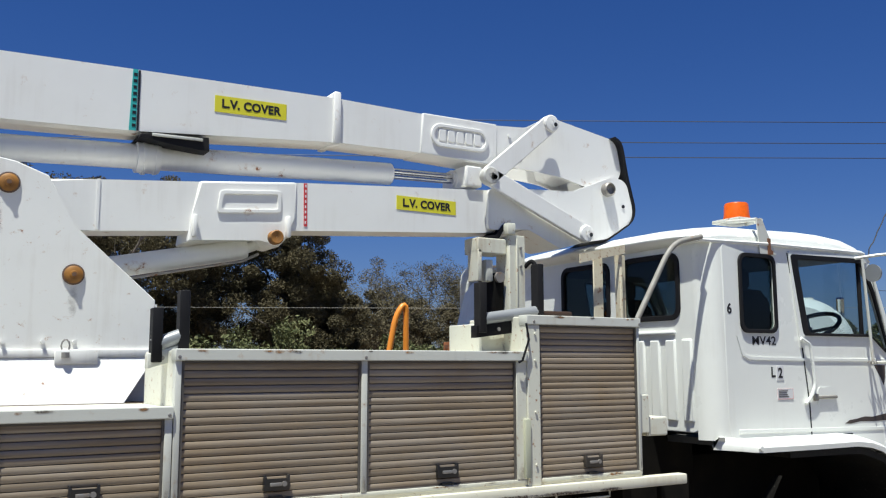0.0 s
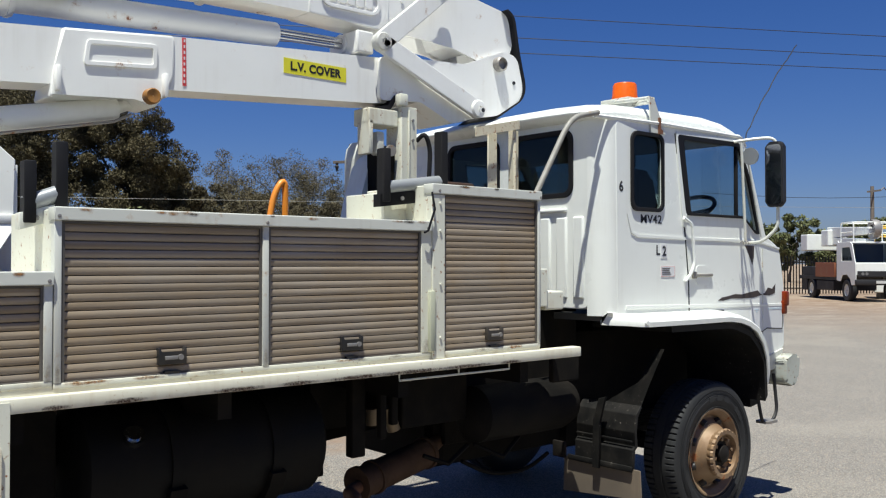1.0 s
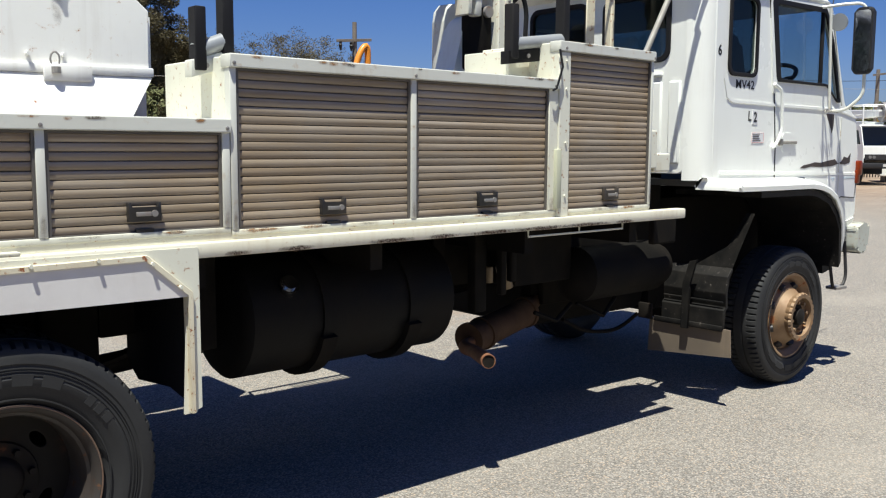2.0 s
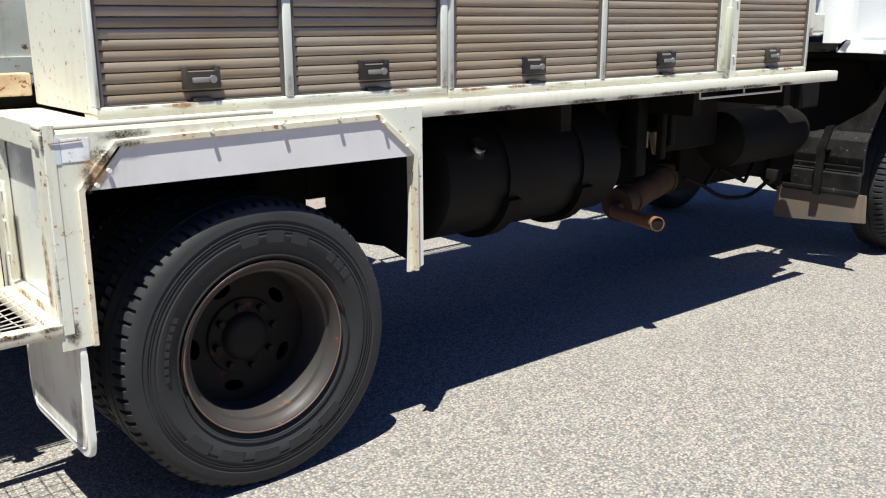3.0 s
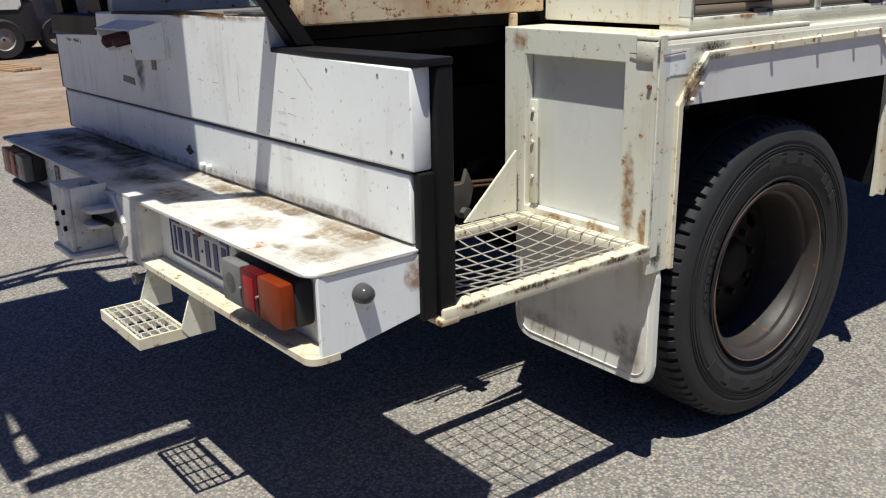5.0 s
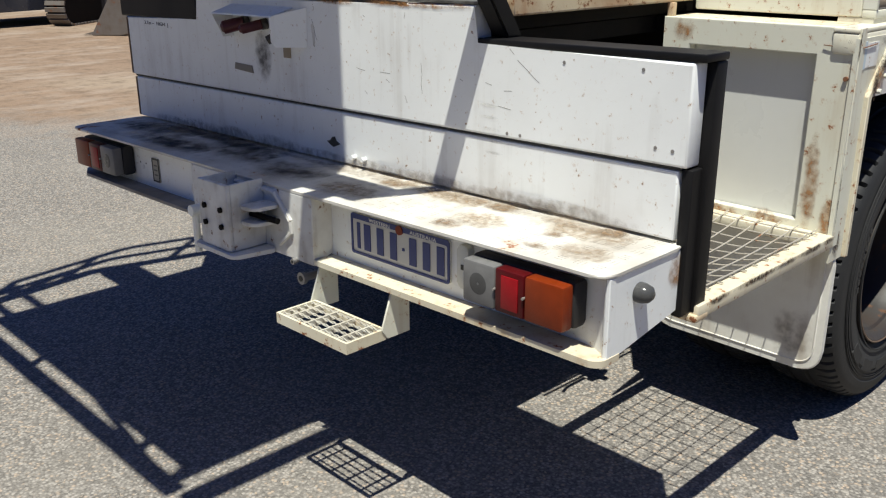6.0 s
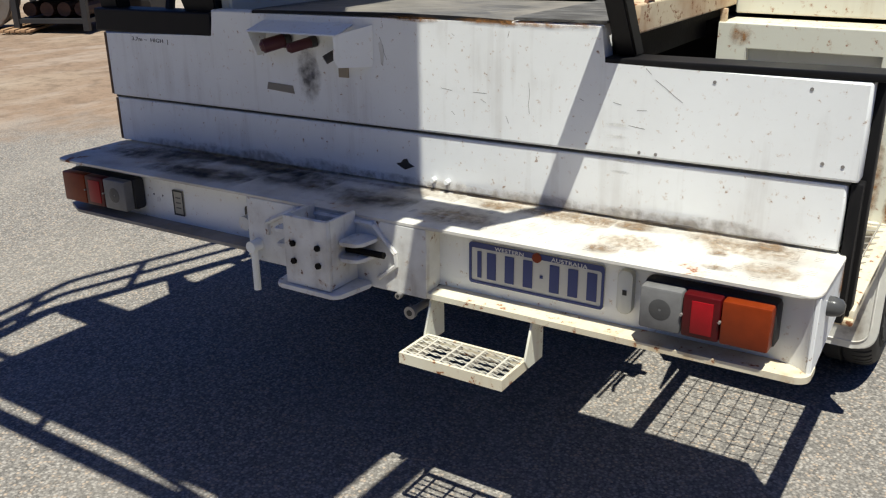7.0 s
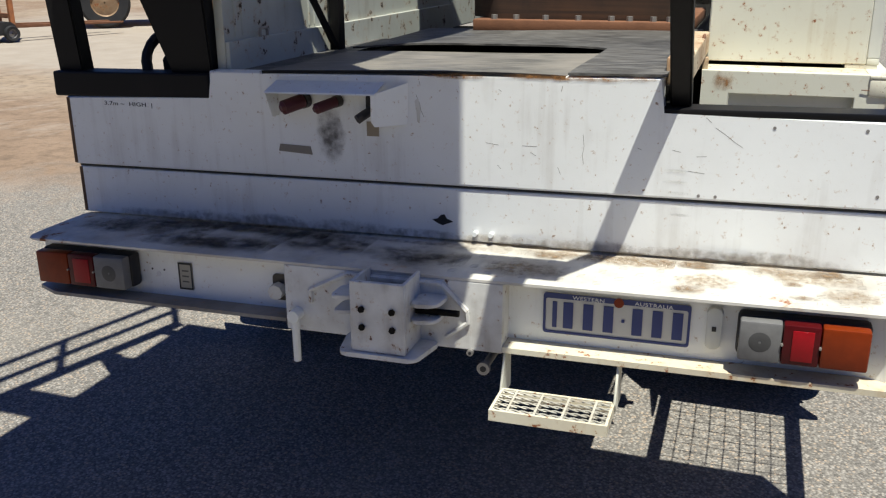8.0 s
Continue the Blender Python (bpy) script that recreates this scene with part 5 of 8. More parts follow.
def wheel(x, y, zc, dished, label):
    """A truck wheel with its outer face towards -y at y."""
    bm = BM()
    lathe(bm, [(slim(r), h + y) for r, h in TYRE], (x, 0, zc), "y", 375, (set(range(12, 15)) | set(range(23, 26)), 5, 0.016))
    w = part("wheel", bm, tyre_rubber, truck, label)
    for r in (0.300, 0.374, 0.386, 0.394, 0.402, 0.415):
        a = [(x + r * math.cos(t), y - 0.011 + (0.008 if r > 0.40 else 0), zc + r * math.sin(t)) for t in [k * 2 * math.pi / 72 for k in range(73)]]
        part("sidewall_ring", tube(BM(), a, 0.003 if r in (0.300, 0.374, 0.415) else 0.0018, 4), tyre_rubber, w)
    # raised lettering on the sidewall, as plain bars
    for a0, a1, n, r0, r1 in ((215, 318, 5, 0.337, 0.373), (62, 105, 3, 0.341, 0.377), (30, 50, 3, 0.337, 0.369), (150, 185, 8, 0.329, 0.344)):
        for i in range(n):
            c, d = radians(a0 + (a1 - a0) * (i + 0.12) / n), radians(a0 + (a1 - a0) * (i + 0.80) / n)
            q = [(x + r * math.cos(t), zc + r * math.sin(t)) for r, t in ((r0, c), (r1, c), (r1, (c + d) / 2), (r1, d), (r0, d), (r0, (c + d) / 2))]
            part("raised_bar", prism(BM(), q, "y", y - 0.0146, y - 0.010), tyre_rubber, w)
    bm = BM()
    if dished:
        lathe(bm, [(0.274, y + 0.03), (0.281, y + 0.006), (0.279, y - 0.003), (0.272, y - 0.004), (0.262, y + 0.004), (0.254, y + 0.016), (0.250, y + 0.030), (0.240, y + 0.036), (0.236, y + 0.045), (0.230, y + 0.075), (0.228, y + 0.17), (0.20, y + 0.185)], (x, 0, zc), "y", 96)
        part("rim", bm, rim_lip, w, "worn rusty rim")
        edge = [(x + 0.277 * math.cos(t), y - 0.003, zc + 0.277 * math.sin(t)) for t in [k * 2 * math.pi / 96 for k in range(97)]]
        part("rim_edge", tube(BM(), edge, 0.0032, 6), rim_edge, w, "rusty bare rim edge")
        hole = [[(x + 0.172 * math.cos(t) + 0.021 * math.cos(a) * math.cos(t) - 0.036 * math.sin(a) * math.sin(t), zc + 0.172 * math.sin(t) + 0.021 * math.cos(a) * math.sin(t) + 0.036 * math.sin(a) * math.cos(t)) for a in [k * math.pi / 8 for k in range(16)]] for t in [radians(40 + 72 * i) for i in range(5)]]
        bm = plate([(x + 0.231 * math.cos(t), zc + 0.231 * math.sin(t)) for t in [k * math.pi / 32 for k in range(64)]], hole, "y", y + 0.160, y + 0.172, 0.002)
        part("disc", bm, rim_dark, w, "dark wheel disc with hand holes")
        bm = BM()
        rg = lathe(bm, [(0.130, y + 0.162), (0.125, y + 0.150), (0.082, y + 0.146), (0.074, y + 0.128), (0.064, y + 0.120), (0.050, y + 0.117), (0.02, y + 0.116)], (x, 0, zc), "y", 40)
        cap(bm, rg[-1])
        part("hub", bm, rim_dark, w)
        bolt_r, bolt_y, bolt_m = 0.104, y + 0.150, rim_dark
    else:
        lathe(bm, [(0.282, y + 0.03), (0.291, y + 0.004), (0.287, y - 0.004), (0.276, y - 0.002), (0.258, y + 0.022), (0.246, y + 0.030), (0.236, y + 0.055), (0.222, y + 0.055), (0.19, y + 0.02), (0.155, y - 0.03), (0.148, y - 0.055)], (x, 0, zc), "y", 72)
        part("rim", bm, rim_gold, w, "rust-stained steel rim")
        for i in range(8):
            bm = BM()
            t = radians(20 + 45 * i)
            c = Vector((x + 0.205 * math.cos(t), y + 0.032, zc + 0.205 * math.sin(t)))
            ax = Vector((-math.cos(t) * 0.7, -1, -math.sin(t) * 0.7)).normalized()
            cyl(bm, c + ax * 0.012, c - ax * 0.02, 0.026, 14)
            part("hand_hole", bm, black_ink, w)
        bm = BM()
        lathe(bm, [(0.150, y - 0.03), (0.166, y - 0.070), (0.160, y - 0.086), (0.130, y - 0.084), (0.124, y - 0.045), (0.03, y - 0.036)], (x, 0, zc), "y", 96, ({1, 2}, 4, 0.008))
        part("guard_ring", bm, rim_gold, w, "rusty scalloped wheel-nut ring")
        bm = BM()
        rg = lathe(bm, [(0.125, y - 0.037), (0.06, y - 0.045), (0.055, y - 0.075), (0.03, y - 0.085), (0.012, y - 0.09)], (x, 0, zc), "y", 32)
        cap(bm, rg[-1])
        part("hub", bm, rim_dark, w, "greasy black hub")
        bolt_r, bolt_y, bolt_m = 0.098, y - 0.045, rim_gold
    for i in range(8):
        t = radians(10 + 45 * i)
        bm = BM()
        cyl(bm, (x + bolt_r * math.cos(t), bolt_y, zc + bolt_r * math.sin(t)), (x + bolt_r * math.cos(t), bolt_y - 0.025, zc + bolt_r * math.sin(t)), 0.012, 6)
        part("wheel_nut", bm, bolt_m, w)
    return w


RX, RZ, FX, FZ = -0.104, 0.467, 4.90, 0.400
rear_wheel = wheel(RX, 3.990, RZ, True, "dusty black truck tyre on a rusty dished rim")
front_wheel = wheel(FX, 4.115, FZ, False, "dusty black truck tyre on a rust-stained front rim")


def twin(w, x, y, turn, z=RZ):
    """The same wheel elsewhere on the truck; turn 180 faces it to the other side."""
    return copy_thing(w, Matrix.Translation((x * K - PLACE[truck.name].x, y * K, z * K)) @ pose(0, 0, 0, 0, 0, turn))


CY = 5.17
dy_r = PLACE[rear_wheel.name].y / K - CY
dy_f = PLACE[front_wheel.name].y / K - CY
twin(rear_wheel, RX, dy_r + 0.30, 180)
twin(rear_wheel, RX, -dy_r - 0.30, 0)
twin(rear_wheel, RX, -dy_r, 180)
twin(front_wheel, FX, -dy_f, 180, FZ)

# ---- chassis and what hangs under the tray ----
for y in (4.74, 5.40):
    bm = BM()
    prism(bm, [(y, 0.78), (y + 0.08, 0.78), (y + 0.08, 0.80), (y + 0.015, 0.80), (y + 0.015, 1.0), (y + 0.08, 1.0), (y + 0.08, 1.02), (y, 1.02)], "x", -1.38, 5.55)
    part("chassis_rail", bm, chassis_black, truck, "greasy black chassis rail")
for x, far in ((-0.60, 6.3), (0.52, 6.3), (1.3, 5.6), (2.2, 5.6), (3.0, 5.6)):
    bm = BM()
    box(bm, x, x + 0.06, 4.05, far, 1.03, 1.165)
    part("cross_bearer", bm, chassis_black, truck)
bm = BM()
cyl(bm, (RX, 4.3, RZ), (RX, 6.05, RZ), 0.07, 14)
lathe(bm, [(0.02, -0.30), (0.12, -0.26), (0.2, -0.12), (0.22, 0), (0.2, 0.1), (0.1, 0.18), (0.03, 0.3)], (0, CY, RZ), "x", 20)
part("rear_axle", bm, chassis_black, truck, "greasy rear axle")
bm = BM()
cyl(bm, (FX, 4.4, FZ), (FX, 5.95, FZ), 0.06, 14)
lathe(bm, [(0.02, 4.6), (0.12, 4.64), (0.17, 4.76), (0.17, 4.86), (0.1, 4.96), (0.03, 5.0)], (0, 5.0, FZ), "x", 20)
part("front_axle", bm, chassis_black, truck, "greasy front axle")
for x in (-0.078, 4.80):
    for y in (4.62, 5.70):
        bm = BM()
        for i in range(6):
            l = 0.65 - i * 0.09
            pts = [(x + l * (k / 6 - 1), 0.62 - i * 0.018 + 0.10 * (k / 6 - 1) ** 2 * (l / 0.65) ** 2) for k in range(13)]
            prism(bm, pts + [(a, b - 0.015) for a, b in pts[::-1]], "y", y, y + 0.07)
        part("leaf_spring", bm, chassis_black, truck)
bm = BM()
cyl(bm, (0.1, CY, 0.50), (3.2, CY, 0.72), 0.05, 12)
part("drive_shaft", bm, chassis_black, truck)
bm = BM()
box(bm, 3.0, 4.15, 4.75, 5.6, 0.45, 1.2, 0.08)
box(bm, 4.1, 5.75, 4.7, 5.65, 0.42, 1.22, 0.1)
part("gearbox", bm, chassis_black, truck, "greasy gearbox and engine")
# fuel tank
TY, TZ, TR = 4.50, 0.825, 0.257
bm = BM()
rg = lathe(bm, [(0.03, 0.835), (0.2, 0.845), (TR - 0.02, 0.86), (TR, 0.88), (TR, 1.93), (TR - 0.02, 1.95), (0.2, 1.965), (0.03, 1.975)], (0, TY, TZ), "x", 40)
cap(bm, rg[0]), cap(bm, rg[-1][::-1])
tank = part("fuel_tank", bm, tank_black, truck, "black cylindrical fuel tank with straps")
for x in (1.20, 1.66):
    bm = BM()
    lathe(bm, [(TR + 0.001, x), (TR + 0.012, x), (TR + 0.012, x + 0.045), (TR + 0.001, x + 0.045)], (0, TY, TZ), "x", 40)
    part("tank_strap", bm, tank_black, tank)
    arc = [radians(198 + 144 * k / 16) for k in range(17)]
    low = [(TY + (TR + 0.002) * math.cos(t), TZ + (TR + 0.002) * math.sin(t)) for t in arc[::-1]]
    prism_bm = prism(BM(), [(TY + (TR + 0.034) * math.cos(t), TZ + (TR + 0.034) * math.sin(t)) for t in arc] + low, "x", x - 0.012, x + 0.06)
    part("tank_saddle", prism_bm, chassis_black, tank, "dark steel tank saddle")
bm = BM()
cyl(bm, (1.055, 4.295, 0.945), (1.05, 4.26, 0.975), 0.042, 16)
cyl(bm, (1.05, 4.26, 0.975), (1.048, 4.25, 0.983), 0.03, 16)
part("filler_cap", bm, chrome, tank, "dull metal filler cap")
# exhaust
bm = BM()
M0, M1 = Vector((2.36, 4.60, 0.505)), Vector((2.93, 4.72, 0.575))
cyl(bm, M0, M1, 0.082, 20)
cyl(bm, M1, (3.25, 4.86, 0.68), 0.042, 14)
muff = part("muffler", bm, exhaust_rust, truck, "rusty brown muffler and tailpipe")
for a in (0.02, 0.22, 0.97):
    bm = BM()
    p, d = M0.lerp(M1, a), (M1 - M0).normalized()
    cyl(bm, p - d * 0.013, p + d * 0.013, 0.092, 20)
    part("clamp", bm, exhaust_rust, muff)
bm = BM()
tube(bm, bend([M0 + Vector((0.02, 0, -0.01)), (2.25, 4.53, 0.492), (2.22, 4.42, 0.50), (1.966, 4.046, 0.552)], 0.07), 0.034, 16)
part("tailpipe", bm, rust_metal, muff, "rusty tailpipe end")
# the pipe is closed; a dark disc paints the shade of its bore
bm = BM()
cyl(bm, (1.9665, 4.0468, 0.5519), (1.963, 4.0417, 0.5526), 0.030, 16)
part("pipe_mouth", bm, chassis_black, muff, "dark disc in place of the shaded pipe bore")
part("pipe_rim", tube(BM(), [(1.963 + 0.026 * math.cos(t), 4.0418 - 0.0177 * math.cos(t), 0.5525 + 0.032 * math.sin(t)) for t in [k * math.pi / 10 for k in range(21)]], 0.0035, 6), rust_metal, muff, "bare rusty pipe rim")
# boxes, hangers, air tank and hoses
for x0, x1, y0, y1, z0, z1 in ((2.12, 2.2, 4.30, 4.36, 0.72, 1.14), (2.25, 2.29, 4.25, 4.29, 0.80, 1.13), (2.32, 2.36, 4.25, 4.29, 0.86, 1.13), (1.98, 2.06, 4.45, 4.70, 0.62, 1.12), (2.5, 2.95, 4.40, 4.70, 0.80, 1.10), (3.40, 3.62, 4.18, 4.22, 0.98, 1.15), (0.58, 0.80, 4.40, 4.70, 0.72, 1.14), (-1.37, -1.06, 4.63, 4.67, 0.60, 0.97), (0.14, 0.352, 4.46, 4.52, 0.62, 0.96), (0.352, 0.60, 4.46, 4.52, 0.812, 0.96), (3.05, 4.2, 4.70, 4.745, 0.60, 1.40), (-0.2, 0.3, 4.62, 5.7, 0.98, 1.16), (-1.25, -0.75, 4.75, 5.6, 0.97, 1.15)):
    bm = BM()
    box(bm, x0, x1, y0, y1, z0, z1, 0.01)
    part("chassis_bracket", bm, chassis_black, truck)
bm = BM()
cyl(bm, (2.42, 4.42, 0.92), (2.46, 4.42, 0.80), 0.035, 12)
cyl(bm, (2.32, 4.42, 0.92), (2.32, 4.42, 0.84), 0.028, 12)
part("filter_bowl", bm, surface("dull_brass", (0.20, 0.15, 0.09), 0.5, metal=0.4), truck, "small brown filter bowls")
bm = BM()
rg = lathe(bm, [(0.03, 2.94), (0.11, 2.96), (0.155, 3.0), (0.155, 3.66), (0.125, 3.75), (0.03, 3.79)], (0, 4.41, 0.82), "x", 28)
cap(bm, rg[0]), cap(bm, rg[-1][::-1])
part("air_tank", bm, chassis_black, truck, "black air tank")
bm = BM()
for k in range(2):
    tube(bm, [(2.6 + 0.4 * k, 4.35 + 0.05 * k, 0.66), (2.75 + 0.4 * k, 4.33, 0.60 - 0.02 * k), (2.95 + 0.4 * k, 4.4, 0.66)], 0.012, 6)
tube(bm, bend([(3.0, 4.5, 0.55), (3.2, 4.5, 0.45), (3.5, 4.5, 0.42), (3.7, 4.5, 0.5)], 0.12), 0.012, 8)
part("hose", bm, chassis_black, truck)
# outrigger foot behind the tail
bm = BM()
prism(bm, [(-0.906, 0.802), (-0.922, 0.764), (-0.903, 0.757), (-0.903, 0.694), (-0.882, 0.694), (-0.868, 0.672), (-0.845, 0.664), (-0.822, 0.712), (-0.808, 0.757), (-0.836, 0.815), (-0.846, 0.768), (-0.889, 0.768)], "y", 4.545, 4.56, 0.003)
foot = part("spring_hanger", bm, hanger_steel, truck, "grey steel spring hanger")
bm = BM()
cyl(bm, (-0.85, 4.545, 0.685), (-0.85, 4.525, 0.685), 0.017, 6)
part("bolt", bm, hanger_steel, foot)
bm = BM()
cyl(bm, (-0.855, 4.56, 0.725), (-0.855, 4.66, 0.725), 0.038, 16)
part("bush_sleeve", bm, hanger_steel, foot)
bm = BM()
tube(bm, [(-1.12, 4.58, 0.790), (-0.62, 4.58, 0.745)], 0.0055, 8)
tube(bm, [(-1.10, 4.60, 0.772), (-0.64, 4.60, 0.728)], 0.0045, 8)
tube(bm, bend([(-1.03, 4.57, 0.70), (-1.01, 4.57, 0.755), (-0.91, 4.57, 0.75)], 0.02), 0.007, 8)
part("brake_rod", bm, exhaust_rust, foot, "rusty rods")
bm = BM()
prism(bm, [(5.9, 0.33), (6.35, 0.33), (6.35, 0.72), (5.9, 0.76)], "x", -0.67, -0.66)
part("mudflap", bm, canvas_white, truck, "white far-side mudflap")

# ---- turret ----
bm = BM()
prism(bm, round_poly([(-0.045, 4.66), (-0.045, 5.38), (0.06, 5.50), (0.78, 5.50), (0.84, 5.40), (0.84, 4.72), (0.78, 4.66)], 0.03), "z", 1.312, 1.605)
part("turret_base", bm, primer_brown, truck, "dark brown primed turret pedestal")
part("base_plank", box(BM(), -0.095, 0.88, 4.60, 5.455, 1.262, 1.310, 0.006), rust_metal, truck, "rust-brown base plate under the turret")
for y in (4.68, 4.74, 4.83, 4.90, 5.03, 5.16, 5.28, 5.37):
    part("ring_bolt", cyl(BM(), (-0.072, y, 1.310), (-0.072, y, 1.328), 0.013, 6), grey_steel, truck)
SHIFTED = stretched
side = [(-0.06, 1.83), (-0.06, 2.72), (0.03, 2.77), (0.17, 2.745), (0.31, 2.69), (0.435, 2.45), (0.815, 2.11), (0.81, 1.83)]
tur = None
for y0, y1 in ((4.90, 4.925), (5.50, 5.525)):
    bm = BM()
    prism(bm, side, "y", y0, y1, 0.004, 1)
    ob = part("turret_cheek", bm, turret_paint, truck, "white boom turret cheek with rust spots and capped pins")
    tur = tur or ob
bm = BM()
ramp = [(-0.065, 4.893, 1.83), (0.82, 4.893, 1.83), (0.655, 4.785, 1.60), (0.09, 4.785, 1.60)]
fv, bv = [bm.verts.new(p) for p in ramp], [bm.verts.new((x, y + 0.012, z)) for x, y, z in ramp]
bm.faces.new(fv), bm.faces.new(bv[::-1])
for i in range(4):
    bm.faces.new((fv[i], bv[i], bv[(i + 1) % 4], fv[(i + 1) % 4]))
part("turret_skirt", bm, turret_paint, tur, "sloping white turret foot")
part("turret_drum", box(BM(), -0.055, 0.81, 4.935, 5.52, 1.606, 1.831, 0.004), turret_paint, tur)
part("turret_flange", box(BM(), -0.07, 0.825, 4.885, 5.535, 1.832, 1.87, 0.005), turret_paint, tur)
part("lock_plate", box(BM(), 0.37, 0.56, 4.865, 4.885, 1.80, 1.87, 0.008), turret_paint, tur)
part("turret_end", box(BM(), 0.80, 0.83, 4.926, 5.499, 1.871, 2.09), turret_paint, tur)
part("turret_end", box(BM(), -0.058, -0.03, 4.926, 5.499, 1.871, 2.7), turret_paint, tur)
stain(tur, "y", 4.8985, 0.44, 2.10, 0.030, 0.11, faint_run)
stain(tur, "y", 4.8985, 0.05, 2.45, 0.10, 0.20, rust_stain)
for x, z, r in ((0.142, 2.640, 0.042), (0.437, 2.222, 0.042)):
    bm = BM()
    lathe(bm, [(r, 4.90), (r, 4.888), (r * 0.8, 4.883), (r * 0.45, 4.881), (r * 0.40, 4.876), (0.004, 4.875)], (x, 0, z), "y", 24)
    part("pin_cap", bm, grease_cap, tur, "rust-stained orange pin cap")
    part("washer", lathe_part([(r * 1.18, 4.8995), (r * 1.18, 4.893), (r * 0.9, 4.892)], (x, 0, z), "y", 24), rim_edge, tur)
    part("pin_bolt", cyl(BM(), (x, 4.876, z), (x, 4.869, z), r * 0.26, 6), rim_edge, tur)
for x in (0.155, 0.32, 0.455):
    bm = BM()
    cyl(bm, (x, 4.90, 1.905), (x, 4.872, 1.905), 0.009, 10)
    part("stud", bm, turret_paint, tur)
bm = BM()
cyl(bm, (0.415, 4.86, 1.855), (0.415, 4.86, 1.83), 0.018, 10)
tube(bm, [(0.415 + 0.018 * math.cos(a), 4.87, 1.885 + 0.03 * math.sin(a)) for a in [k * math.pi / 5 for k in range(11)]], 0.004, 5)
part("padlock", bm, grey_steel, tur)

# ---- booms ----
B0, B1 = 5.08, 5.30
lower_side = [(0.10, 2.695), (0.547, 2.727), (1.052, 2.762), (1.65, 2.810), (2.893, 2.894), (3.05, 2.90), (3.05, 2.63), (2.841, 2.612), (1.68, 2.536), (0.564, 2.465), (0.10, 2.43)]
bm = BM()
prism(bm, lower_side, "y", B0, B1, 0.026, 3)
lower_boom = part("lower_boom", bm, boom_paint, truck, "white box-section lower boom with warning stickers")
bm = BM()
prism(bm, [(1.02, 2.56), (1.06, 2.766), (1.60, 2.808), (1.60, 2.60), (1.56, 2.50), (1.50, 2.43), (1.44, 2.44), (1.40, 2.475), (1.0, 2.43)], "y", B0 - 0.012, B1 + 0.012, 0.012, 2)
part("cylinder_bracket", bm, boom_paint, lower_boom)
for x, z in ((1.035, 2.55), (1.548, 2.575)):
    bm = BM()
    box(bm, x - 0.012, x + 0.012, B0 - 0.045, B0 + 0.02, z - 0.09, z + 0.03, 0.008)
    part("rib", bm, boom_paint, lower_boom)
bm = plate(round_poly([(1.155, 2.60), (1.17, 2.722), (1.505, 2.745), (1.505, 2.625)], 0.02), [round_poly([(1.172, 2.618), (1.184, 2.706), (1.490, 2.728), (1.490, 2.64)], 0.015)], "y", B0 - 0.022, B0 - 0.010, 0.003)
part("inspection_frame", bm, boom_paint, lower_boom)
bm = BM()
box(bm, 0.552, 0.566, B0 - 0.006, B1, 2.47, 2.73)
part("collar", bm, boom_paint, lower_boom)
bm = BM()
lathe(bm, [(0.040, B0 - 0.012), (0.040, B0 - 0.05), (0.034, B0 - 0.056), (0.016, B0 - 0.052), (0.002, B0 - 0.05)], (1.475, 0, 2.482), "y", 22)
part("pin_cap", bm, grease_cap, lower_boom, "rusty orange pin cap")
# lift ram
bm = BM()
tube(bm, [(0.50, 5.22, 2.265), (1.36, 5.22, 2.43)], 0.058, 20)
tube(bm, [(1.36, 5.22, 2.43), (1.475, 5.22, 2.482)], 0.03, 14)
ram = part("lift_ram", bm, boom_paint, truck, "white hydraulic lift ram")
bm = BM()
tube(bm, [(0.55, 5.155, 2.20), (1.33, 5.155, 2.355), (1.42, 5.17, 2.40)], 0.008, 6)
part("ram_pipe", bm, grey_steel, ram)
# knuckle of the lower boom
bm = BM()
prism(bm, round_poly([(2.87, 2.895), (3.20, 2.925), (3.54, 2.945), (3.90, 3.085), (4.01, 3.06), (4.088, 2.86), (4.06, 2.78), (3.83, 2.64), (3.62, 2.60), (3.43, 2.545), (3.17, 2.655), (2.86, 2.63)], 0.03), "y", 5.045, 5.075, 0.004, 1)
part("knuckle_plate", bm, boom_paint, lower_boom, "white knuckle plate")
bm = BM()
prism(bm, round_poly([(2.87, 2.895), (3.20, 2.925), (3.54, 2.945), (3.90, 3.085), (4.01, 3.06), (4.088, 2.86), (4.06, 2.78), (3.83, 2.64), (3.62, 2.60), (3.43, 2.545), (3.17, 2.655), (2.86, 2.63)], 0.03), "y", 5.375, 5.405, 0.004, 1)
part("knuckle_plate", bm, boom_paint, lower_boom)
bm = BM()
prism(bm, [(3.17, 2.655), (3.43, 2.545), (3.60, 2.60), (3.60, 2.64), (3.2, 2.70)], "y", 5.075, 5.375)
box(bm, 2.95, 3.5, 5.075, 5.375, 2.70, 2.92)
part("knuckle_web", bm, boom_paint, lower_boom)
# upper boom
bm = BM()
prism(bm, [(-2.0, 3.30), (0.08, 3.323), (0.717, 3.329), (1.837, 3.337), (2.386, 3.327), (2.93, 3.330), (2.93, 3.060), (2.40, 3.080), (1.836, 3.072), (0.726, 2.999), (0.095, 2.985), (-2.0, 2.97)], "y", B0, B1, 0.026, 3)
upper_boom = part("upper_boom", bm, boom_paint, truck, "white glass-fibre upper boom with warning stickers")
for x0, x1, z0, z1 in ((1.815, 1.86, 3.06, 3.375),):
    bm = BM()
    box(bm, x0, x1, B0 - 0.022, B1 + 0.022, z0, z1, 0.012)
    part("collar", bm, boom_paint, upper_boom)
bm = BM()
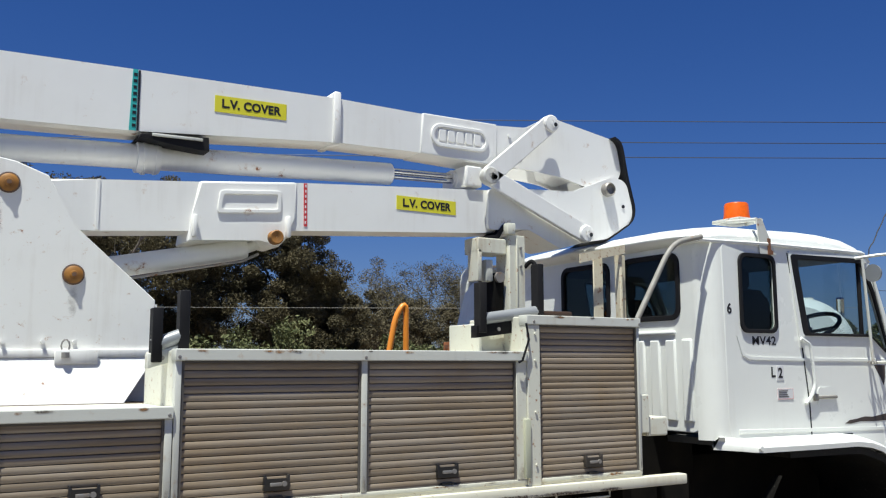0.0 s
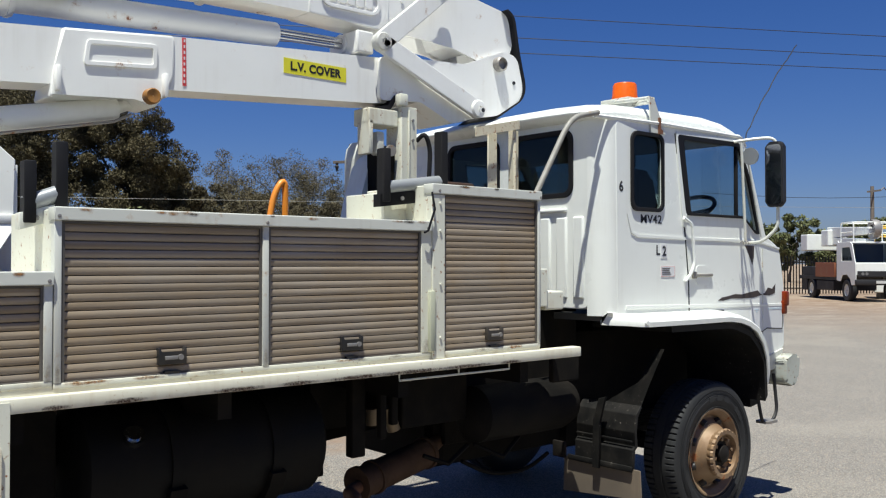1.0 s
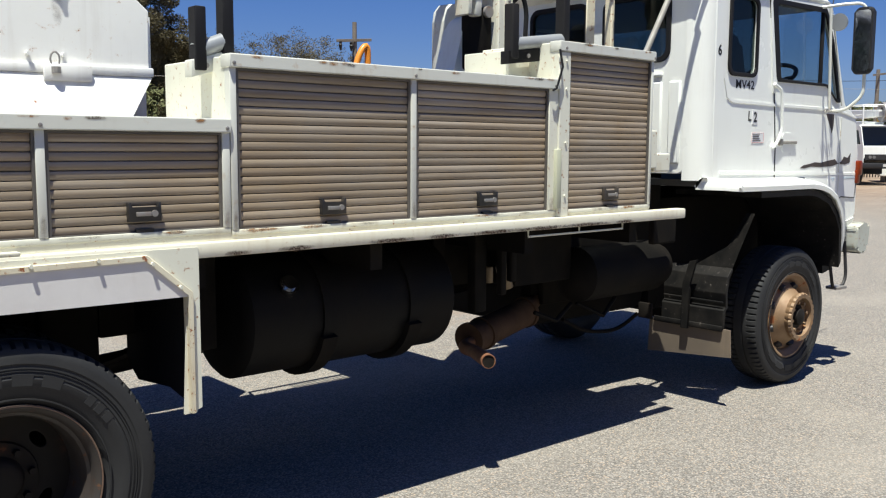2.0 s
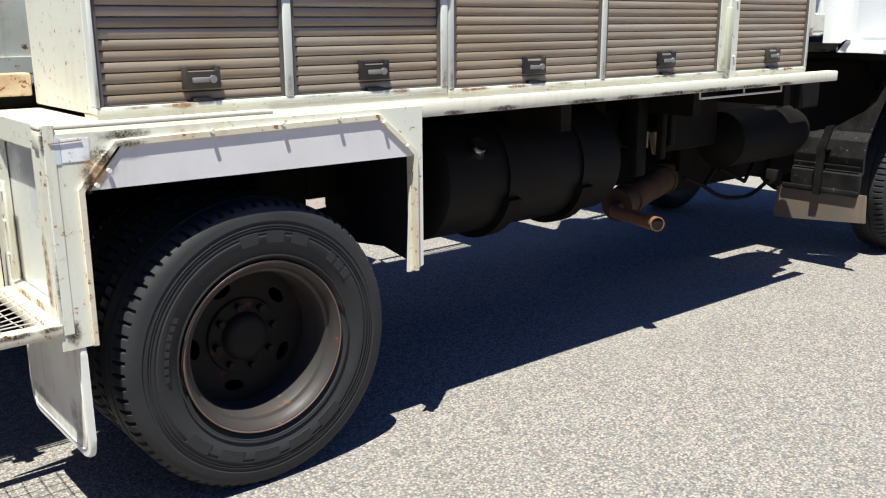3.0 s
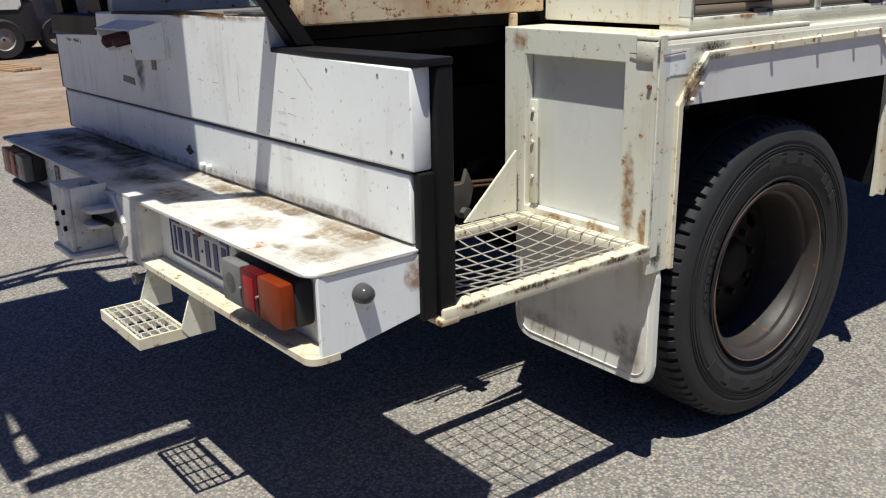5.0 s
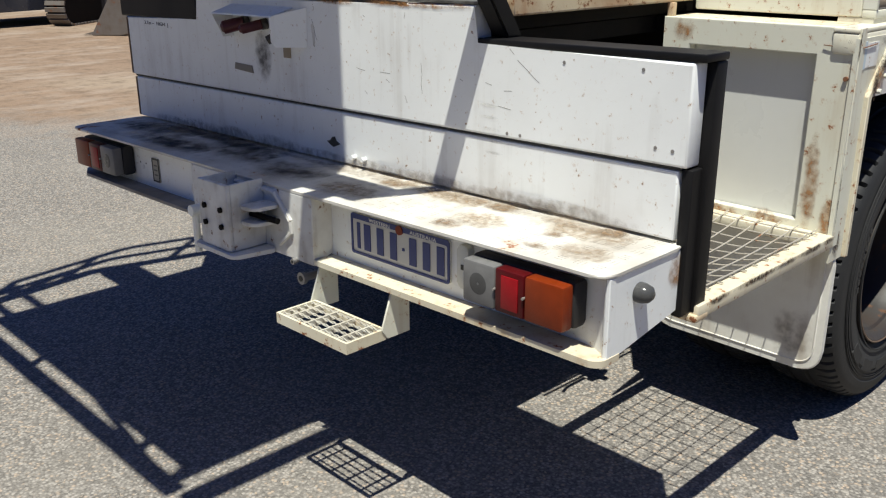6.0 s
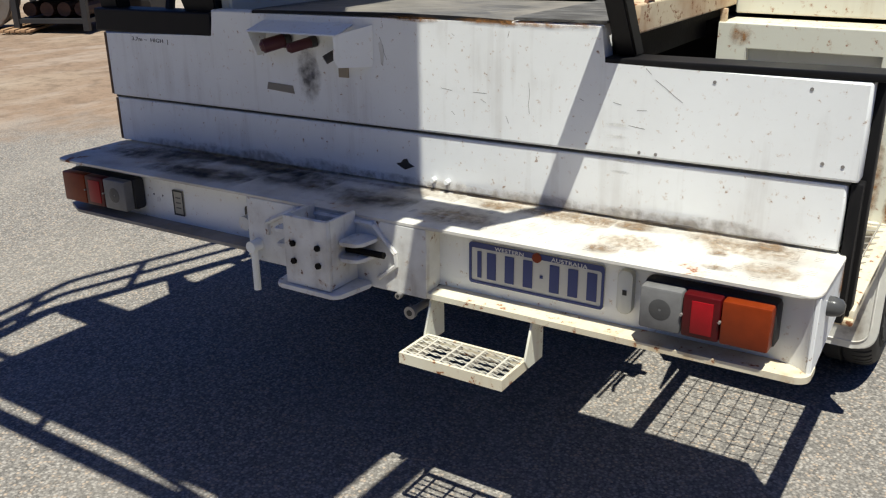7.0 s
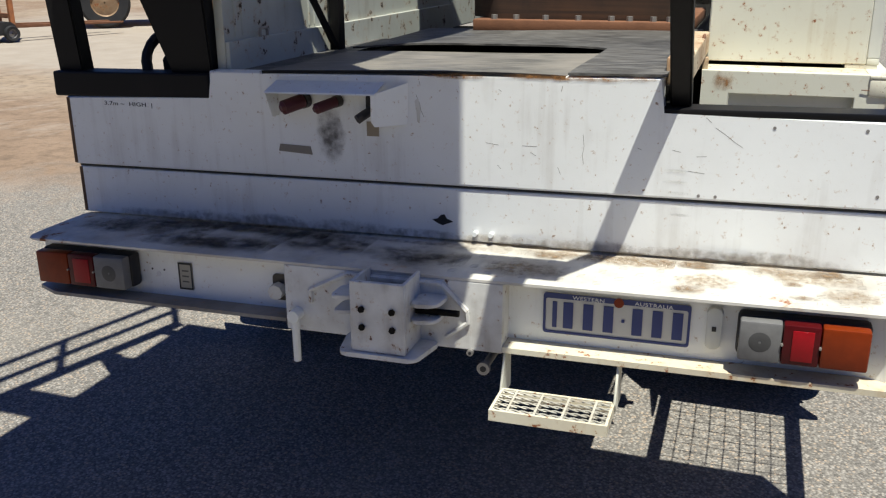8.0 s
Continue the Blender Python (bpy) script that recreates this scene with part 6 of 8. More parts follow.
prism(bm, [(2.39, 3.075), (2.405, 3.333), (2.95, 3.335), (2.95, 3.055)], "y", B0 - 0.010, B1 + 0.01, 0.008)
part("boom_end", bm, boom_paint, upper_boom)
# maker's cartouche, left without its letters
bm = plate(rounded(2.465, 2.875, 3.135, 3.275, 0.065), [rounded(2.480, 2.860, 3.150, 3.260, 0.053)], "y", B0 - 0.022, B0 - 0.008, 0.004)
part("cartouche", bm, boom_paint, upper_boom, "raised moulded cartouche")
for i in range(5):
    x = 2.515 + i * 0.064
    part("raised_bar", prism(BM(), rounded(x, x + 0.052, 3.168, 3.242, 0.012, 3), "y", B0 - 0.020, B0 - 0.008, 0.003, 1), boom_paint, upper_boom)
head = round_poly([(2.90, 3.325), (3.18, 3.345), (3.34, 3.43), (3.42, 3.442), (3.93, 3.36), (3.985, 3.30), (4.0, 3.12), (3.93, 3.03), (3.72, 2.985), (3.48, 3.04), (3.20, 3.062), (2.92, 3.06)], 0.03)
for y0, y1 in ((5.078, 5.10), (5.345, 5.37)):
    bm = BM()
    prism(bm, head, "y", y0, y1, 0.004, 1)
    part("head_plate", bm, boom_paint, upper_boom, "white boom head plate")
bm = BM()
prism(bm, [(3.46, 3.06), (3.60, 3.03), (3.66, 3.34), (3.50, 3.43), (3.30, 3.40)], "y", 5.10, 5.345)
part("head_web", bm, boom_paint, upper_boom)
# dog-bone links
for p, q in (((3.322, 3.372), (2.842, 2.966)), ((2.842, 2.966), (3.600, 2.652))):
    for y in (4.985, 5.43):
        bm = BM()
        d = Vector((q[0] - p[0], q[1] - p[1])).normalized()
        n = Vector((-d.y, d.x)) * 0.060
        prism(bm, [(p[0] + n.x, p[1] + n.y), (q[0] + n.x, q[1] + n.y), (q[0] - n.x, q[1] - n.y), (p[0] - n.x, p[1] - n.y)], "y", y, y + 0.035, 0.006)
        link = part("link_bar", bm, boom_paint, truck, "white knuckle link bar")
        for c in (p, q):
            bm = BM()
            lathe(bm, [(0.058, y + 0.04), (0.058, y - 0.008), (0.050, y - 0.016), (0.020, y - 0.018)], (c[0], 0, c[1]), "y", 24)
            cyl(bm, (c[0] + 0.012, y - 0.0185, c[1] - 0.008), (c[0] + 0.012, y - 0.0225, c[1] - 0.008), 0.020, 14)
            part("link_boss", bm, boom_paint, link)
            bm = BM()
            cyl(bm, (c[0] + 0.022, y - 0.021, c[1] - 0.008), (c[0] + 0.022, y - 0.025, c[1] - 0.008), 0.014, 12)
            part("pin_hole", bm, black_ink, link)
bm = BM()
lathe(bm, [(0.048, 5.05), (0.048, 5.005), (0.040, 4.995), (0.036, 5.02), (0.002, 5.025)], (3.835, 0, 2.985), "y", 22)
part("knuckle_pin", bm, grey_steel, lower_boom, "bare steel knuckle pin")
for x, z in ((3.98, 2.88), (3.99, 3.28), (3.05, 3.27), (3.13, 3.15), (3.02, 2.93), (3.42, 2.76)):
    bm = BM()
    cyl(bm, (x, 5.046 if z < 3 else 5.079, z), (x, 5.038 if z < 3 else 5.07, z), 0.012, 10)
    part("bolt", bm, boom_paint if x < 3.9 else black_ink, lower_boom)
# rubber edge strip round the knuckle
bm = BM()
edge = bend([(3.92, 5.22, 3.375), (3.985, 5.22, 3.34), (4.03, 5.22, 3.10), (4.095, 5.22, 2.86), (4.06, 5.22, 2.77), (3.82, 5.22, 2.62)], 0.06)
q = [(p.x, p.z) for p in edge]
prism(bm, q + [(a - 0.022, b - 0.010) for a, b in q[::-1]], "y", 5.035, 5.42)
part("rubber_strip", bm, black_rubber, lower_boom, "black rubber edge strip")
# boom ram
bm = BM()
tube(bm, [(-1.2, 5.22, 2.83), (0.80, 5.22, 2.897), (2.255, 5.22, 2.955)], 0.067, 24)
bram = part("boom_ram", bm, boom_paint, truck, "white hydraulic boom ram")
bm = BM()
tube(bm, [(0.755, 5.22, 2.896), (0.875, 5.22, 2.900)], 0.088, 24)
tube(bm, [(0.785, 5.22, 2.896), (0.80, 5.22, 2.897)], 0.096, 24)
tube(bm, [(0.845, 5.22, 2.899), (0.86, 5.22, 2.9)], 0.094, 24)
box(bm, 0.79, 0.85, 5.13, 5.17, 2.96, 3.02, 0.008)
part("ram_collar", bm, boom_paint, bram)
bm = BM()
for dz in (0.016, -0.016):
    tube(bm, [(2.25, 5.2, 2.955 + dz), (2.72, 5.2, 2.968 + dz)], 0.018, 12)
part("ram_rod", bm, chrome, bram, "bright steel rod")
bm = BM()
box(bm, 2.71, 2.83, 5.06, 5.36, 2.90, 3.035, 0.012)
cyl(bm, (2.69, 5.22, 2.968), (2.715, 5.22, 2.968), 0.06, 18)
part("ram_block", bm, boom_paint, bram)
bm = BM()
prism(bm, [(0.745, 2.985), (1.095, 3.002), (1.10, 2.925), (1.04, 2.928), (0.90, 2.943), (0.74, 2.965)], "y", 5.05, 5.40, 0.004)
part("rubber_pad", bm, black_rubber, upper_boom, "black rubber pad")
bm = BM()
box(bm, 0.80, 1.06, 5.038, 5.05, 2.975, 2.990, 0.002)
part("pad_strip", bm, alu_grey, upper_boom)
# stickers and tapes
def sticker(parent, x, z, w, h, y, slope):
    bm = BM()
    d = math.tan(radians(slope))
    prism(bm, [(x - w / 2, z - h / 2 - d * w / 2), (x + w / 2, z - h / 2 + d * w / 2), (x + w / 2, z + h / 2 + d * w / 2), (x - w / 2, z + h / 2 - d * w / 2)], "y", y - 0.003, y)
    return part("warning_sticker", bm, yellow_sticker, parent, "yellow sticker with black lettering")


sticker(lower_boom, 2.437, 2.752, 0.412, 0.086, B0, -0.3)
wording("L.V. COVER", 0.066, black_ink, lower_boom, (2.437, B0 - 0.0038, 2.752), 90, 0.3, 0, "black lettering", 0.97, 0.0028)
sticker(upper_boom, 1.33, 3.206, 0.405, 0.092, B0, 0.3)
wording("L.V. COVER", 0.066, black_ink, upper_boom, (1.33, B0 - 0.0038, 3.206), 90, -0.3, 0, "black lettering", 0.97, 0.0028)
bm = BM()
prism(bm, [(1.648, 2.56), (1.668, 2.56), (1.664, 2.808), (1.644, 2.808)], "y", B0 - 0.003, B0 + 0.001)
tape = part("red_tape", bm, red_tape, lower_boom, "red printed warning tape")
strip_bars(tape, "dash", [(1.652, 1.660, 2.575 + k * 0.03, 2.590 + k * 0.03) for k in range(8)], "y", B0 - 0.0045, 0.0015, white_sticker)
bm = BM()
prism(bm, [(0.690, 3.0), (0.725, 3.0), (0.725, 3.329), (0.700, 3.329)], "y", B0 - 0.003, B0 + 0.001)
tape = part("teal_tape", bm, teal_tape, upper_boom, "teal and black measuring tape")
strip_bars(tape, "dash", [(0.704, 0.722, 3.02 + k * 0.034, 3.036 + k * 0.034) for k in range(9)] + [(0.728, 0.738, 3.0, 3.325)], "y", B0 - 0.0045, 0.0015, black_ink)

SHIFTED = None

# ---- work basket over the tail ----
bm = BM()
box(bm, -2.55, -1.93, 4.71, 6.24, 2.19, 2.25, 0.01)
basket = part("work_basket", bm, canvas_white, truck, "white work basket over the tail")
for x0, x1, y0, y1, z0, z1 in ((-1.93, -1.90, 4.725, 5.95, 2.2, 3.2), (-1.93, -1.90, 5.95, 6.42, 2.2, 2.42), (-2.62, -1.93, 4.69, 4.715, 2.2, 3.2), (-2.62, -1.95, 4.56, 4.635, 2.17, 2.23), (-1.89, -1.12, 5.5, 6.20, 2.19, 2.23)):
    part("basket_wall", box(BM(), x0, x1, y0, y1, z0, z1, 0.006), canvas_white, basket)
for z in (2.2, 2.72, 3.2):
    bm = BM()
    tube(bm, bend([(-2.62, 4.66, z), (-2.62, 6.40, z), (-2.03, 6.49, z), (-1.12, 6.24, z)], 0.05), 0.022 if z > 2.5 else 0.034, 8)
    part("basket_rail", bm, canvas_white, basket)
for x, y, z in ((-2.62, 4.9, 2.2), (-2.62, 5.7, 2.2), (-2.62, 6.38, 2.2), (-2.2, 6.46, 2.2), (-1.70, 6.40, 2.2), (-1.14, 6.245, 2.2)):
    part("basket_post", tube(BM(), [(x, y, z), (x, y, 3.2)], 0.018, 8), canvas_white, basket)
for a, b in (((-2.60, 6.40, 2.2), (-2.2, 6.46, 2.72)), ((-2.2, 6.46, 2.2), (-2.6, 6.40, 2.72)), ((-2.62, 4.7, 2.2), (-2.62, 5.7, 2.75))):
    part("basket_brace", tube(BM(), [a, b], 0.016, 6), canvas_white, basket)
for x in (-1.55, -1.25):
    part("floor_bar", box(BM(), x, x + 0.05, 6.2, 6.36 + (x + 1.55) * -0.25, 2.19, 2.23), canvas_white, basket)
bm = BM()
box(bm, -1.905, -1.7, 5.10, 5.36, 2.5, 3.28, 0.02)
part("basket_mount", bm, boom_paint, basket)

# ---- boom rest and rollers ----
rest = part("boom_rest", box(BM(), 3.005, 3.125, 5.05, 5.08, 1.2, 2.60, 0.004), cream_paint, truck, "cream steel boom rest")
part("rest_web", box(BM(), 3.005, 3.02, 5.08, 5.20, 1.2, 2.595), cream_paint, rest)
part("rest_flange", box(BM(), 3.055, 3.063, 5.04, 5.05, 2.0, 2.58, 0.002), cream_paint, rest)
part("rest_leg", box(BM(), 2.785, 2.815, 5.08, 5.20, 2.30, 2.50, 0.004), cream_paint, rest)
part("rest_beam", box(BM(), 2.785, 3.003, 5.08, 5.24, 2.475, 2.575, 0.008), cream_paint, rest)
for z in (2.52, 2.40):
    part("bolt", cyl(BM(), (3.09, 5.05, z), (3.09, 5.04, z), 0.009, 6), grey_steel, rest)
part("rest_lug", box(BM(), 2.985, 3.045, 5.035, 5.09, 2.602, 2.675, 0.006), cream_paint, rest)
bm = BM()
prism(bm, [(2.80, 2.578), (2.93, 2.60), (2.985, 2.67), (3.05, 2.685), (3.05, 2.668), (3.003, 2.655), (2.95, 2.578)], "y", 5.085, 5.24)
part("rest_pad", bm, black_rubber, rest)
part("control_valve", box(BM(), 2.86, 2.915, 5.10, 5.17, 2.30, 2.44, 0.012), alu_grey, rest, "grey control valve")
part("valve_block", box(BM(), 2.92, 3.0, 5.10, 5.3, 2.0, 2.36, 0.02), chassis_black, rest)
part("valve_dial", cyl(BM(), (2.955, 5.10, 2.33), (2.955, 5.08, 2.33), 0.035, 14), grey_steel, rest)
part("hose", tube(BM(), bend([(3.17, 5.0, 2.0), (3.19, 5.0, 2.35), (3.15, 5.0, 2.45), (3.13, 5.06, 2.40)], 0.05), 0.014, 8), black_rubber, rest)
bm = BM()
rg = lathe(bm, [(0.15, 1.2), (0.15, 2.33), (0.14, 2.40), (0.11, 2.44), (0.01, 2.45)], (3.165, 5.62, 0), "z", 32)
part("oil_tank", bm, alu_grey, truck, "grey domed oil tank")
bm = BM()
prism(bm, round_poly([(2.835, 1.60), (2.835, 1.93), (2.90, 2.16), (2.95, 2.32), (3.10, 2.36), (3.12, 2.20), (3.12, 1.60)], 0.07), "y", 5.28, 5.46, 0.02)
part("tank_hood", bm, white_paint, truck, "white arched fibreglass hood")


def roller_rack(x0, x1, y, z0, z1, h0, h1, name):
    """A ladder rest: a roller between two upright rubber pads on a bracket."""
    bm = BM()
    d = z1 - z0
    prism(bm, [(x0 - 0.02, z0 - 0.075), (x1 + 0.02, z1 - 0.075), (x1 + 0.02, z1 - 0.015), (x0 - 0.02, z0 - 0.015)], "y", y - 0.035, y + 0.02, 0.003)
    rk = part("ladder_rest", bm, black_paint if name else alu_grey, truck, "ladder roller between black rubber pads")
    bm = BM()
    cyl(bm, (x0, y - 0.02, z0 + 0.015), (x1, y - 0.02, z1 + 0.015), 0.030, 18)
    part("roller", bm, roller_grey, rk, "grey roller")
    for x, z, h in ((x0 + 0.012, z0, h0), (x1 + 0.004, z1, h1)):
        bm = BM()
        box(bm, x - 0.021, x + 0.021, y - 0.05, y + 0.01, z - 0.05, z + h, 0.006)
        part("rubber_pad", bm, black_rubber, rk)
    for f in (0.3, 0.7):
        part("bolt", cyl(BM(), (x0 + (x1 - x0) * f, y - 0.042, z0 + d * f - 0.045), (x0 + (x1 - x0) * f, y - 0.034, z0 + d * f - 0.045), 0.010, 8), grey_steel, rk)


roller_rack(2.165, 2.525, 4.15, 1.985, 2.035, 0.20, 0.26, True)
roller_rack(0.60, 0.715, 4.15, 1.84, 1.885, 0.17, 0.20, False)
bm = BM()
box(bm, 2.22, 2.36, 4.185, 4.5, 1.84, 1.985, 0.005)
part("rest_box", bm, cream_paint, truck)
bm = BM()
box(bm, 2.50, 2.80, 4.18, 4.42, 2.02, 2.06, 0.01)
part("toolbox", bm, primer_brown, truck, "rusty brown tray on the tall locker")
# light frame on the tall locker
for x, w, top in ((3.395, 0.075, 2.44), (3.575, 0.022, 2.50), (3.597, 0.06, 2.47)):
    bm = BM()
    box(bm, x, x + w, 4.66 + (0.04 if w > 0.05 else 0), 4.71, 1.2, top, 0.004)
    part("frame_post", bm, rusty_cream, truck, "cream angle-iron post with rust")
bm = BM()
prism(bm, [(3.245, 2.395), (3.61, 2.475), (3.61, 2.53), (3.245, 2.45)], "y", 4.645, 4.655)
part("frame_bar", bm, rusty_cream, truck)
bm = BM()
tube(bm, bend([(2.74, 6.2, 1.84), (2.80, 6.2, 2.14), (2.885, 6.2, 2.245), (2.885, 6.2, 1.84)], 0.09), 0.022, 12)
part("grab_hoop", bm, orange_paint, truck, "orange bent-pipe grab hoop")

# ---- cab ----
CX0, CX1, CY0, CY1 = 3.80, 5.86, 4.13, 6.21
cab_side = [(3.915, 1.345), (3.905, 2.48), (5.30, 2.51), (5.395, 2.35), (5.615, 1.80), (5.70, 1.77), (5.80, 1.72), (5.865, 1.45), (5.865, 1.00), (5.50, 0.90), (5.43, 0.93), (5.36, 1.06), (5.24, 1.17), (5.04, 1.235), (4.90, 1.245), (4.14, 1.255), (4.10, 1.275), (3.94, 1.285)]
quarter_win = rounded(4.045, 4.365, 1.945, 2.420, 0.055)
door_win = round_poly([(4.625, 1.935), (4.535, 2.435), (5.245, 2.445), (5.365, 2.24), (5.515, 1.835), (5.47, 1.83), (5.32, 1.935)], 0.03)
cab = None
for y0, y1 in ((CY0, CY0 + 0.03), (CY1 - 0.03, CY1)):
    bm = plate(round_poly(cab_side, 0.04), [quarter_win, door_win], "y", y0, y1, 0.008)
    ob = part("cab_side", bm, white_paint, cab or truck, "white steel cab side with window openings")
    cab = cab or ob
rear_wins = [rounded(4.385, 4.875, 2.035, 2.425, 0.06), rounded(5.025, 5.515, 2.035, 2.425, 0.06)]
bm = plate(rounded(CY0 + 0.12, CY1 - 0.12, 1.345, 2.49, 0.05), rear_wins, "x", CX0 - 0.01, CX0 + 0.02, 0.006)
part("cab_back", bm, white_paint, cab, "white cab rear wall with two windows")
for y0, sgn in ((CY0, 1), (CY1, -1)):                      # broad rounded rear corners
    bm = BM()
    arc = [(CX0 + 0.118 - 0.13 * math.sin(t), y0 + sgn * (0.132 - 0.13 * math.cos(t))) for t in [k * math.pi / 16 for k in range(9)]]
    ring = arc + [(CX0 + 0.02, arc[-1][1]), (CX0 + 0.118, y0 + sgn * 0.03)]
    prism(bm, ring if sgn > 0 else ring[::-1], "z", 1.30, 2.485)
    part("corner_pillar", bm, white_paint, cab)
for y in (4.285, 4.42, 4.555, 4.69, 4.86, 5.03, 5.20, 5.37, 5.54):
    part("pressed_rib", box(BM(), CX0 - 0.022, CX0, y, y + 0.085, 1.40, 1.90, 0.011, 3), white_paint, cab)
bm = BM()
box(bm, CX0 - 0.03, CX0, 4.42, 5.7, 1.93, 1.955, 0.01)
part("sill_ledge", bm, white_paint, cab)
for w in rear_wins:
    ys, zs = [p[0] for p in w], [p[1] for p in w]
    bm = plate(rounded(min(ys) - 0.012, max(ys) + 0.012, min(zs) - 0.012, max(zs) + 0.012, 0.07), [rounded(min(ys) + 0.012, max(ys) - 0.012, min(zs) + 0.012, max(zs) - 0.012, 0.05)], "x", CX0 - 0.022, CX0 - 0.004, 0.004)
    part("window_seal", bm, black_rubber, cab)
    bm = BM()
    prism(bm, rounded(min(ys), max(ys), min(zs), max(zs), 0.06), "x", CX0 - 0.006, CX0 + 0.0)
    g = part("rear_window", bm, tinted_glass, cab, "dark tinted rear window", smooth=0)
    g.visible_shadow = False
for y, s in ((CY0, -1), (CY1, 1)):
    for w, o in ((quarter_win, 0.014), (door_win, 0.012)):
        cx, cz = sum(p[0] for p in w) / len(w), sum(p[1] for p in w) / len(w)
        shrink = [(cx + (a - cx) * 0.93, cz + (b - cz) * 0.95) for a, b in w]
        grow = [(cx + (a - cx) * 1.03, cz + (b - cz) * 1.025) for a, b in w]
        bm = plate(grow, [shrink], "y", y + s * 0.006 - 0.008, y + s * 0.006 + 0.008, 0.003)
        part("window_seal", bm, black_rubber, cab)
        bm = BM()
        prism(bm, [(cx + (a - cx) * 0.98, cz + (b - cz) * 0.98) for a, b in w], "y", y - s * 0.012 - 0.002, y - s * 0.012 + 0.002)
        g = part("side_window", bm, tinted_glass if w is quarter_win else window_glass, cab, "dark tinted quarter window" if w is quarter_win else "clear side window", smooth=0)
        g.visible_shadow = False
bm = BM()
box(bm, 5.225, 5.245, CY0 - 0.004, CY0 + 0.02, 1.94, 2.44, 0.004)
part("vent_bar", bm, black_rubber, cab)
# roof
bm = BM()
roof = round_poly([(3.76, 2.478), (3.70, 2.53), (3.86, 2.600), (4.10, 2.632), (4.9, 2.655), (5.15, 2.628), (5.33, 2.565), (5.38, 2.50), (5.28, 2.478)], 0.03)
v0 = []
for y, f, dz in ((4.16, 0.0, 0), (4.20, 0.55, 0.0), (4.34, 0.86, 0), (4.60, 1.0, 0), (5.74, 1.0, 0), (6.0, 0.86, 0), (6.14, 0.55, 0), (6.18, 0.0, 0)):
    v0.append([bm.verts.new((4.55 + (x - 4.55) * (0.975 + 0.025 * f), y, 2.478 + (z - 2.478) * (0.35 + 0.65 * f))) for x, z in roof])
for a, b in zip(v0, v0[1:]):
    for i in range(len(a)):
        bm.faces.new((a[i], a[(i + 1) % len(a)], b[(i + 1) % len(b)], b[i]))
bm.faces.new(v0[0]), bm.faces.new(v0[-1][::-1])
part("cab_roof", bm, white_paint, cab, "rounded white cab roof", smooth=50)
bm = BM()
tube(bm, bend([(3.72, 4.145, 2.485), (4.36, 4.118, 2.495), (5.29, 4.125, 2.497), (5.36, 4.14, 2.44)], 0.05), 0.012, 6)
part("rain_gutter", bm, white_paint, cab)
# front
bm = BM()
prism(bm, round_poly([(5.62, 1.80), (5.72, 1.775), (5.81, 1.72), (5.868, 1.45), (5.868, 1.0), (5.80, 0.98), (5.80, 1.42), (5.74, 1.68), (5.60, 1.76)], 0.02), "y", CY0 + 0.031, CY1 - 0.031)
part("cab_front", bm, white_paint, cab, "white cab front panel")
bm = BM()
prism(bm, [(5.31, 2.505), (5.33, 2.505), (5.635, 1.80), (5.615, 1.80)], "y", CY0 + 0.06, CY1 - 0.06)
g = part("windscreen", bm, window_glass, cab, "clear windscreen", smooth=0)
g.visible_shadow = False
for y in (CY0 + 0.02, CY1 - 0.05):
    bm = BM()
    tube(bm, [(5.315, y + 0.015, 2.50), (5.62, y + 0.015, 1.79)], 0.028, 8)
    part("screen_pillar", bm, white_paint, cab)
# inside
bm = BM()
box(bm, 3.93, 5.80, CY0 + 0.04, CY1 - 0.04, 1.26, 1.30)
box(bm, 5.40, 5.60, CY0 + 0.04, CY1 - 0.04, 1.45, 1.80, 0.05)
part("cab_floor", bm, vinyl_grey, cab, "dark cab floor and dashboard")
bm = BM()
box(bm, 3.93, 5.28, CY0 + 0.06, CY1 - 0.06, 2.45, 2.476)
part("cab_lining", bm, vinyl_grey, cab)
for y in (4.36, 5.45):
    bm = BM()
    prism(bm, round_poly([(4.50, 1.62), (5.0, 1.66), (5.0, 1.76), (4.70, 1.75), (4.57, 2.22), (4.42, 2.24), (4.44, 1.70)], 0.05), "y", y, y + 0.42, 0.03)
    seat = part("seat", bm, seat_cloth, cab, "dark cloth seat")
    bm = BM()
    prism(bm, round_poly([(4.41, 2.24), (4.52, 2.24), (4.51, 2.38), (4.42, 2.38)], 0.03), "y", y + 0.09, y + 0.33, 0.02)
    part("headrest", bm, seat_cloth, cab)
bm = BM()
c = Vector((5.24, 4.56, 2.0))
ax = Vector((-0.5, 0, 0.866))
u, w = Vector((0.866, 0, 0.5)), Vector((0, 1, 0))
tube(bm, [c + (u * math.cos(t) + w * math.sin(t)) * 0.22 for t in [k * math.pi / 18 for k in range(37)]], 0.016, 8)
for t in (0.6, 2.5, 4.7):
    tube(bm, [c - ax * 0.03, c + (u * math.cos(t) + w * math.sin(t)) * 0.21], 0.012, 6)
tube(bm, [c, c - ax * 0.4], 0.025, 8)
part("steering_wheel", bm, dark_plastic, cab, "dark steering wheel")
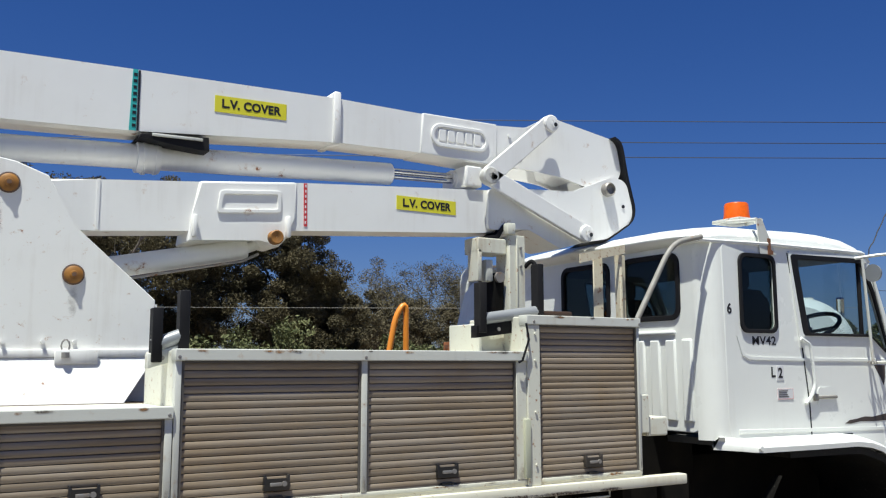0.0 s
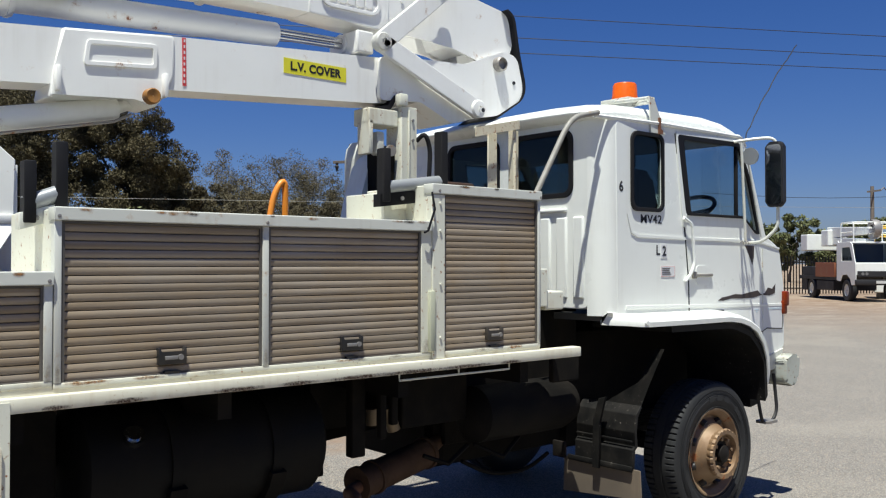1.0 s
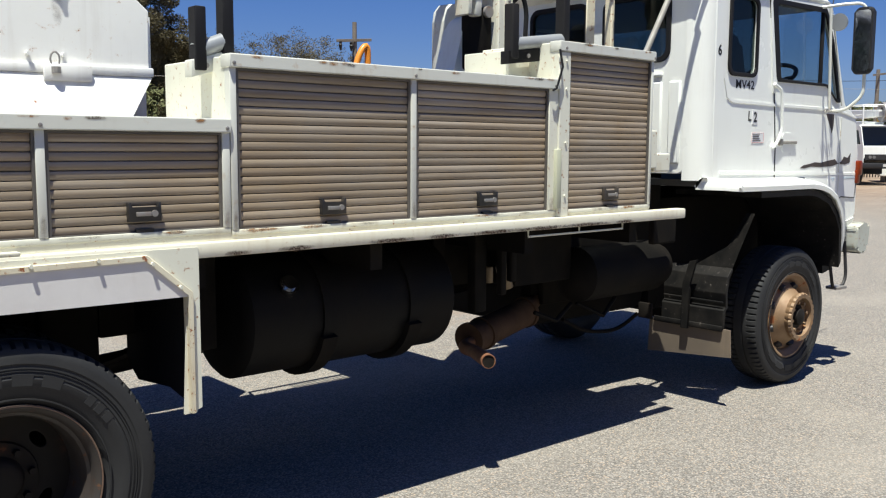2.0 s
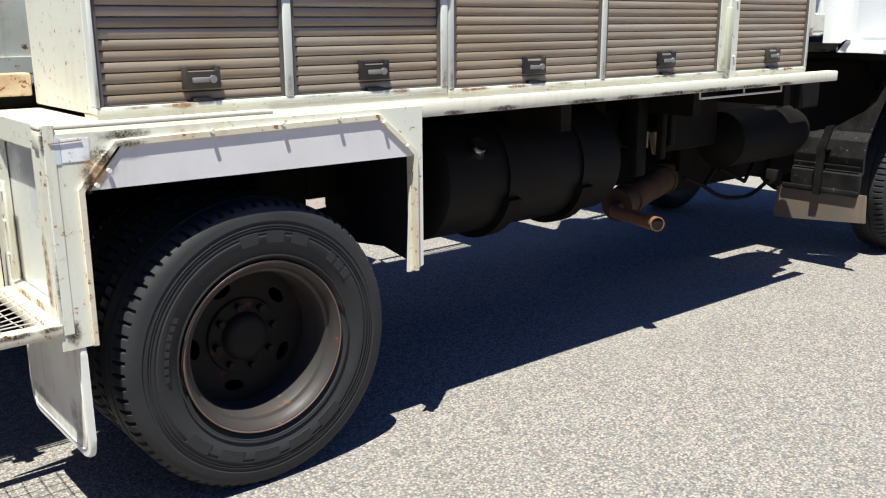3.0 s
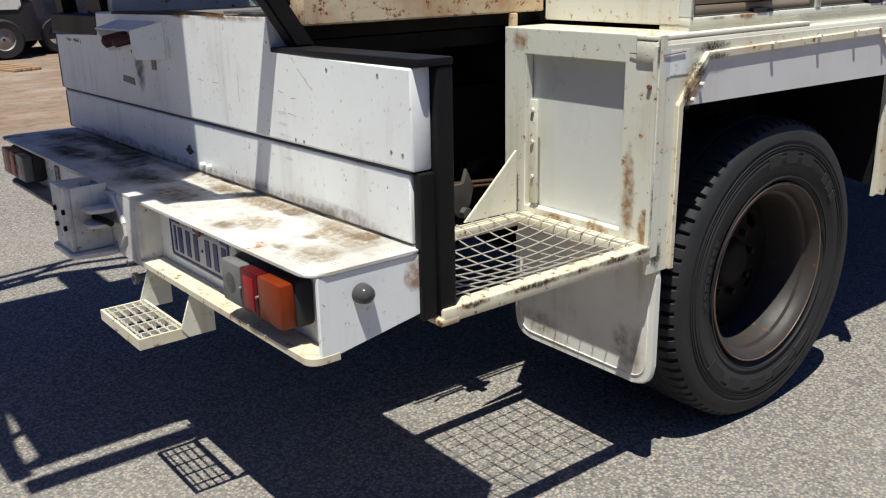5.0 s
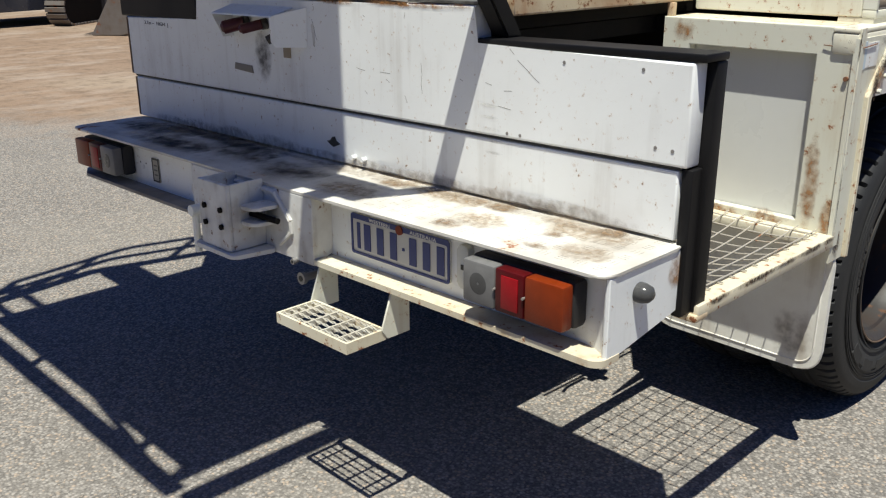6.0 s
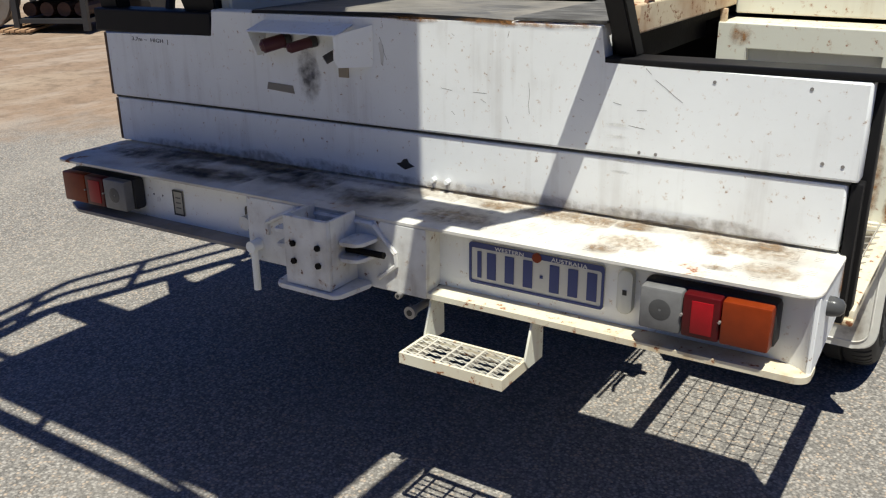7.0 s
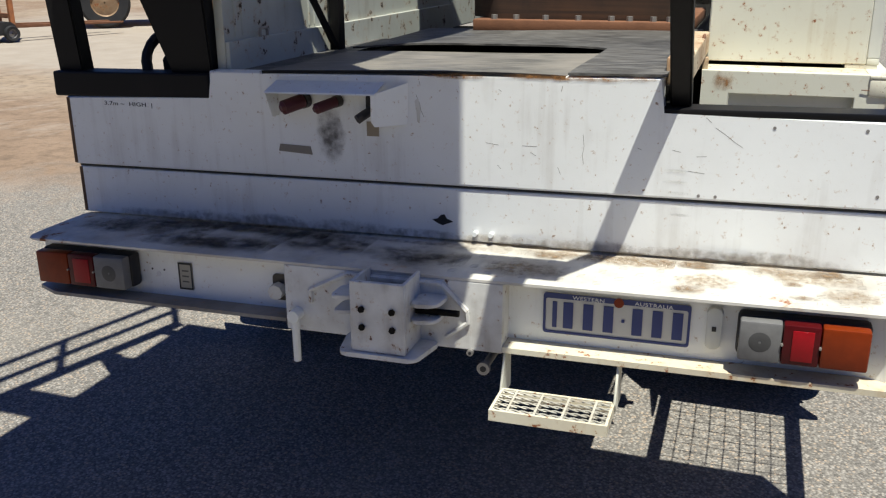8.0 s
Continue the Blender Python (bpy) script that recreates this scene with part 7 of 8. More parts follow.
# door and trims
bm = BM()
seam = [(4.50, 2.45), (4.60, 1.86), (4.645, 1.50), (4.65, 1.30), (5.06, 1.295)]
for a, b in zip(seam, seam[1:]):
    tube(bm, [(a[0], CY0 - 0.0005, a[1]), (b[0], CY0 - 0.0005, b[1])], 0.005, 4)
part("door_gap", bm, black_rubber, cab)
bm = BM()
prism(bm, round_poly([(4.50, 2.46), (5.26, 2.47), (5.32, 2.43), (4.53, 2.432), (4.618, 1.93), (4.60, 1.85), (4.58, 1.85)], 0.01), "y", CY0 - 0.012, CY0 + 0.002, 0.003, 1)
part("door_frame", bm, white_paint, cab)
bm = BM()
prism(bm, [(4.0, 1.92), (4.06, 1.805), (4.12, 1.79), (4.58, 1.785), (5.50, 1.785), (5.80, 1.73), (5.80, 1.715), (5.50, 1.768), (4.58, 1.768), (4.10, 1.773), (4.04, 1.80)], "y", CY0 - 0.006, CY0 + 0.004, 0.003)
prism(bm, [(3.99, 1.36), (5.20, 1.335), (5.85, 1.32), (5.85, 1.30), (5.20, 1.315), (3.99, 1.335)], "y", CY0 - 0.005, CY0 + 0.004, 0.002)
part("pressed_line", bm, white_paint, cab)
bm = BM()
# along the sill: place, height, how far it stands out, the way it drops
runs = [(3.83, 1.292, -0.06, 0, -1), (3.87, 1.290, 0.0, 0, -1), (3.92, 1.288, 0.075, 0, -1), (3.97, 1.283, 0.125, 0, -1), (4.03, 1.28, 0.138, 0, -1), (4.5, 1.277, 0.142, 0, -1), (4.9, 1.277, 0.142, 0, -1), (5.05, 1.262, 0.142, -0.2, -1), (5.16, 1.232, 0.142, -0.4, -0.92), (5.27, 1.18, 0.14, -0.6, -0.8), (5.36, 1.09, 0.136, -0.8, -0.6), (5.42, 0.98, 0.13, -0.95, -0.3), (5.45, 0.86, 0.12, -1, 0), (5.46, 0.77, 0.10, -1, 0)]
rows_v = []
for x, z, out, dx, dz in runs:
    sec = [(0.02, -0.035), (0.004, -0.03), (-out * 0.86, -0.006), (-out - 0.004, 0.004), (-out - 0.012, 0.016), (-out - 0.010, 0.045), (-out, 0.046), (-out + 0.006, 0.02), (0.02, -0.012)]
    rows_v.append([bm.verts.new((x + dx * d, CY0 + o, z + dz * d)) for o, d in sec])
for a, b in zip(rows_v, rows_v[1:]):
    for k in range(len(a)):
        bm.faces.new((a[k], a[(k + 1) % len(a)], b[(k + 1) % len(b)], b[k]))
bm.faces.new(rows_v[0]), bm.faces.new(rows_v[-1][::-1])
part("wheel_flare", bm, white_paint, cab, "white flared sill over the wheel")
bm = BM()
prism(bm, [(4.28, 1.225), (4.9, 1.222), (5.03, 1.212), (5.22, 1.15), (5.33, 1.05), (5.395, 0.93), (5.41, 0.70), (5.38, 0.66), (5.36, 0.93), (5.29, 1.03), (5.18, 1.12), (5.0, 1.175), (4.9, 1.185), (4.28, 1.19)], "y", CY0 - 0.125, CY0 + 0.5)
prism(bm, [(5.36, 0.93), (5.40, 0.93), (5.52, 0.62), (5.40, 0.60)], "y", CY0, CY0 + 0.4)
part("wheel_liner", bm, battered_black, cab, "black wheel arch liner")
bm = BM()
cyl(bm, (4.0, CY0 - 0.140, 1.262), (4.0, CY0 - 0.156, 1.262), 0.014, 10)
part("sill_bolt", bm, white_paint, cab)
bm = BM()
box(bm, 4.69, 4.91, CY0 - 0.018, CY0 + 0.0, 1.527, 1.547, 0.006)
box(bm, 4.68, 4.72, CY0 - 0.020, CY0, 1.515, 1.560, 0.006)
part("door_handle", bm, worn_tube, cab, "bare metal door handle")
bm = BM()
prism(bm, rounded(4.73, 4.87, 1.47, 1.60, 0.03), "y", CY0 - 0.004, CY0 + 0.001)
part("handle_recess", bm, white_paint, cab)
bm = BM()
tube(bm, bend([(4.57, CY0 - 0.02, 1.91), (4.64, CY0 - 0.035, 1.87), (4.675, CY0 - 0.03, 1.62), (4.645, CY0 - 0.02, 1.545), (4.60, CY0 - 0.01, 1.50)], 0.03), 0.011, 8)
part("grab_handle", bm, white_paint, cab)
# damage and stickers
bm = BM()
prism(bm, [(4.99, 1.362), (5.04, 1.383), (5.12, 1.390), (5.20, 1.402), (5.29, 1.398), (5.40, 1.412), (5.50, 1.422), (5.545, 1.392), (5.60, 1.402), (5.64, 1.44), (5.70, 1.43), (5.745, 1.465), (5.738, 1.398), (5.66, 1.382), (5.55, 1.388), (5.45, 1.372), (5.29, 1.368), (5.15, 1.372), (5.05, 1.360)], "y", CY0 - 0.002, CY0 + 0.001)
prism(bm, [(5.335, 1.742), (5.455, 1.740), (5.45, 1.66), (5.43, 1.605), (5.41, 1.64)], "y", CY0 - 0.002, CY0 + 0.001)
part("bare_patch", bm, surface("bare_dent", (0.040, 0.030, 0.028), 0.6, dirt=0.6, dirt_col=(0.09, 0.06, 0.045), scale=14), cab, "dark scraped dent")
patch = part("taped_patch", prism(BM(), [(5.405, 1.318), (5.60, 1.322), (5.852, 1.314), (5.835, 1.137), (5.62, 1.150), (5.56, 1.128), (5.412, 1.141)], "y", CY0 - 0.003, CY0 + 0.001), white_sticker, cab, "white taped-on patch with a dark torn edge")
strip_bars(patch, "dash", [(5.45, 5.51, 1.282, 1.292), (5.47, 5.49, 1.266, 1.276), (5.64, 5.83, 1.280, 1.292)], "y", CY0 - 0.0045, 0.0015, blue_hint)
part("corner_seam", tube(BM(), [(5.412, CY0 - 0.002, 1.139), (5.56, CY0 - 0.002, 1.126), (5.62, CY0 - 0.002, 1.148), (5.835, CY0 - 0.002, 1.135), (5.855, CY0 - 0.002, 1.316)], 0.0045, 5), dark_plastic, cab)
bm = BM()
box(bm, 5.56, 5.57, CY0 - 0.004, CY0 + 0.001, 0.93, 1.72)
part("corner_seam", bm, alu_grey, cab)
wording("MV42", 0.074, black_ink, cab, (4.245, CY0 - 0.0008, 1.888), 90, 0, 0, "black lettering", 1.22, 0.0012)
wording("6", 0.085, black_ink, cab, (3.948, CY0 - 0.0008, 2.078), 90, 0, 0, "black numeral", 0.95, 0.0024)
bm = BM()
box(bm, 4.345, 4.41, CY0 - 0.003, CY0, 1.648, 1.735)
part("sticker", bm, white_sticker, cab)
wording("2", 0.085, black_ink, cab, (4.378, CY0 - 0.004, 1.69), 90, 0, 0, "black numeral", 0.95, 0.0024)
wording("L", 0.085, black_ink, cab, (4.315, CY0 - 0.0008, 1.695), 90, 0, 0, "black letter", 0.95, 0.0024)
bm = BM()
box(bm, 4.345, 4.49, CY0 - 0.003, CY0, 1.532, 1.595)
st = part("sticker", bm, white_sticker, cab, "small safety sticker")
strip_bars(st, "dash", [(4.355, 4.44, 1.58, 1.585), (4.355, 4.43, 1.568, 1.573), (4.355, 4.44, 1.556, 1.561), (4.355, 4.45, 1.544, 1.549)], "y", CY0 - 0.0045, 0.0015, dark_frame)
part("border", plate([(4.345, 1.532), (4.49, 1.532), (4.49, 1.595), (4.345, 1.595)], [[(4.3465, 1.5335), (4.4885, 1.5335), (4.4885, 1.5935), (4.3465, 1.5935)]], "y", CY0 - 0.0036, CY0 - 0.0029), red_tape, st)
# beacon and bracket
bm = BM()
prism(bm, [(4.235, 2.43), (4.385, 2.43), (4.335, 2.52), (4.27, 2.645), (4.215, 2.655)], "y", 4.118, 4.127, 0.002)
for a, b in ((4.225, 4.49), (4.26, 4.69)):
    tube(bm, [(a, 4.125, 2.645), (b, 4.60, 2.715)], 0.013, 6)
brk = part("beacon_bracket", bm, alu_grey, cab, "bent aluminium beacon bracket")
bm = BM()
prism(bm, [(4.305, 2.425), (4.345, 2.43), (4.345, 2.45), (4.325, 2.46), (4.325, 2.53), (4.305, 2.53)], "y", 4.108, 4.119)
part("rusty_clip", bm, rust_metal, brk)
bm = BM()
box(bm, 4.48, 4.72, 4.48, 4.72, 2.712, 2.738, 0.004)
part("beacon_base", bm, alu_grey, brk)
bm = BM()
rg = lathe(bm, [(0.090, 2.740), (0.090, 2.757), (0.086, 2.767), (0.081, 2.842), (0.074, 2.854), (0.01, 2.858)], (4.595, 4.60, 0), "z", 28)
part("beacon_lens", bm, beacon_orange, brk, "orange rotating beacon")
# mirror, arms, aerial, snorkel tube
bm = BM()
prism(bm, rounded(3.825, 3.955, 2.0, 2.445, 0.035), "x", 5.30, 5.345, 0.016)
mir = part("side_mirror", bm, dark_plastic, cab, "tall black door mirror")
bm = BM()
prism(bm, rounded(3.838, 3.942, 2.02, 2.425, 0.025), "x", 5.297, 5.301)
part("mirror_glass", bm, chrome, mir)
bm = BM()
tube(bm, bend([(5.18, 4.12, 2.455), (5.28, 4.0, 2.475), (5.33, 3.90, 2.475), (5.335, 3.88, 2.40), (5.335, 3.88, 1.86), (5.30, 3.98, 1.76), (5.30, 4.12, 1.755)], 0.05), 0.011, 8)
tube(bm, [(5.16, 4.05, 2.44), (5.21, 4.05, 1.77)], 0.010, 8)
tube(bm, [(5.30, 4.10, 2.42), (5.50, 4.10, 1.80)], 0.006, 6)
part("mirror_arm", bm, alu_grey, mir)
bm = BM()
lathe(bm, [(0.002, 0.0), (0.060, 0.0), (0.056, 0.02), (0.03, 0.035), (0.002, 0.038)], (0, 0, 0), "x", 20)
for v in bm.verts:
    v.co += Vector((5.22, 4.02, 2.35))
part("round_mirror", bm, roller_grey, mir)
bm = BM()
tube(bm, [(5.20 + 0.008 * k, 4.075 + 0.010 * math.cos(k * 1.6), 1.757 + 0.010 * math.sin(k * 1.6)) for k in range(24)], 0.004, 5)
part("spring", bm, grey_steel, mir)
bm = BM()
random.seed(2)
tube(bm, [(5.345 + 0.76 * (k / 30) + 0.05 * math.sin(k / 30 * 3.14) * -1 + random.uniform(-0.009, 0.009), 4.14, 2.48 + 0.80 * k / 30) for k in range(31)], 0.0042, 5)
part("aerial", bm, dark_plastic, cab, "crooked whip aerial")
bm = BM()
tube(bm, bend([(3.25, 4.17, 2.03), (3.50, 4.17, 2.42), (3.58, 4.17, 2.49), (3.78, 4.17, 2.535)], 0.07), 0.016, 12)
part("ladder_tube", bm, worn_tube, truck, "worn grey bent tube")
# front corner: indicator, bumper, step
bm = BM()
box(bm, 5.84, 5.90, CY0 - 0.03, CY0 + 0.07, 1.30, 1.41, 0.012)
box(bm, 5.83, 5.89, CY0 - 0.02, CY0 + 0.05, 1.24, 1.34, 0.012)
part("indicator", bm, amber_lens, cab, "orange corner indicator")
bm = BM()
prism(bm, round_poly([(5.72, 0.76), (5.72, 0.92), (5.82, 0.955), (5.89, 0.945), (5.91, 0.90), (5.89, 0.77), (5.82, 0.72)], 0.02), "y", CY0 - 0.10, CY1 + 0.10, 0.022)
part("bumper", bm, chipped_grey, cab, "silver steel bumper")
bm = BM()
prism(bm, [(5.46, 0.82), (5.74, 0.85), (5.84, 0.99), (5.50, 0.92)], "y", CY0 - 0.01, CY0 + 0.02)
part("valance", bm, alu_grey, cab)
bm = BM()
tube(bm, bend([(5.40, CY0 - 0.03, 0.82), (5.43, CY0 - 0.05, 0.60), (5.47, CY0 - 0.05, 0.485), (5.61, CY0 - 0.05, 0.485), (5.67, CY0 - 0.05, 0.56), (5.66, CY0 - 0.03, 0.82)], 0.05), 0.012, 8)
stp = part("cab_step", bm, dark_plastic, cab, "hanging round-bar cab step")
bm = BM()
prism(bm, rounded(5.47, 5.62, 4.04, 4.14, 0.02), "z", 0.482, 0.50)
part("tread", bm, grey_steel, stp)
# battery cover and flap behind the front wheel
bm = BM()
prism(bm, [(3.87, 0.44), (3.87, 0.56), (3.90, 0.575), (3.885, 0.66), (3.905, 0.76), (3.95, 0.81), (3.965, 0.80), (3.92, 0.75), (3.905, 0.66), (3.92, 0.57), (3.89, 0.555), (3.89, 0.44)], "y", 4.03, 4.47, 0.004)
mg = part("front_mudguard", bm, battered_black, truck, "battered black rubber mudguard")
bm = BM()
a = [bm.verts.new(v) for v in ((3.95, 4.30, 0.80), (3.93, 4.035, 0.76), (4.02, 4.02, 0.93), (4.17, 4.02, 1.13), (4.19, 4.09, 1.13), (4.04, 4.12, 0.93))]
bm.faces.new((a[0], a[1], a[2], a[5])), bm.faces.new((a[5], a[2], a[3], a[4]))
bmesh.ops.solidify(bm, geom=bm.faces[:], thickness=0.012)
part("guard_sheet", bm, battered_black, mg)
bm = BM()
box(bm, 3.855, 3.87, 4.03, 4.52, 0.43, 0.465, 0.006)
box(bm, 3.872, 3.885, 4.04, 4.46, 0.60, 0.612, 0.003)
part("guard_fold", bm, battered_black, mg)
bm = BM()
prism(bm, [(4.255, 0.42), (4.305, 0.42), (4.30, 0.70), (4.255, 0.84), (4.20, 0.855), (4.215, 0.82), (4.25, 0.70)], "x", 3.835, 3.853, 0.003)
part("guard_strap", bm, battered_black, mg)
bm = BM()
prism(bm, [(3.975, 0.279), (4.57, 0.228), (4.56, 0.445), (3.985, 0.445)], "x", 3.875, 3.885)
part("flap", bm, surface("dusty_flap", (0.13, 0.105, 0.08), 0.8, dirt=0.7, dirt_col=(0.22, 0.17, 0.12), streaks=0.6), mg, "dusty brown mudflap")
bm = BM()
box(bm, 3.83, 3.85, 4.52, 4.62, 0.44, 0.54, 0.004)
part("bracket", bm, rim_dark, mg)

cab.location += Vector((0.050, 0.043, 0.035))              # the cab as it sits on its mounts
mg.location.x += 0.047

# ---- planting ----


def leaf_cloud(name, centres, per, size, material, parent, rng, droop=0.6):
    """Many small leaf blades gathered in clumps, as one mesh."""
    c = np.repeat(np.array(centres, float), per, 0)
    n = len(c)
    d = rng.normal(size=(n, 3))
    d /= np.linalg.norm(d, axis=1)[:, None]
    p = c[:, :3] + d * (c[:, 3] * rng.uniform(0.25, 1.0, n) ** 0.6)[:, None] * np.array([1, 1, 0.8])
    a = rng.normal(size=(n, 3))
    a[:, 2] -= droop
    a /= np.linalg.norm(a, axis=1)[:, None]
    b = np.cross(a, rng.normal(size=(n, 3)))
    b /= np.linalg.norm(b, axis=1)[:, None]
    s = rng.uniform(0.6, 1.25, n)[:, None] * size
    v = np.stack([p - a * s, p + b * s * 0.33, p + a * s, p - b * s * 0.33], 1).reshape(-1, 3)
    f = np.arange(4 * n).reshape(-1, 4)
    me = bpy.data.meshes.new(name)
    mid = Vector((v.min(0) + v.max(0)) / 2)
    me.from_pydata(((v - np.array(mid)) * K).tolist(), [], f.tolist())
    return placed(name, me, mid * K, material, parent, "", 0)


def limb(bm, p, d, length, r, rng, depth, tips, spread=0.7):
    """A crooked tapering limb with side limbs; gathers the ends of its twigs."""
    n = 5
    pts = [np.array(p, float)]
    d = np.array(d, float)
    for _ in range(n):
        d = d + rng.normal(size=3) * 0.16 + np.array([0, 0, 0.05])
        d /= np.linalg.norm(d)
        pts.append(pts[-1] + d * length / n)
    for i in range(n):
        cyl(bm, pts[i], pts[i + 1], r * (1 - 0.13 * i), 6 if depth else 8, r * (1 - 0.13 * (i + 1)))
    if depth == 0:
        tips.append(pts[-1])
        return
    for i in range(3 if depth > 1 else 4):
        k = rng.integers(2, n + 1)
        e = d + rng.normal(size=3) * spread
        e[2] = abs(e[2]) * 0.7 + 0.15
        limb(bm, pts[k], e / np.linalg.norm(e), length * rng.uniform(0.5, 0.75), r * 0.45, rng, depth - 1, tips, spread)


def tree(x, y, h, w, seed, leaf, label, per=110, size=0.16, clumps=70, low=0.25, bare=False):
    rng = np.random.default_rng(seed)
    t = thing("tree", x, y, 0, label, "tree", "trees along the yard boundary")
    bm, tips = BM(), []
    limb(bm, (x, y, -0.1), (rng.normal() * 0.08, rng.normal() * 0.08, 1), h * 0.5, 0.018 * h, rng, 3 if bare else 2, tips)
    part("trunk", bm, bark, t, "grey-brown trunk and limbs", smooth=0)
    cs = []
    for p in tips:
        cs.append((*p, w * rng.uniform(0.16, 0.30)))
    while len(cs) < clumps:
        u = rng.normal(size=3)
        u /= np.linalg.norm(u)
        z = low * h + (1 - low) * h * 0.5 * (1 + u[2] * rng.uniform(0.55, 0.92))
        k = rng.uniform(0.45, 0.95) * (0.75 + 0.35 * math.sin(3 * math.atan2(u[1], u[0]) + seed))
        cs.append((x + u[0] * w * k, y + u[1] * w * k, z, w * rng.uniform(0.10, 0.22)))
    leaf_cloud("crown", cs, per, size, leaf, t, rng)
    return t


for i, (x, y, h, w) in enumerate(((10.9, 31.0, 8.4, 2.7), (12.3, 30.0, 5.2, 2.3), (8.0, 33.0, 8.9, 3.0), (4.6, 32.0, 8.5, 3.1), (0.6, 32.0, 8.1, 3.2), (-4.0, 33.5, 8.3, 3.4))):
    tree(x, y, h, w, 11 + i, gum_leaf, "tall dark green gum tree with hanging leaves", 830, 0.056, 160, 0.10)
for i, (x, y, h, w) in enumerate(((19.6, 40.0, 7.4, 2.3), (21.4, 41.0, 6.1, 2.3), (23.4, 40.0, 7.8, 2.6), (25.6, 41.0, 7.7, 2.6), (28.5, 42.0, 6.7, 2.6))):
    tree(x, y, h, w, 40 + i, dry_leaf, "sparse grey-brown tree, half bare", 150, 0.05, 110, 0.22, True)
for i, (x, y, h, w) in enumerate(((15.8, 37.0, 5.7, 2.4), (18.0, 37.5, 5.4, 2.4), (20.3, 38.0, 5.1, 2.3), (22.6, 38.0, 4.9, 2.4), (24.8, 38.5, 5.4, 2.4), (27.5, 39.0, 5.1, 2.5))):
    tree(x, y, h, w, 60 + i, dry_leaf, "dull brown shrubby tree", 330, 0.065, 90, 0.02)


def bush(x, y, h, w, seed, leaf):
    rng = np.random.default_rng(seed)
    t = thing("bush", x, y, 0, "dense sunlit green bush beside the fence", "bush", "bushes along the yard boundary")
    bm = BM()
    for k in range(4):
        a = rng.uniform(0, 6.28)
        cyl(bm, (x, y, -0.05), (x + math.cos(a) * w * 0.4, y + math.sin(a) * w * 0.4, h * 0.6), 0.05, 6, 0.02)
    part("stem", bm, bark, t, smooth=0)
    cs = []
    for k in range(34):
        a, q = rng.uniform(0, 6.28), rng.uniform(0.1, 1.0) ** 0.5
        cs.append((x + math.cos(a) * w * q, y + math.sin(a) * w * q * 0.7, h * (0.15 + 0.8 * rng.uniform(0, 1) * (1 - 0.6 * q * q)), w * rng.uniform(0.2, 0.34)))
    leaf_cloud("foliage", cs, 260, 0.085, leaf, t, rng, 0.2)


for i, (x, y, h, w) in enumerate(((2.0, 27.0, 2.9, 1.9), (5.0, 27.5, 2.8, 1.8), (7.6, 27.0, 3.15, 1.9), (10.2, 27.3, 3.3, 1.8), (12.8, 28.0, 2.5, 1.8), (15.4, 29.0, 3.1, 1.9), (18.2, 31.0, 3.1, 2.0))):
    bush(x, y, h, w, 90 + i, bush_leaf)
for i in range(9):
    az = radians(54.5 + i * 1.7)
    tree(84 * math.sin(az), 84 * math.cos(az), 5.6 + 0.9 * math.sin(i * 2.1), 2.6, 120 + i, bush_leaf, "far green tree on the horizon", 150, 0.22, 40, 0.05)

# ---- poles and wires ----
bm = BM()
cyl(bm, (26.07, 38.58, -0.3), (26.07, 38.58, 7.74), 0.17, 12, 0.11)
pole = tagged(part("power_pole", bm, pole_wood, None), "weathered power pole with crossarm and insulators", "power pole")
bm = BM()
prism(bm, [(24.9, 6.66), (27.0, 6.86), (27.0, 7.0), (24.9, 6.80)], "y", 38.40, 38.50, 0.01)
part("crossarm", bm, pole_wood, pole)
for x in (25.1, 25.75, 26.6):
    bm = BM()
    lathe(bm, [(0.03, 6.74), (0.09, 6.70), (0.06, 6.60), (0.10, 6.54), (0.07, 6.42), (0.03, 6.27)], (x, 38.42, 0), "z", 12)
    part("insulator", bm, dark_plastic, pole)
bm = BM()
cyl(bm, (73.5, 33.0, -0.3), (73.5, 33.0, 7.9), 0.2, 12, 0.14)
pole2 = tagged(part("power_pole", bm, pole_wood, None), "distant timber power pole with bent crossarm", "power pole")
bm = BM()
prism(bm, [(72.2, 7.30), (74.6, 7.55), (74.6, 7.7), (72.2, 7.45)], "y", 32.75, 32.85)
tube(bm, [(74.6, 32.8, 7.6), (75.2, 32.8, 7.9), (75.6, 32.8, 7.7)], 0.04, 6)
part("crossarm", bm, pole_wood, pole2)
wire_dir = Vector((math.cos(radians(29.0)), -math.sin(radians(29.0)), 0))
foot_pt = Vector((-0.2, 0.5, 0)) + Vector((math.sin(radians(29.0)), math.cos(radians(29.0)), 0)) * 23.4
for z, off in ((8.68, 0.0), (8.09, 0.0), (7.68, 0.0), (3.86, 4.0)):
    bm = BM()
    o = foot_pt + Vector((math.sin(radians(29.0)), math.cos(radians(29.0)), 0)) * off
    tube(bm, [o + wire_dir * s + Vector((0, 0, z - 0.35 * (1 - ((s - 4) / 40) ** 2))) for s in range(-36, 61, 4)], 0.011 if z > 5 else 0.005, 5)
    tagged(part("power_line", bm, dark_plastic if z > 5 else worn_tube, None), "thin overhead cable across the sky", "cable", "overhead cables")
bm = BM()
tube(bm, [(60 + 3 * s, 40 - 1.9 * s, 7.1 - 0.3 * math.sin(s * 0.6)) for s in range(8)], 0.02, 5)
tagged(part("power_line", bm, dark_plastic, None), "thin far cable to the pole", "cable", "overhead cables")

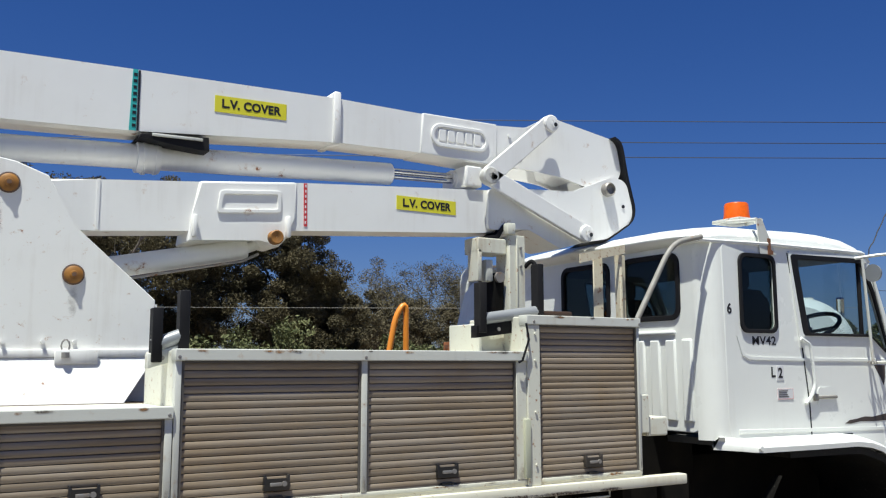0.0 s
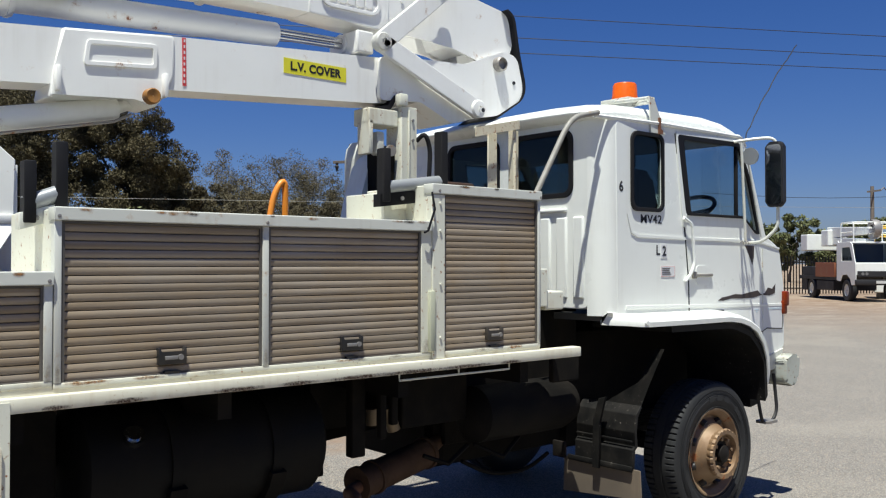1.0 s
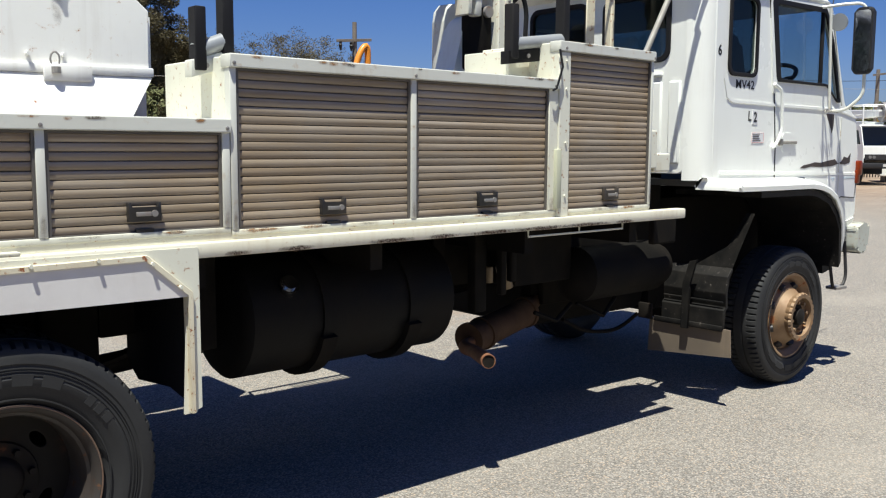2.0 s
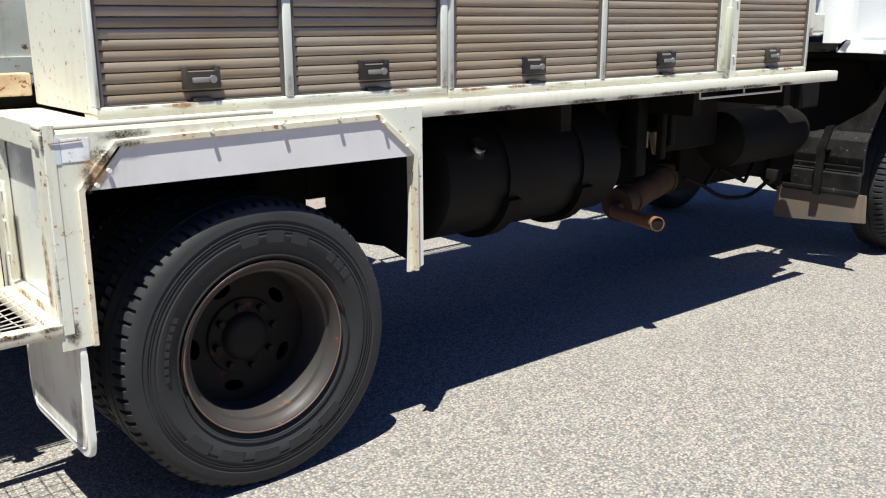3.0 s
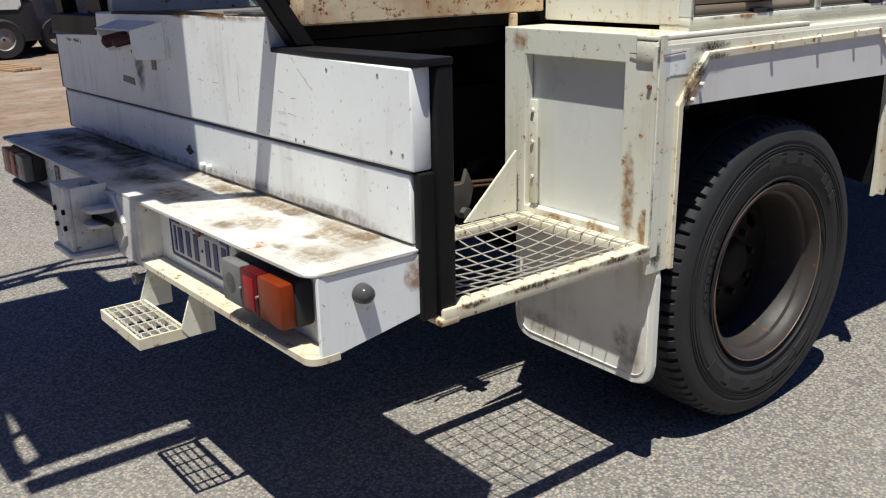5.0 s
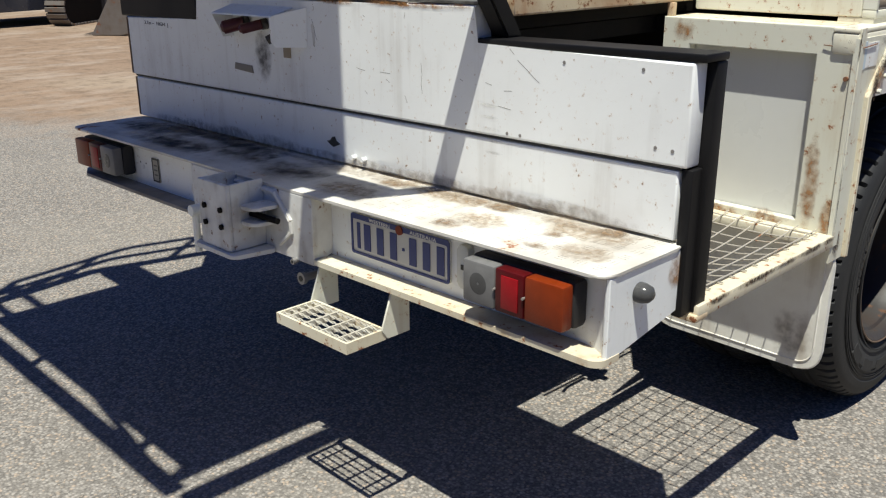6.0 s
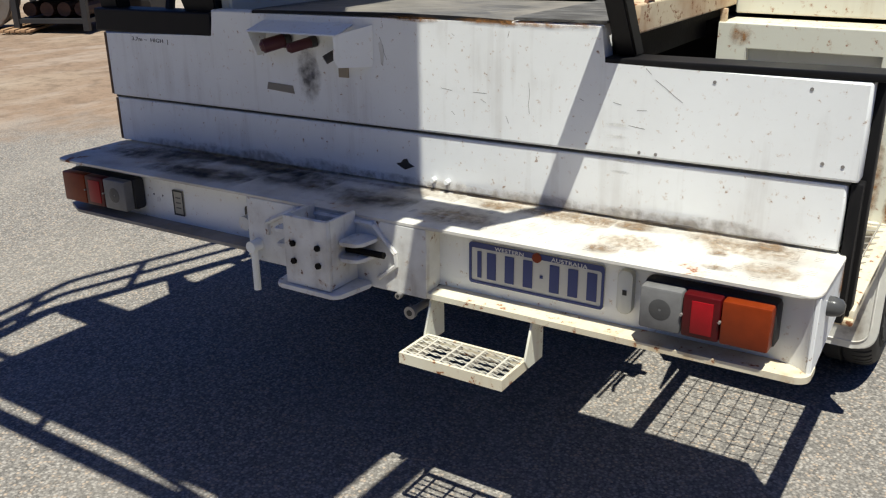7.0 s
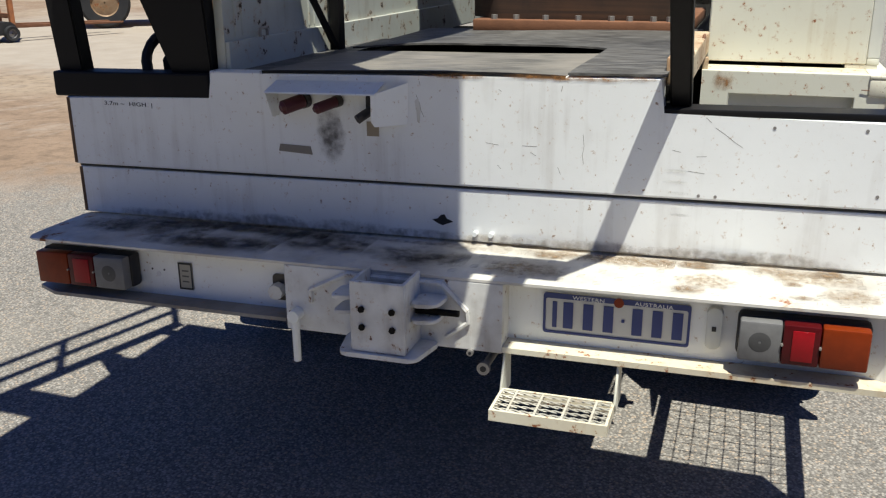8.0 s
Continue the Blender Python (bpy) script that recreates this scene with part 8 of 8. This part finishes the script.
# ---- palisade fence ----
fence = thing("palisade_fence", 40, 26, 0, "black steel palisade fence in front of trees", "fence")
FA, FB = Vector((27.0, 34.5, 0)), Vector((56.0, 17.3, 0))
bm = BM()
prism(bm, [(-0.03, 0.05), (0.03, 0.05), (0.03, 1.95), (0.0, 2.05), (-0.03, 1.95)], "y", -0.008, 0.008)
me = bpy.data.meshes.new("picket")
bmesh.ops.recalc_face_normals(bm, faces=bm.faces)
for v in bm.verts:
    v.co *= K
bm.to_mesh(me)
bm.free()
ang = math.atan2((FB - FA).y, (FB - FA).x)
N_PICKET = 200
for i in range(N_PICKET):
    ob = placed("picket", me, FA.lerp(FB, i / (N_PICKET - 1)) * K, black_paint, fence)
    ob.rotation_euler = (0, 0, ang)
for z in (0.35, 1.7):
    bm = BM()
    cyl(bm, FA + Vector((0, 0.03, z)), FB + Vector((0, 0.03, z)), 0.03, 6)
    part("fence_rail", bm, black_paint, fence)


# ---- other plant in the yard: built about the origin, then set down ----
def settle(ob, x, y, turn, big=1.0):
    ob.scale = (big, big, big)
    ob.location, ob.rotation_euler = (x * K, y * K, 0), (0, 0, radians(turn))


def simple_wheel(parent, x, y, r, w, rim, name="wheel"):
    bm = BM()
    lathe(bm, [(r * 0.55, -w / 2), (r * 0.9, -w / 2 - 0.01), (r, -w / 2 + 0.04), (r, w / 2 - 0.04), (r * 0.9, w / 2 + 0.01), (r * 0.55, w / 2)], (x, y, r), "y", 32)
    wh = part(name, bm, tyre_rubber, parent)
    bm = BM()
    rg = lathe(bm, [(r * 0.57, -w / 2 + 0.01), (r * 0.5, -w / 2 + 0.05), (r * 0.2, -w / 2 + 0.03), (0.02, -w / 2 + 0.02)], (x, y, r), "y", 24)
    rg = lathe(bm, [(r * 0.57, w / 2 - 0.01), (r * 0.5, w / 2 - 0.05), (r * 0.2, w / 2 - 0.03), (0.02, w / 2 - 0.02)], (x, y, r), "y", 24)
    part("rim", bm, rim, wh)


def lift_truck():
    """A small white tilt-cab truck with a folded lift on its back; x points forward."""
    t = thing("lift_truck", 0, 0, 0, "small white cab-over truck with folded lift and brown tray", "truck")
    side = round_poly([(-0.75, 0.75), (-0.75, 2.02), (-0.55, 2.14), (0.45, 2.14), (0.62, 2.05), (0.85, 1.45), (0.90, 1.35), (0.92, 0.62), (0.55, 0.60), (0.45, 0.82), (0.15, 0.98), (-0.25, 0.95), (-0.42, 0.72)], 0.04)
    win = round_poly([(-0.30, 1.45), (-0.30, 1.95), (0.42, 1.97), (0.66, 1.45)], 0.04)
    for y0, y1 in ((-0.86, -0.83), (0.83, 0.86)):
        bm = plate(side, [win], "y", y0, y1, 0.01)
        part("cab_side", bm, white_paint, t)
        bm = BM()
        prism(bm, win, "y", y0 + 0.012, y0 + 0.016)
        part("side_window", bm, window_glass, t, smooth=0)
    bm = BM()
    box(bm, -0.72, 0.56, -0.84, 0.84, 2.08, 2.15, 0.03)
    part("cab_roof", bm, white_paint, t)
    bm = BM()
    box(bm, 0.82, 0.92, -0.83, 0.83, 0.95, 1.40, 0.03)
    part("cab_nose", bm, white_paint, t)
    bm = BM()
    box(bm, -0.76, -0.72, -0.83, 0.83, 0.8, 2.08)
    box(bm, -0.7, 0.6, -0.82, 0.82, 0.95, 1.2)
    part("cab_back", bm, vinyl_grey, t)
    bm = BM()
    prism(bm, [(0.60, 2.06), (0.63, 2.06), (0.87, 1.42), (0.84, 1.42)], "y", -0.80, 0.80)
    part("windscreen", bm, window_glass, t, smooth=0)
    bm = BM()
    box(bm, 0.90, 0.945, -0.80, 0.80, 0.90, 1.10, 0.01)
    part("grille", bm, dark_plastic, t)
    for y in (-0.62, -0.48, 0.48, 0.62):
        bm = BM()
        cyl(bm, (0.94, y, 1.0), (0.955, y, 1.0), 0.055, 14)
        part("headlight", bm, clear_lens, t)
    bm = BM()
    box(bm, 0.86, 1.0, -0.88, 0.88, 0.60, 0.80, 0.03)
    part("bumper", bm, dark_plastic, t)
    bm = BM()
    box(bm, 1.0, 1.008, -0.18, 0.18, 0.66, 0.76)
    part("number_plate", bm, plate_white, t)
    for x in (0.1, -3.3):
        for y in (-0.74, 0.74):
            simple_wheel(t, x, y, 0.40, 0.22, alu_grey)
    bm = BM()
    box(bm, -4.6, -0.78, -0.85, 0.85, 0.75, 0.90, 0.01)
    part("tray", bm, dark_plastic, t)
    bm = BM()
    box(bm, -2.75, -0.85, -0.90, -0.86, 0.86, 1.40, 0.015)
    box(bm, -0.89, -0.85, -0.86, 0.86, 0.86, 1.40, 0.015)
    box(bm, -2.75, -0.89, 0.86, 0.90, 0.86, 1.40, 0.015)
    part("tray_side", bm, brown_box, t, "rust-brown tray sides")
    for x0, x1, z0, z1 in ((-4.5, -3.9, 0.3, 0.75), (-2.9, -1.2, 0.35, 0.72), (-4.4, -2.9, 0.9, 1.25)):
        part("under_box", box(BM(), x0, x1, -0.80, 0.80, z0, z1, 0.02), dark_plastic, t)
    part("locker", box(BM(), -4.6, -3.9, -0.8, 0.8, 1.9, 2.55, 0.03), white_paint, t)
    bm = BM()
    prism(bm, [(-2.1, 0.9), (-1.75, 0.9), (-1.9, 1.9), (-2.3, 2.25), (-2.45, 2.2)], "y", -0.2, 0.2, 0.02)
    part("lift_post", bm, white_paint, t)
    for z, x0, x1, h in ((2.10, -3.0, 0.1, 0.20), (2.38, -3.4, 0.4, 0.34)):
        bm = BM()
        prism(bm, [(x0, z), (x1, z + 0.06), (x1, z + h - 0.04), (x0, z + h + 0.1)], "y", -0.17, 0.17, 0.02)
        part("lift_arm", bm, white_paint, t)
    bm = BM()
    box(bm, -3.6, -2.9, -0.35, 0.35, 2.05, 2.7, 0.04)
    part("counterweight", bm, white_paint, t)
    bm = BM()
    for y in (-0.75, 0.75):
        tube(bm, bend([(-0.6, y, 2.15), (-0.6, y, 2.85), (0.5, y, 2.85), (0.5, y, 2.15)], 0.08), 0.025, 6)
        tube(bm, [(-0.6, y, 2.5), (0.5, y, 2.5)], 0.02, 6)
    for x in (-0.6, 0.5):
        tube(bm, [(x, -0.75, 2.85), (x, 0.75, 2.85)], 0.025, 6)
    part("roof_rail", bm, white_paint, t, "white tube rails")
    bm = BM()
    lathe(bm, [(0.16, -0.1), (0.34, -0.12), (0.36, 0), (0.34, 0.12), (0.16, 0.1)], (0.35, 0.05, 2.60), "y", 24)
    part("hose_reel", bm, grey_steel, t)
    return t


settle(lift_truck(), 39.2, 18.2, -133, 1.2)
box_t = thing("platform_container", 0, 0, 0, "white container with yellow guard rails on top", "container")
bm = BM()
box(bm, -1.6, 1.6, -1.2, 1.2, 0.3, 2.5, 0.04)
part("container_body", bm, white_paint, box_t)
for z in (2.95, 3.35):
    bm = BM()
    tube(bm, [(-1.6, -1.2, z), (1.6, -1.2, z), (1.6, 1.2, z), (-1.6, 1.2, z), (-1.6, -1.2, z)], 0.045, 6)
    part("guard_rail", bm, yellow_paint, box_t, "yellow guard rail")
for x in (-1.6, -0.5, 0.5, 1.6):
    for y in (-1.2, 1.2):
        bm = BM()
        cyl(bm, (x, y, 2.5), (x, y, 3.35), 0.045, 8)
        part("guard_post", bm, yellow_paint, box_t)
bm = BM()
box(bm, 0.2, 1.1, -0.5, 0.3, 2.5, 3.15, 0.03)
part("crate", bm, brown_box, box_t)
for x in (-1.2, 1.2):
    bm = BM()
    box(bm, x - 0.15, x + 0.15, -1.1, 1.1, 0.0, 0.3)
    part("skid", bm, dark_plastic, box_t)
settle(box_t, 43.5, 18.2, -62)

tanker = thing("tank_truck", 0, 0, 0, "white tank truck with chrome exhaust stack", "truck")
bm = BM()
rg = lathe(bm, [(0.1, -3.2), (0.8, -3.15), (0.98, -2.9), (1.0, -2.5), (1.0, 2.0), (0.9, 2.2), (0.1, 2.3)], (0, 0, 2.05), "x", 32)
part("tank", bm, white_paint, tanker, "white round tank")
bm = BM()
box(bm, -0.4, 0.2, -0.3, 0.3, 3.03, 3.2, 0.03)
part("hatch", bm, alu_grey, tanker)
bm = BM()
box(bm, 2.5, 3.9, -1.1, 1.1, 0.9, 2.6, 0.1)
part("cab_body", bm, white_paint, tanker)
bm = BM()
box(bm, 2.7, 3.95, -1.11, 1.11, 1.8, 2.35, 0.06)
part("cab_window", bm, dark_plastic, tanker)
bm = BM()
tube(bm, bend([(2.42, -0.9, 0.9), (2.42, -0.9, 3.1), (2.32, -0.9, 3.35)], 0.1), 0.09, 14)
part("exhaust_stack", bm, chrome, tanker, "chrome exhaust stack")
bm = BM()
box(bm, -3.2, 3.6, -0.5, 0.5, 0.75, 1.1)
part("chassis_frame", bm, chassis_black, tanker)
for x in (-2.4, -1.3, 3.1):
    for y in (-0.95, 0.95):
        simple_wheel(tanker, x, y, 0.48, 0.28, alu_grey)
settle(tanker, 16.5, 13.25, 37)

fork = thing("forklift", 0, 0, 0, "grey and cream forklift parked on the sand", "forklift")
bm = BM()
prism(bm, round_poly([(-1.0, 0.35), (-1.05, 1.0), (-0.8, 1.15), (0.9, 1.15), (0.95, 0.4), (0.5, 0.3), (-0.5, 0.3)], 0.06), "y", -0.5, 0.5, 0.03)
part("chassis_body", bm, dark_plastic, fork)
bm = BM()
prism(bm, round_poly([(-1.02, 0.80), (-1.0, 1.5), (-0.3, 1.6), (0.1, 1.16), (0.75, 0.95), (0.3, 0.82)], 0.06), "y", -0.515, 0.515, 0.04)
part("engine_cowl", bm, canvas_white, fork, "cream engine cowl")
for x in (-0.9, 0.75):
    for y in (-0.45, 0.45):
        bm = BM()
        box(bm, x, x + 0.07, y - 0.03, y + 0.03, 1.15, 2.2, 0.01)
        part("canopy_post", bm, dark_plastic, fork)
bm = BM()
box(bm, -0.95, 0.85, -0.5, 0.5, 2.2, 2.26, 0.02)
part("canopy", bm, dark_plastic, fork)
for y in (-0.3, 0.24):
    bm = BM()
    box(bm, 1.02, 1.12, y, y + 0.07, 0.08, 2.3, 0.01)
    part("mast", bm, dark_plastic, fork)
    bm = BM()
    box(bm, 1.12, 2.1, y, y + 0.1, 0.06, 0.11, 0.005)
    part("fork_tine", bm, grey_steel, fork)
for x, r in ((-0.65, 0.33), (0.6, 0.40)):
    for y in (-0.52, 0.52):
        simple_wheel(fork, x, y, r, 0.22, grey_steel)
settle(fork, 0.55, 19.6, 180)

bucket_steel = surface("bucket_steel", (0.17, 0.155, 0.14), 0.5, metal=0.3, dirt=0.6, dirt_col=(0.12, 0.085, 0.055), streaks=0.4, rust=0.22, scale=5)
for x, y, a in ((3.85, 17.35, 12), (4.15, 16.40, 18)):
    b = thing("excavator_bucket", 0, 0, 0, "worn grey excavator bucket resting on the ground", "bucket", "excavator buckets")
    arc = [(0.42 * math.cos(t), 0.42 + 0.42 * math.sin(t)) for t in [radians(95 + 17 * k) for k in range(11)]]
    bm = BM()
    prism(bm, arc + [(0.46, 0.02), (0.46, 0.0)] + [(p * 1.05, 0.42 + (q - 0.42) * 1.05) for p, q in arc[::-1]], "y", -0.4, 0.4)
    part("shell", bm, bucket_steel, b)
    for y0 in (-0.42, 0.4):
        bm = BM()
        prism(bm, arc + [(0.46, 0.0)], "y", y0, y0 + 0.02)
        part("cheek_plate", bm, bucket_steel, b)
    for k in range(5):
        bm = BM()
        prism(bm, [(0.44, 0.0), (0.62, 0.005), (0.44, 0.05)], "y", -0.38 + k * 0.17, -0.30 + k * 0.17)
        part("tooth", bm, bucket_steel, b)
    settle(b, x, y, a + 120)

car = thing("parked_car", 0, 0, 0, "dark blue car parked on the sand", "car")
bm = BM()
prism(bm, round_poly([(-2.1, 0.35), (-2.15, 0.75), (-1.6, 0.95), (-0.9, 1.4), (0.6, 1.42), (1.3, 0.98), (2.0, 0.85), (2.15, 0.5), (2.1, 0.28), (-2.0, 0.25)], 0.12), "y", -0.85, 0.85, 0.06)
part("car_body", bm, surface("navy_car", (0.02, 0.025, 0.04), 0.25, dirt=0.1, coat=0.6, streaks=0.0), car)
bm = BM()
prism(bm, round_poly([(-0.8, 0.98), (-0.65, 1.33), (0.5, 1.34), (1.0, 1.0)], 0.05), "y", -0.86, 0.86)
part("car_window", bm, dark_plastic, car)
for x in (-1.3, 1.3):
    for y in (-0.76, 0.76):
        simple_wheel(car, x, y, 0.32, 0.2, chrome)
settle(car, 3.4, 20.6, 8)

plank_pile = thing("timber_pile", 0, 0, 0, "loose orange-brown planks lying on the sand", "timber")
for k in range(6):
    bm = BM()
    box(bm, -0.9, 0.9, -0.35 + k * 0.12, -0.25 + k * 0.12, 0.0, 0.05 + 0.02 * (k % 2), 0.005)
    part("plank", bm, timber, plank_pile)
settle(plank_pile, 0.85, 17.4, -75, 0.6)
plank_pile2 = copy_thing(plank_pile, Matrix.Translation((4.45 * K, 15.85 * K, 0)) @ pose(0, 0, 0, 0, 0, 35))

dig = thing("excavator", 0, 0, 0, "yellow excavator arm with its end on the ground", "excavator")
bm = BM()
prism(bm, [(-0.15, 0.15), (0.1, 0.1), (0.55, 0.75), (1.1, 1.25), (0.95, 1.42), (0.3, 0.9)], "y", -0.12, 0.12, 0.02)
part("arm", bm, yellow_paint, dig)
bm = BM()
prism(bm, round_poly([(-0.3, 0.0), (0.25, 0.0), (0.3, 0.25), (0.0, 0.4), (-0.25, 0.3)], 0.06), "y", -0.25, 0.25, 0.02)
part("grab", bm, dark_plastic, dig)
settle(dig, 6.75, 16.1, 200)
crates = thing("steel_stillage", 0, 0, 0, "dark steel stillage stacked with scrap", "stillage")
for x in (-0.6, 0.6):
    for y in (-0.5, 0.5):
        part("post", box(BM(), x - 0.04, x + 0.04, y - 0.04, y + 0.04, 0, 1.0), dark_plastic, crates)
for z in (0.1, 0.5, 0.95):
    bm = BM()
    box(bm, -0.62, 0.62, -0.52, 0.52, z, z + 0.06)
    part("shelf", bm, dark_plastic, crates)
bm = BM()
for k in range(4):
    cyl(bm, (-0.5, -0.4 + 0.25 * k, 0.28), (0.5, -0.4 + 0.25 * k, 0.28), 0.1, 10)
part("drum_scrap", bm, primer_brown, crates)
settle(crates, 4.95, 15.55, 28)
c2 = copy_thing(crates, Matrix.Translation((6.1 * K, 17.0 * K, 0)) @ pose(0, 0, 0, 0, 0, 40))

trol = thing("fork_stacker", 0, 0, 0, "rusty orange stacker with lowered forks and small wheels", "stacker")
for y in (-0.26, 0.26):
    bm = BM()
    prism(bm, [(0.05, 0.24), (0.05, 0.34), (0.30, 0.30), (2.45, 0.235), (2.45, 0.20)], "y", y - 0.05, y + 0.05, 0.006)
    part("fork", bm, rust_metal, trol)
    bm = BM()
    box(bm, 0.06, 0.15, y - 0.045, y + 0.045, 0.12, 2.3, 0.01)
    part("mast", bm, rust_orange, trol, "rust-orange mast rail")
for z in (0.42, 1.25, 2.15):
    part("crossbar", box(BM(), 0.07, 0.13, -0.21, 0.21, z, z + 0.09, 0.008), rust_metal, trol)
part("chassis", prism(BM(), round_poly([(-1.15, 0.12), (0.10, 0.12), (0.16, 0.22), (0.05, 0.36), (-1.15, 0.40)], 0.03), "y", -0.36, 0.36, 0.02), dark_plastic, trol)
part("motor_box", prism(BM(), round_poly([(-1.15, 0.41), (-0.35, 0.41), (-0.38, 0.95), (-1.05, 1.05)], 0.06), "y", -0.32, 0.32, 0.03), rust_orange, trol)
for x in (-0.95, 0.0):
    for y in (-0.40, 0.40):
        simple_wheel(trol, x, y, 0.15, 0.1, grey_steel)
settle(trol, 10.36, 18.15, -20)

trk = thing("crawler_track", 0, 0, 0, "muddy brown steel crawler track standing on the sand", "track")
outline = [(0.75 + 0.28 * math.sin(a), 0.29 - 0.28 * math.cos(a)) for a in [k * math.pi / 8 for k in range(9)]] + [(-0.75 - 0.28 * math.sin(a), 0.29 + 0.28 * math.cos(a)) for a in [k * math.pi / 8 for k in range(9)]]
part("track_frame", prism(BM(), outline, "y", -0.16, 0.16), chassis_black, trk)
for k in range(44):
    f = k / 44 * (3.0 + 0.56 * math.pi)
    if f < 1.5:
        c, n = (-0.75 + f, 0.01), 0
    elif f < 1.5 + 0.28 * math.pi:
        n = (f - 1.5) / 0.28
        c = (0.75 + 0.28 * math.sin(n), 0.29 - 0.28 * math.cos(n))
    elif f < 3.0 + 0.28 * math.pi:
        c, n = (0.75 - (f - 1.5 - 0.28 * math.pi), 0.57), math.pi
    else:
        n = math.pi + (f - 3.0 - 0.28 * math.pi) / 0.28
        c = (-0.75 + 0.28 * math.sin(n), 0.29 - 0.28 * math.cos(n))
    link = part("track_link", box(BM(), c[0] - 0.042, c[0] + 0.042, -0.19, 0.19, c[1] - 0.02, c[1] + 0.02, 0.006, 1), bucket_steel, trk)
    link.rotation_euler = (0, -n, 0)
settle(trk, 4.3, 19.9, 35)

mach = thing("yellow_loader", 0, 0, 0, "yellow loader with black wheels in the far yard", "loader")
bm = BM()
prism(bm, round_poly([(-1.6, 0.6), (-1.6, 1.5), (-0.3, 1.6), (0.0, 2.5), (1.0, 2.5), (1.2, 1.2), (1.7, 1.0), (1.7, 0.6)], 0.08), "y", -0.8, 0.8, 0.04)
part("loader_body", bm, yellow_paint, mach)
bm = BM()
prism(bm, round_poly([(0.1, 1.65), (0.2, 2.35), (0.9, 2.35), (1.0, 1.65)], 0.05), "y", -0.82, 0.82)
part("cab_window", bm, dark_plastic, mach)
for x in (-1.0, 1.1):
    for y in (-0.85, 0.85):
        simple_wheel(mach, x, y, 0.55, 0.35, rim_gold)
settle(mach, 14.9, 17.9, 128)
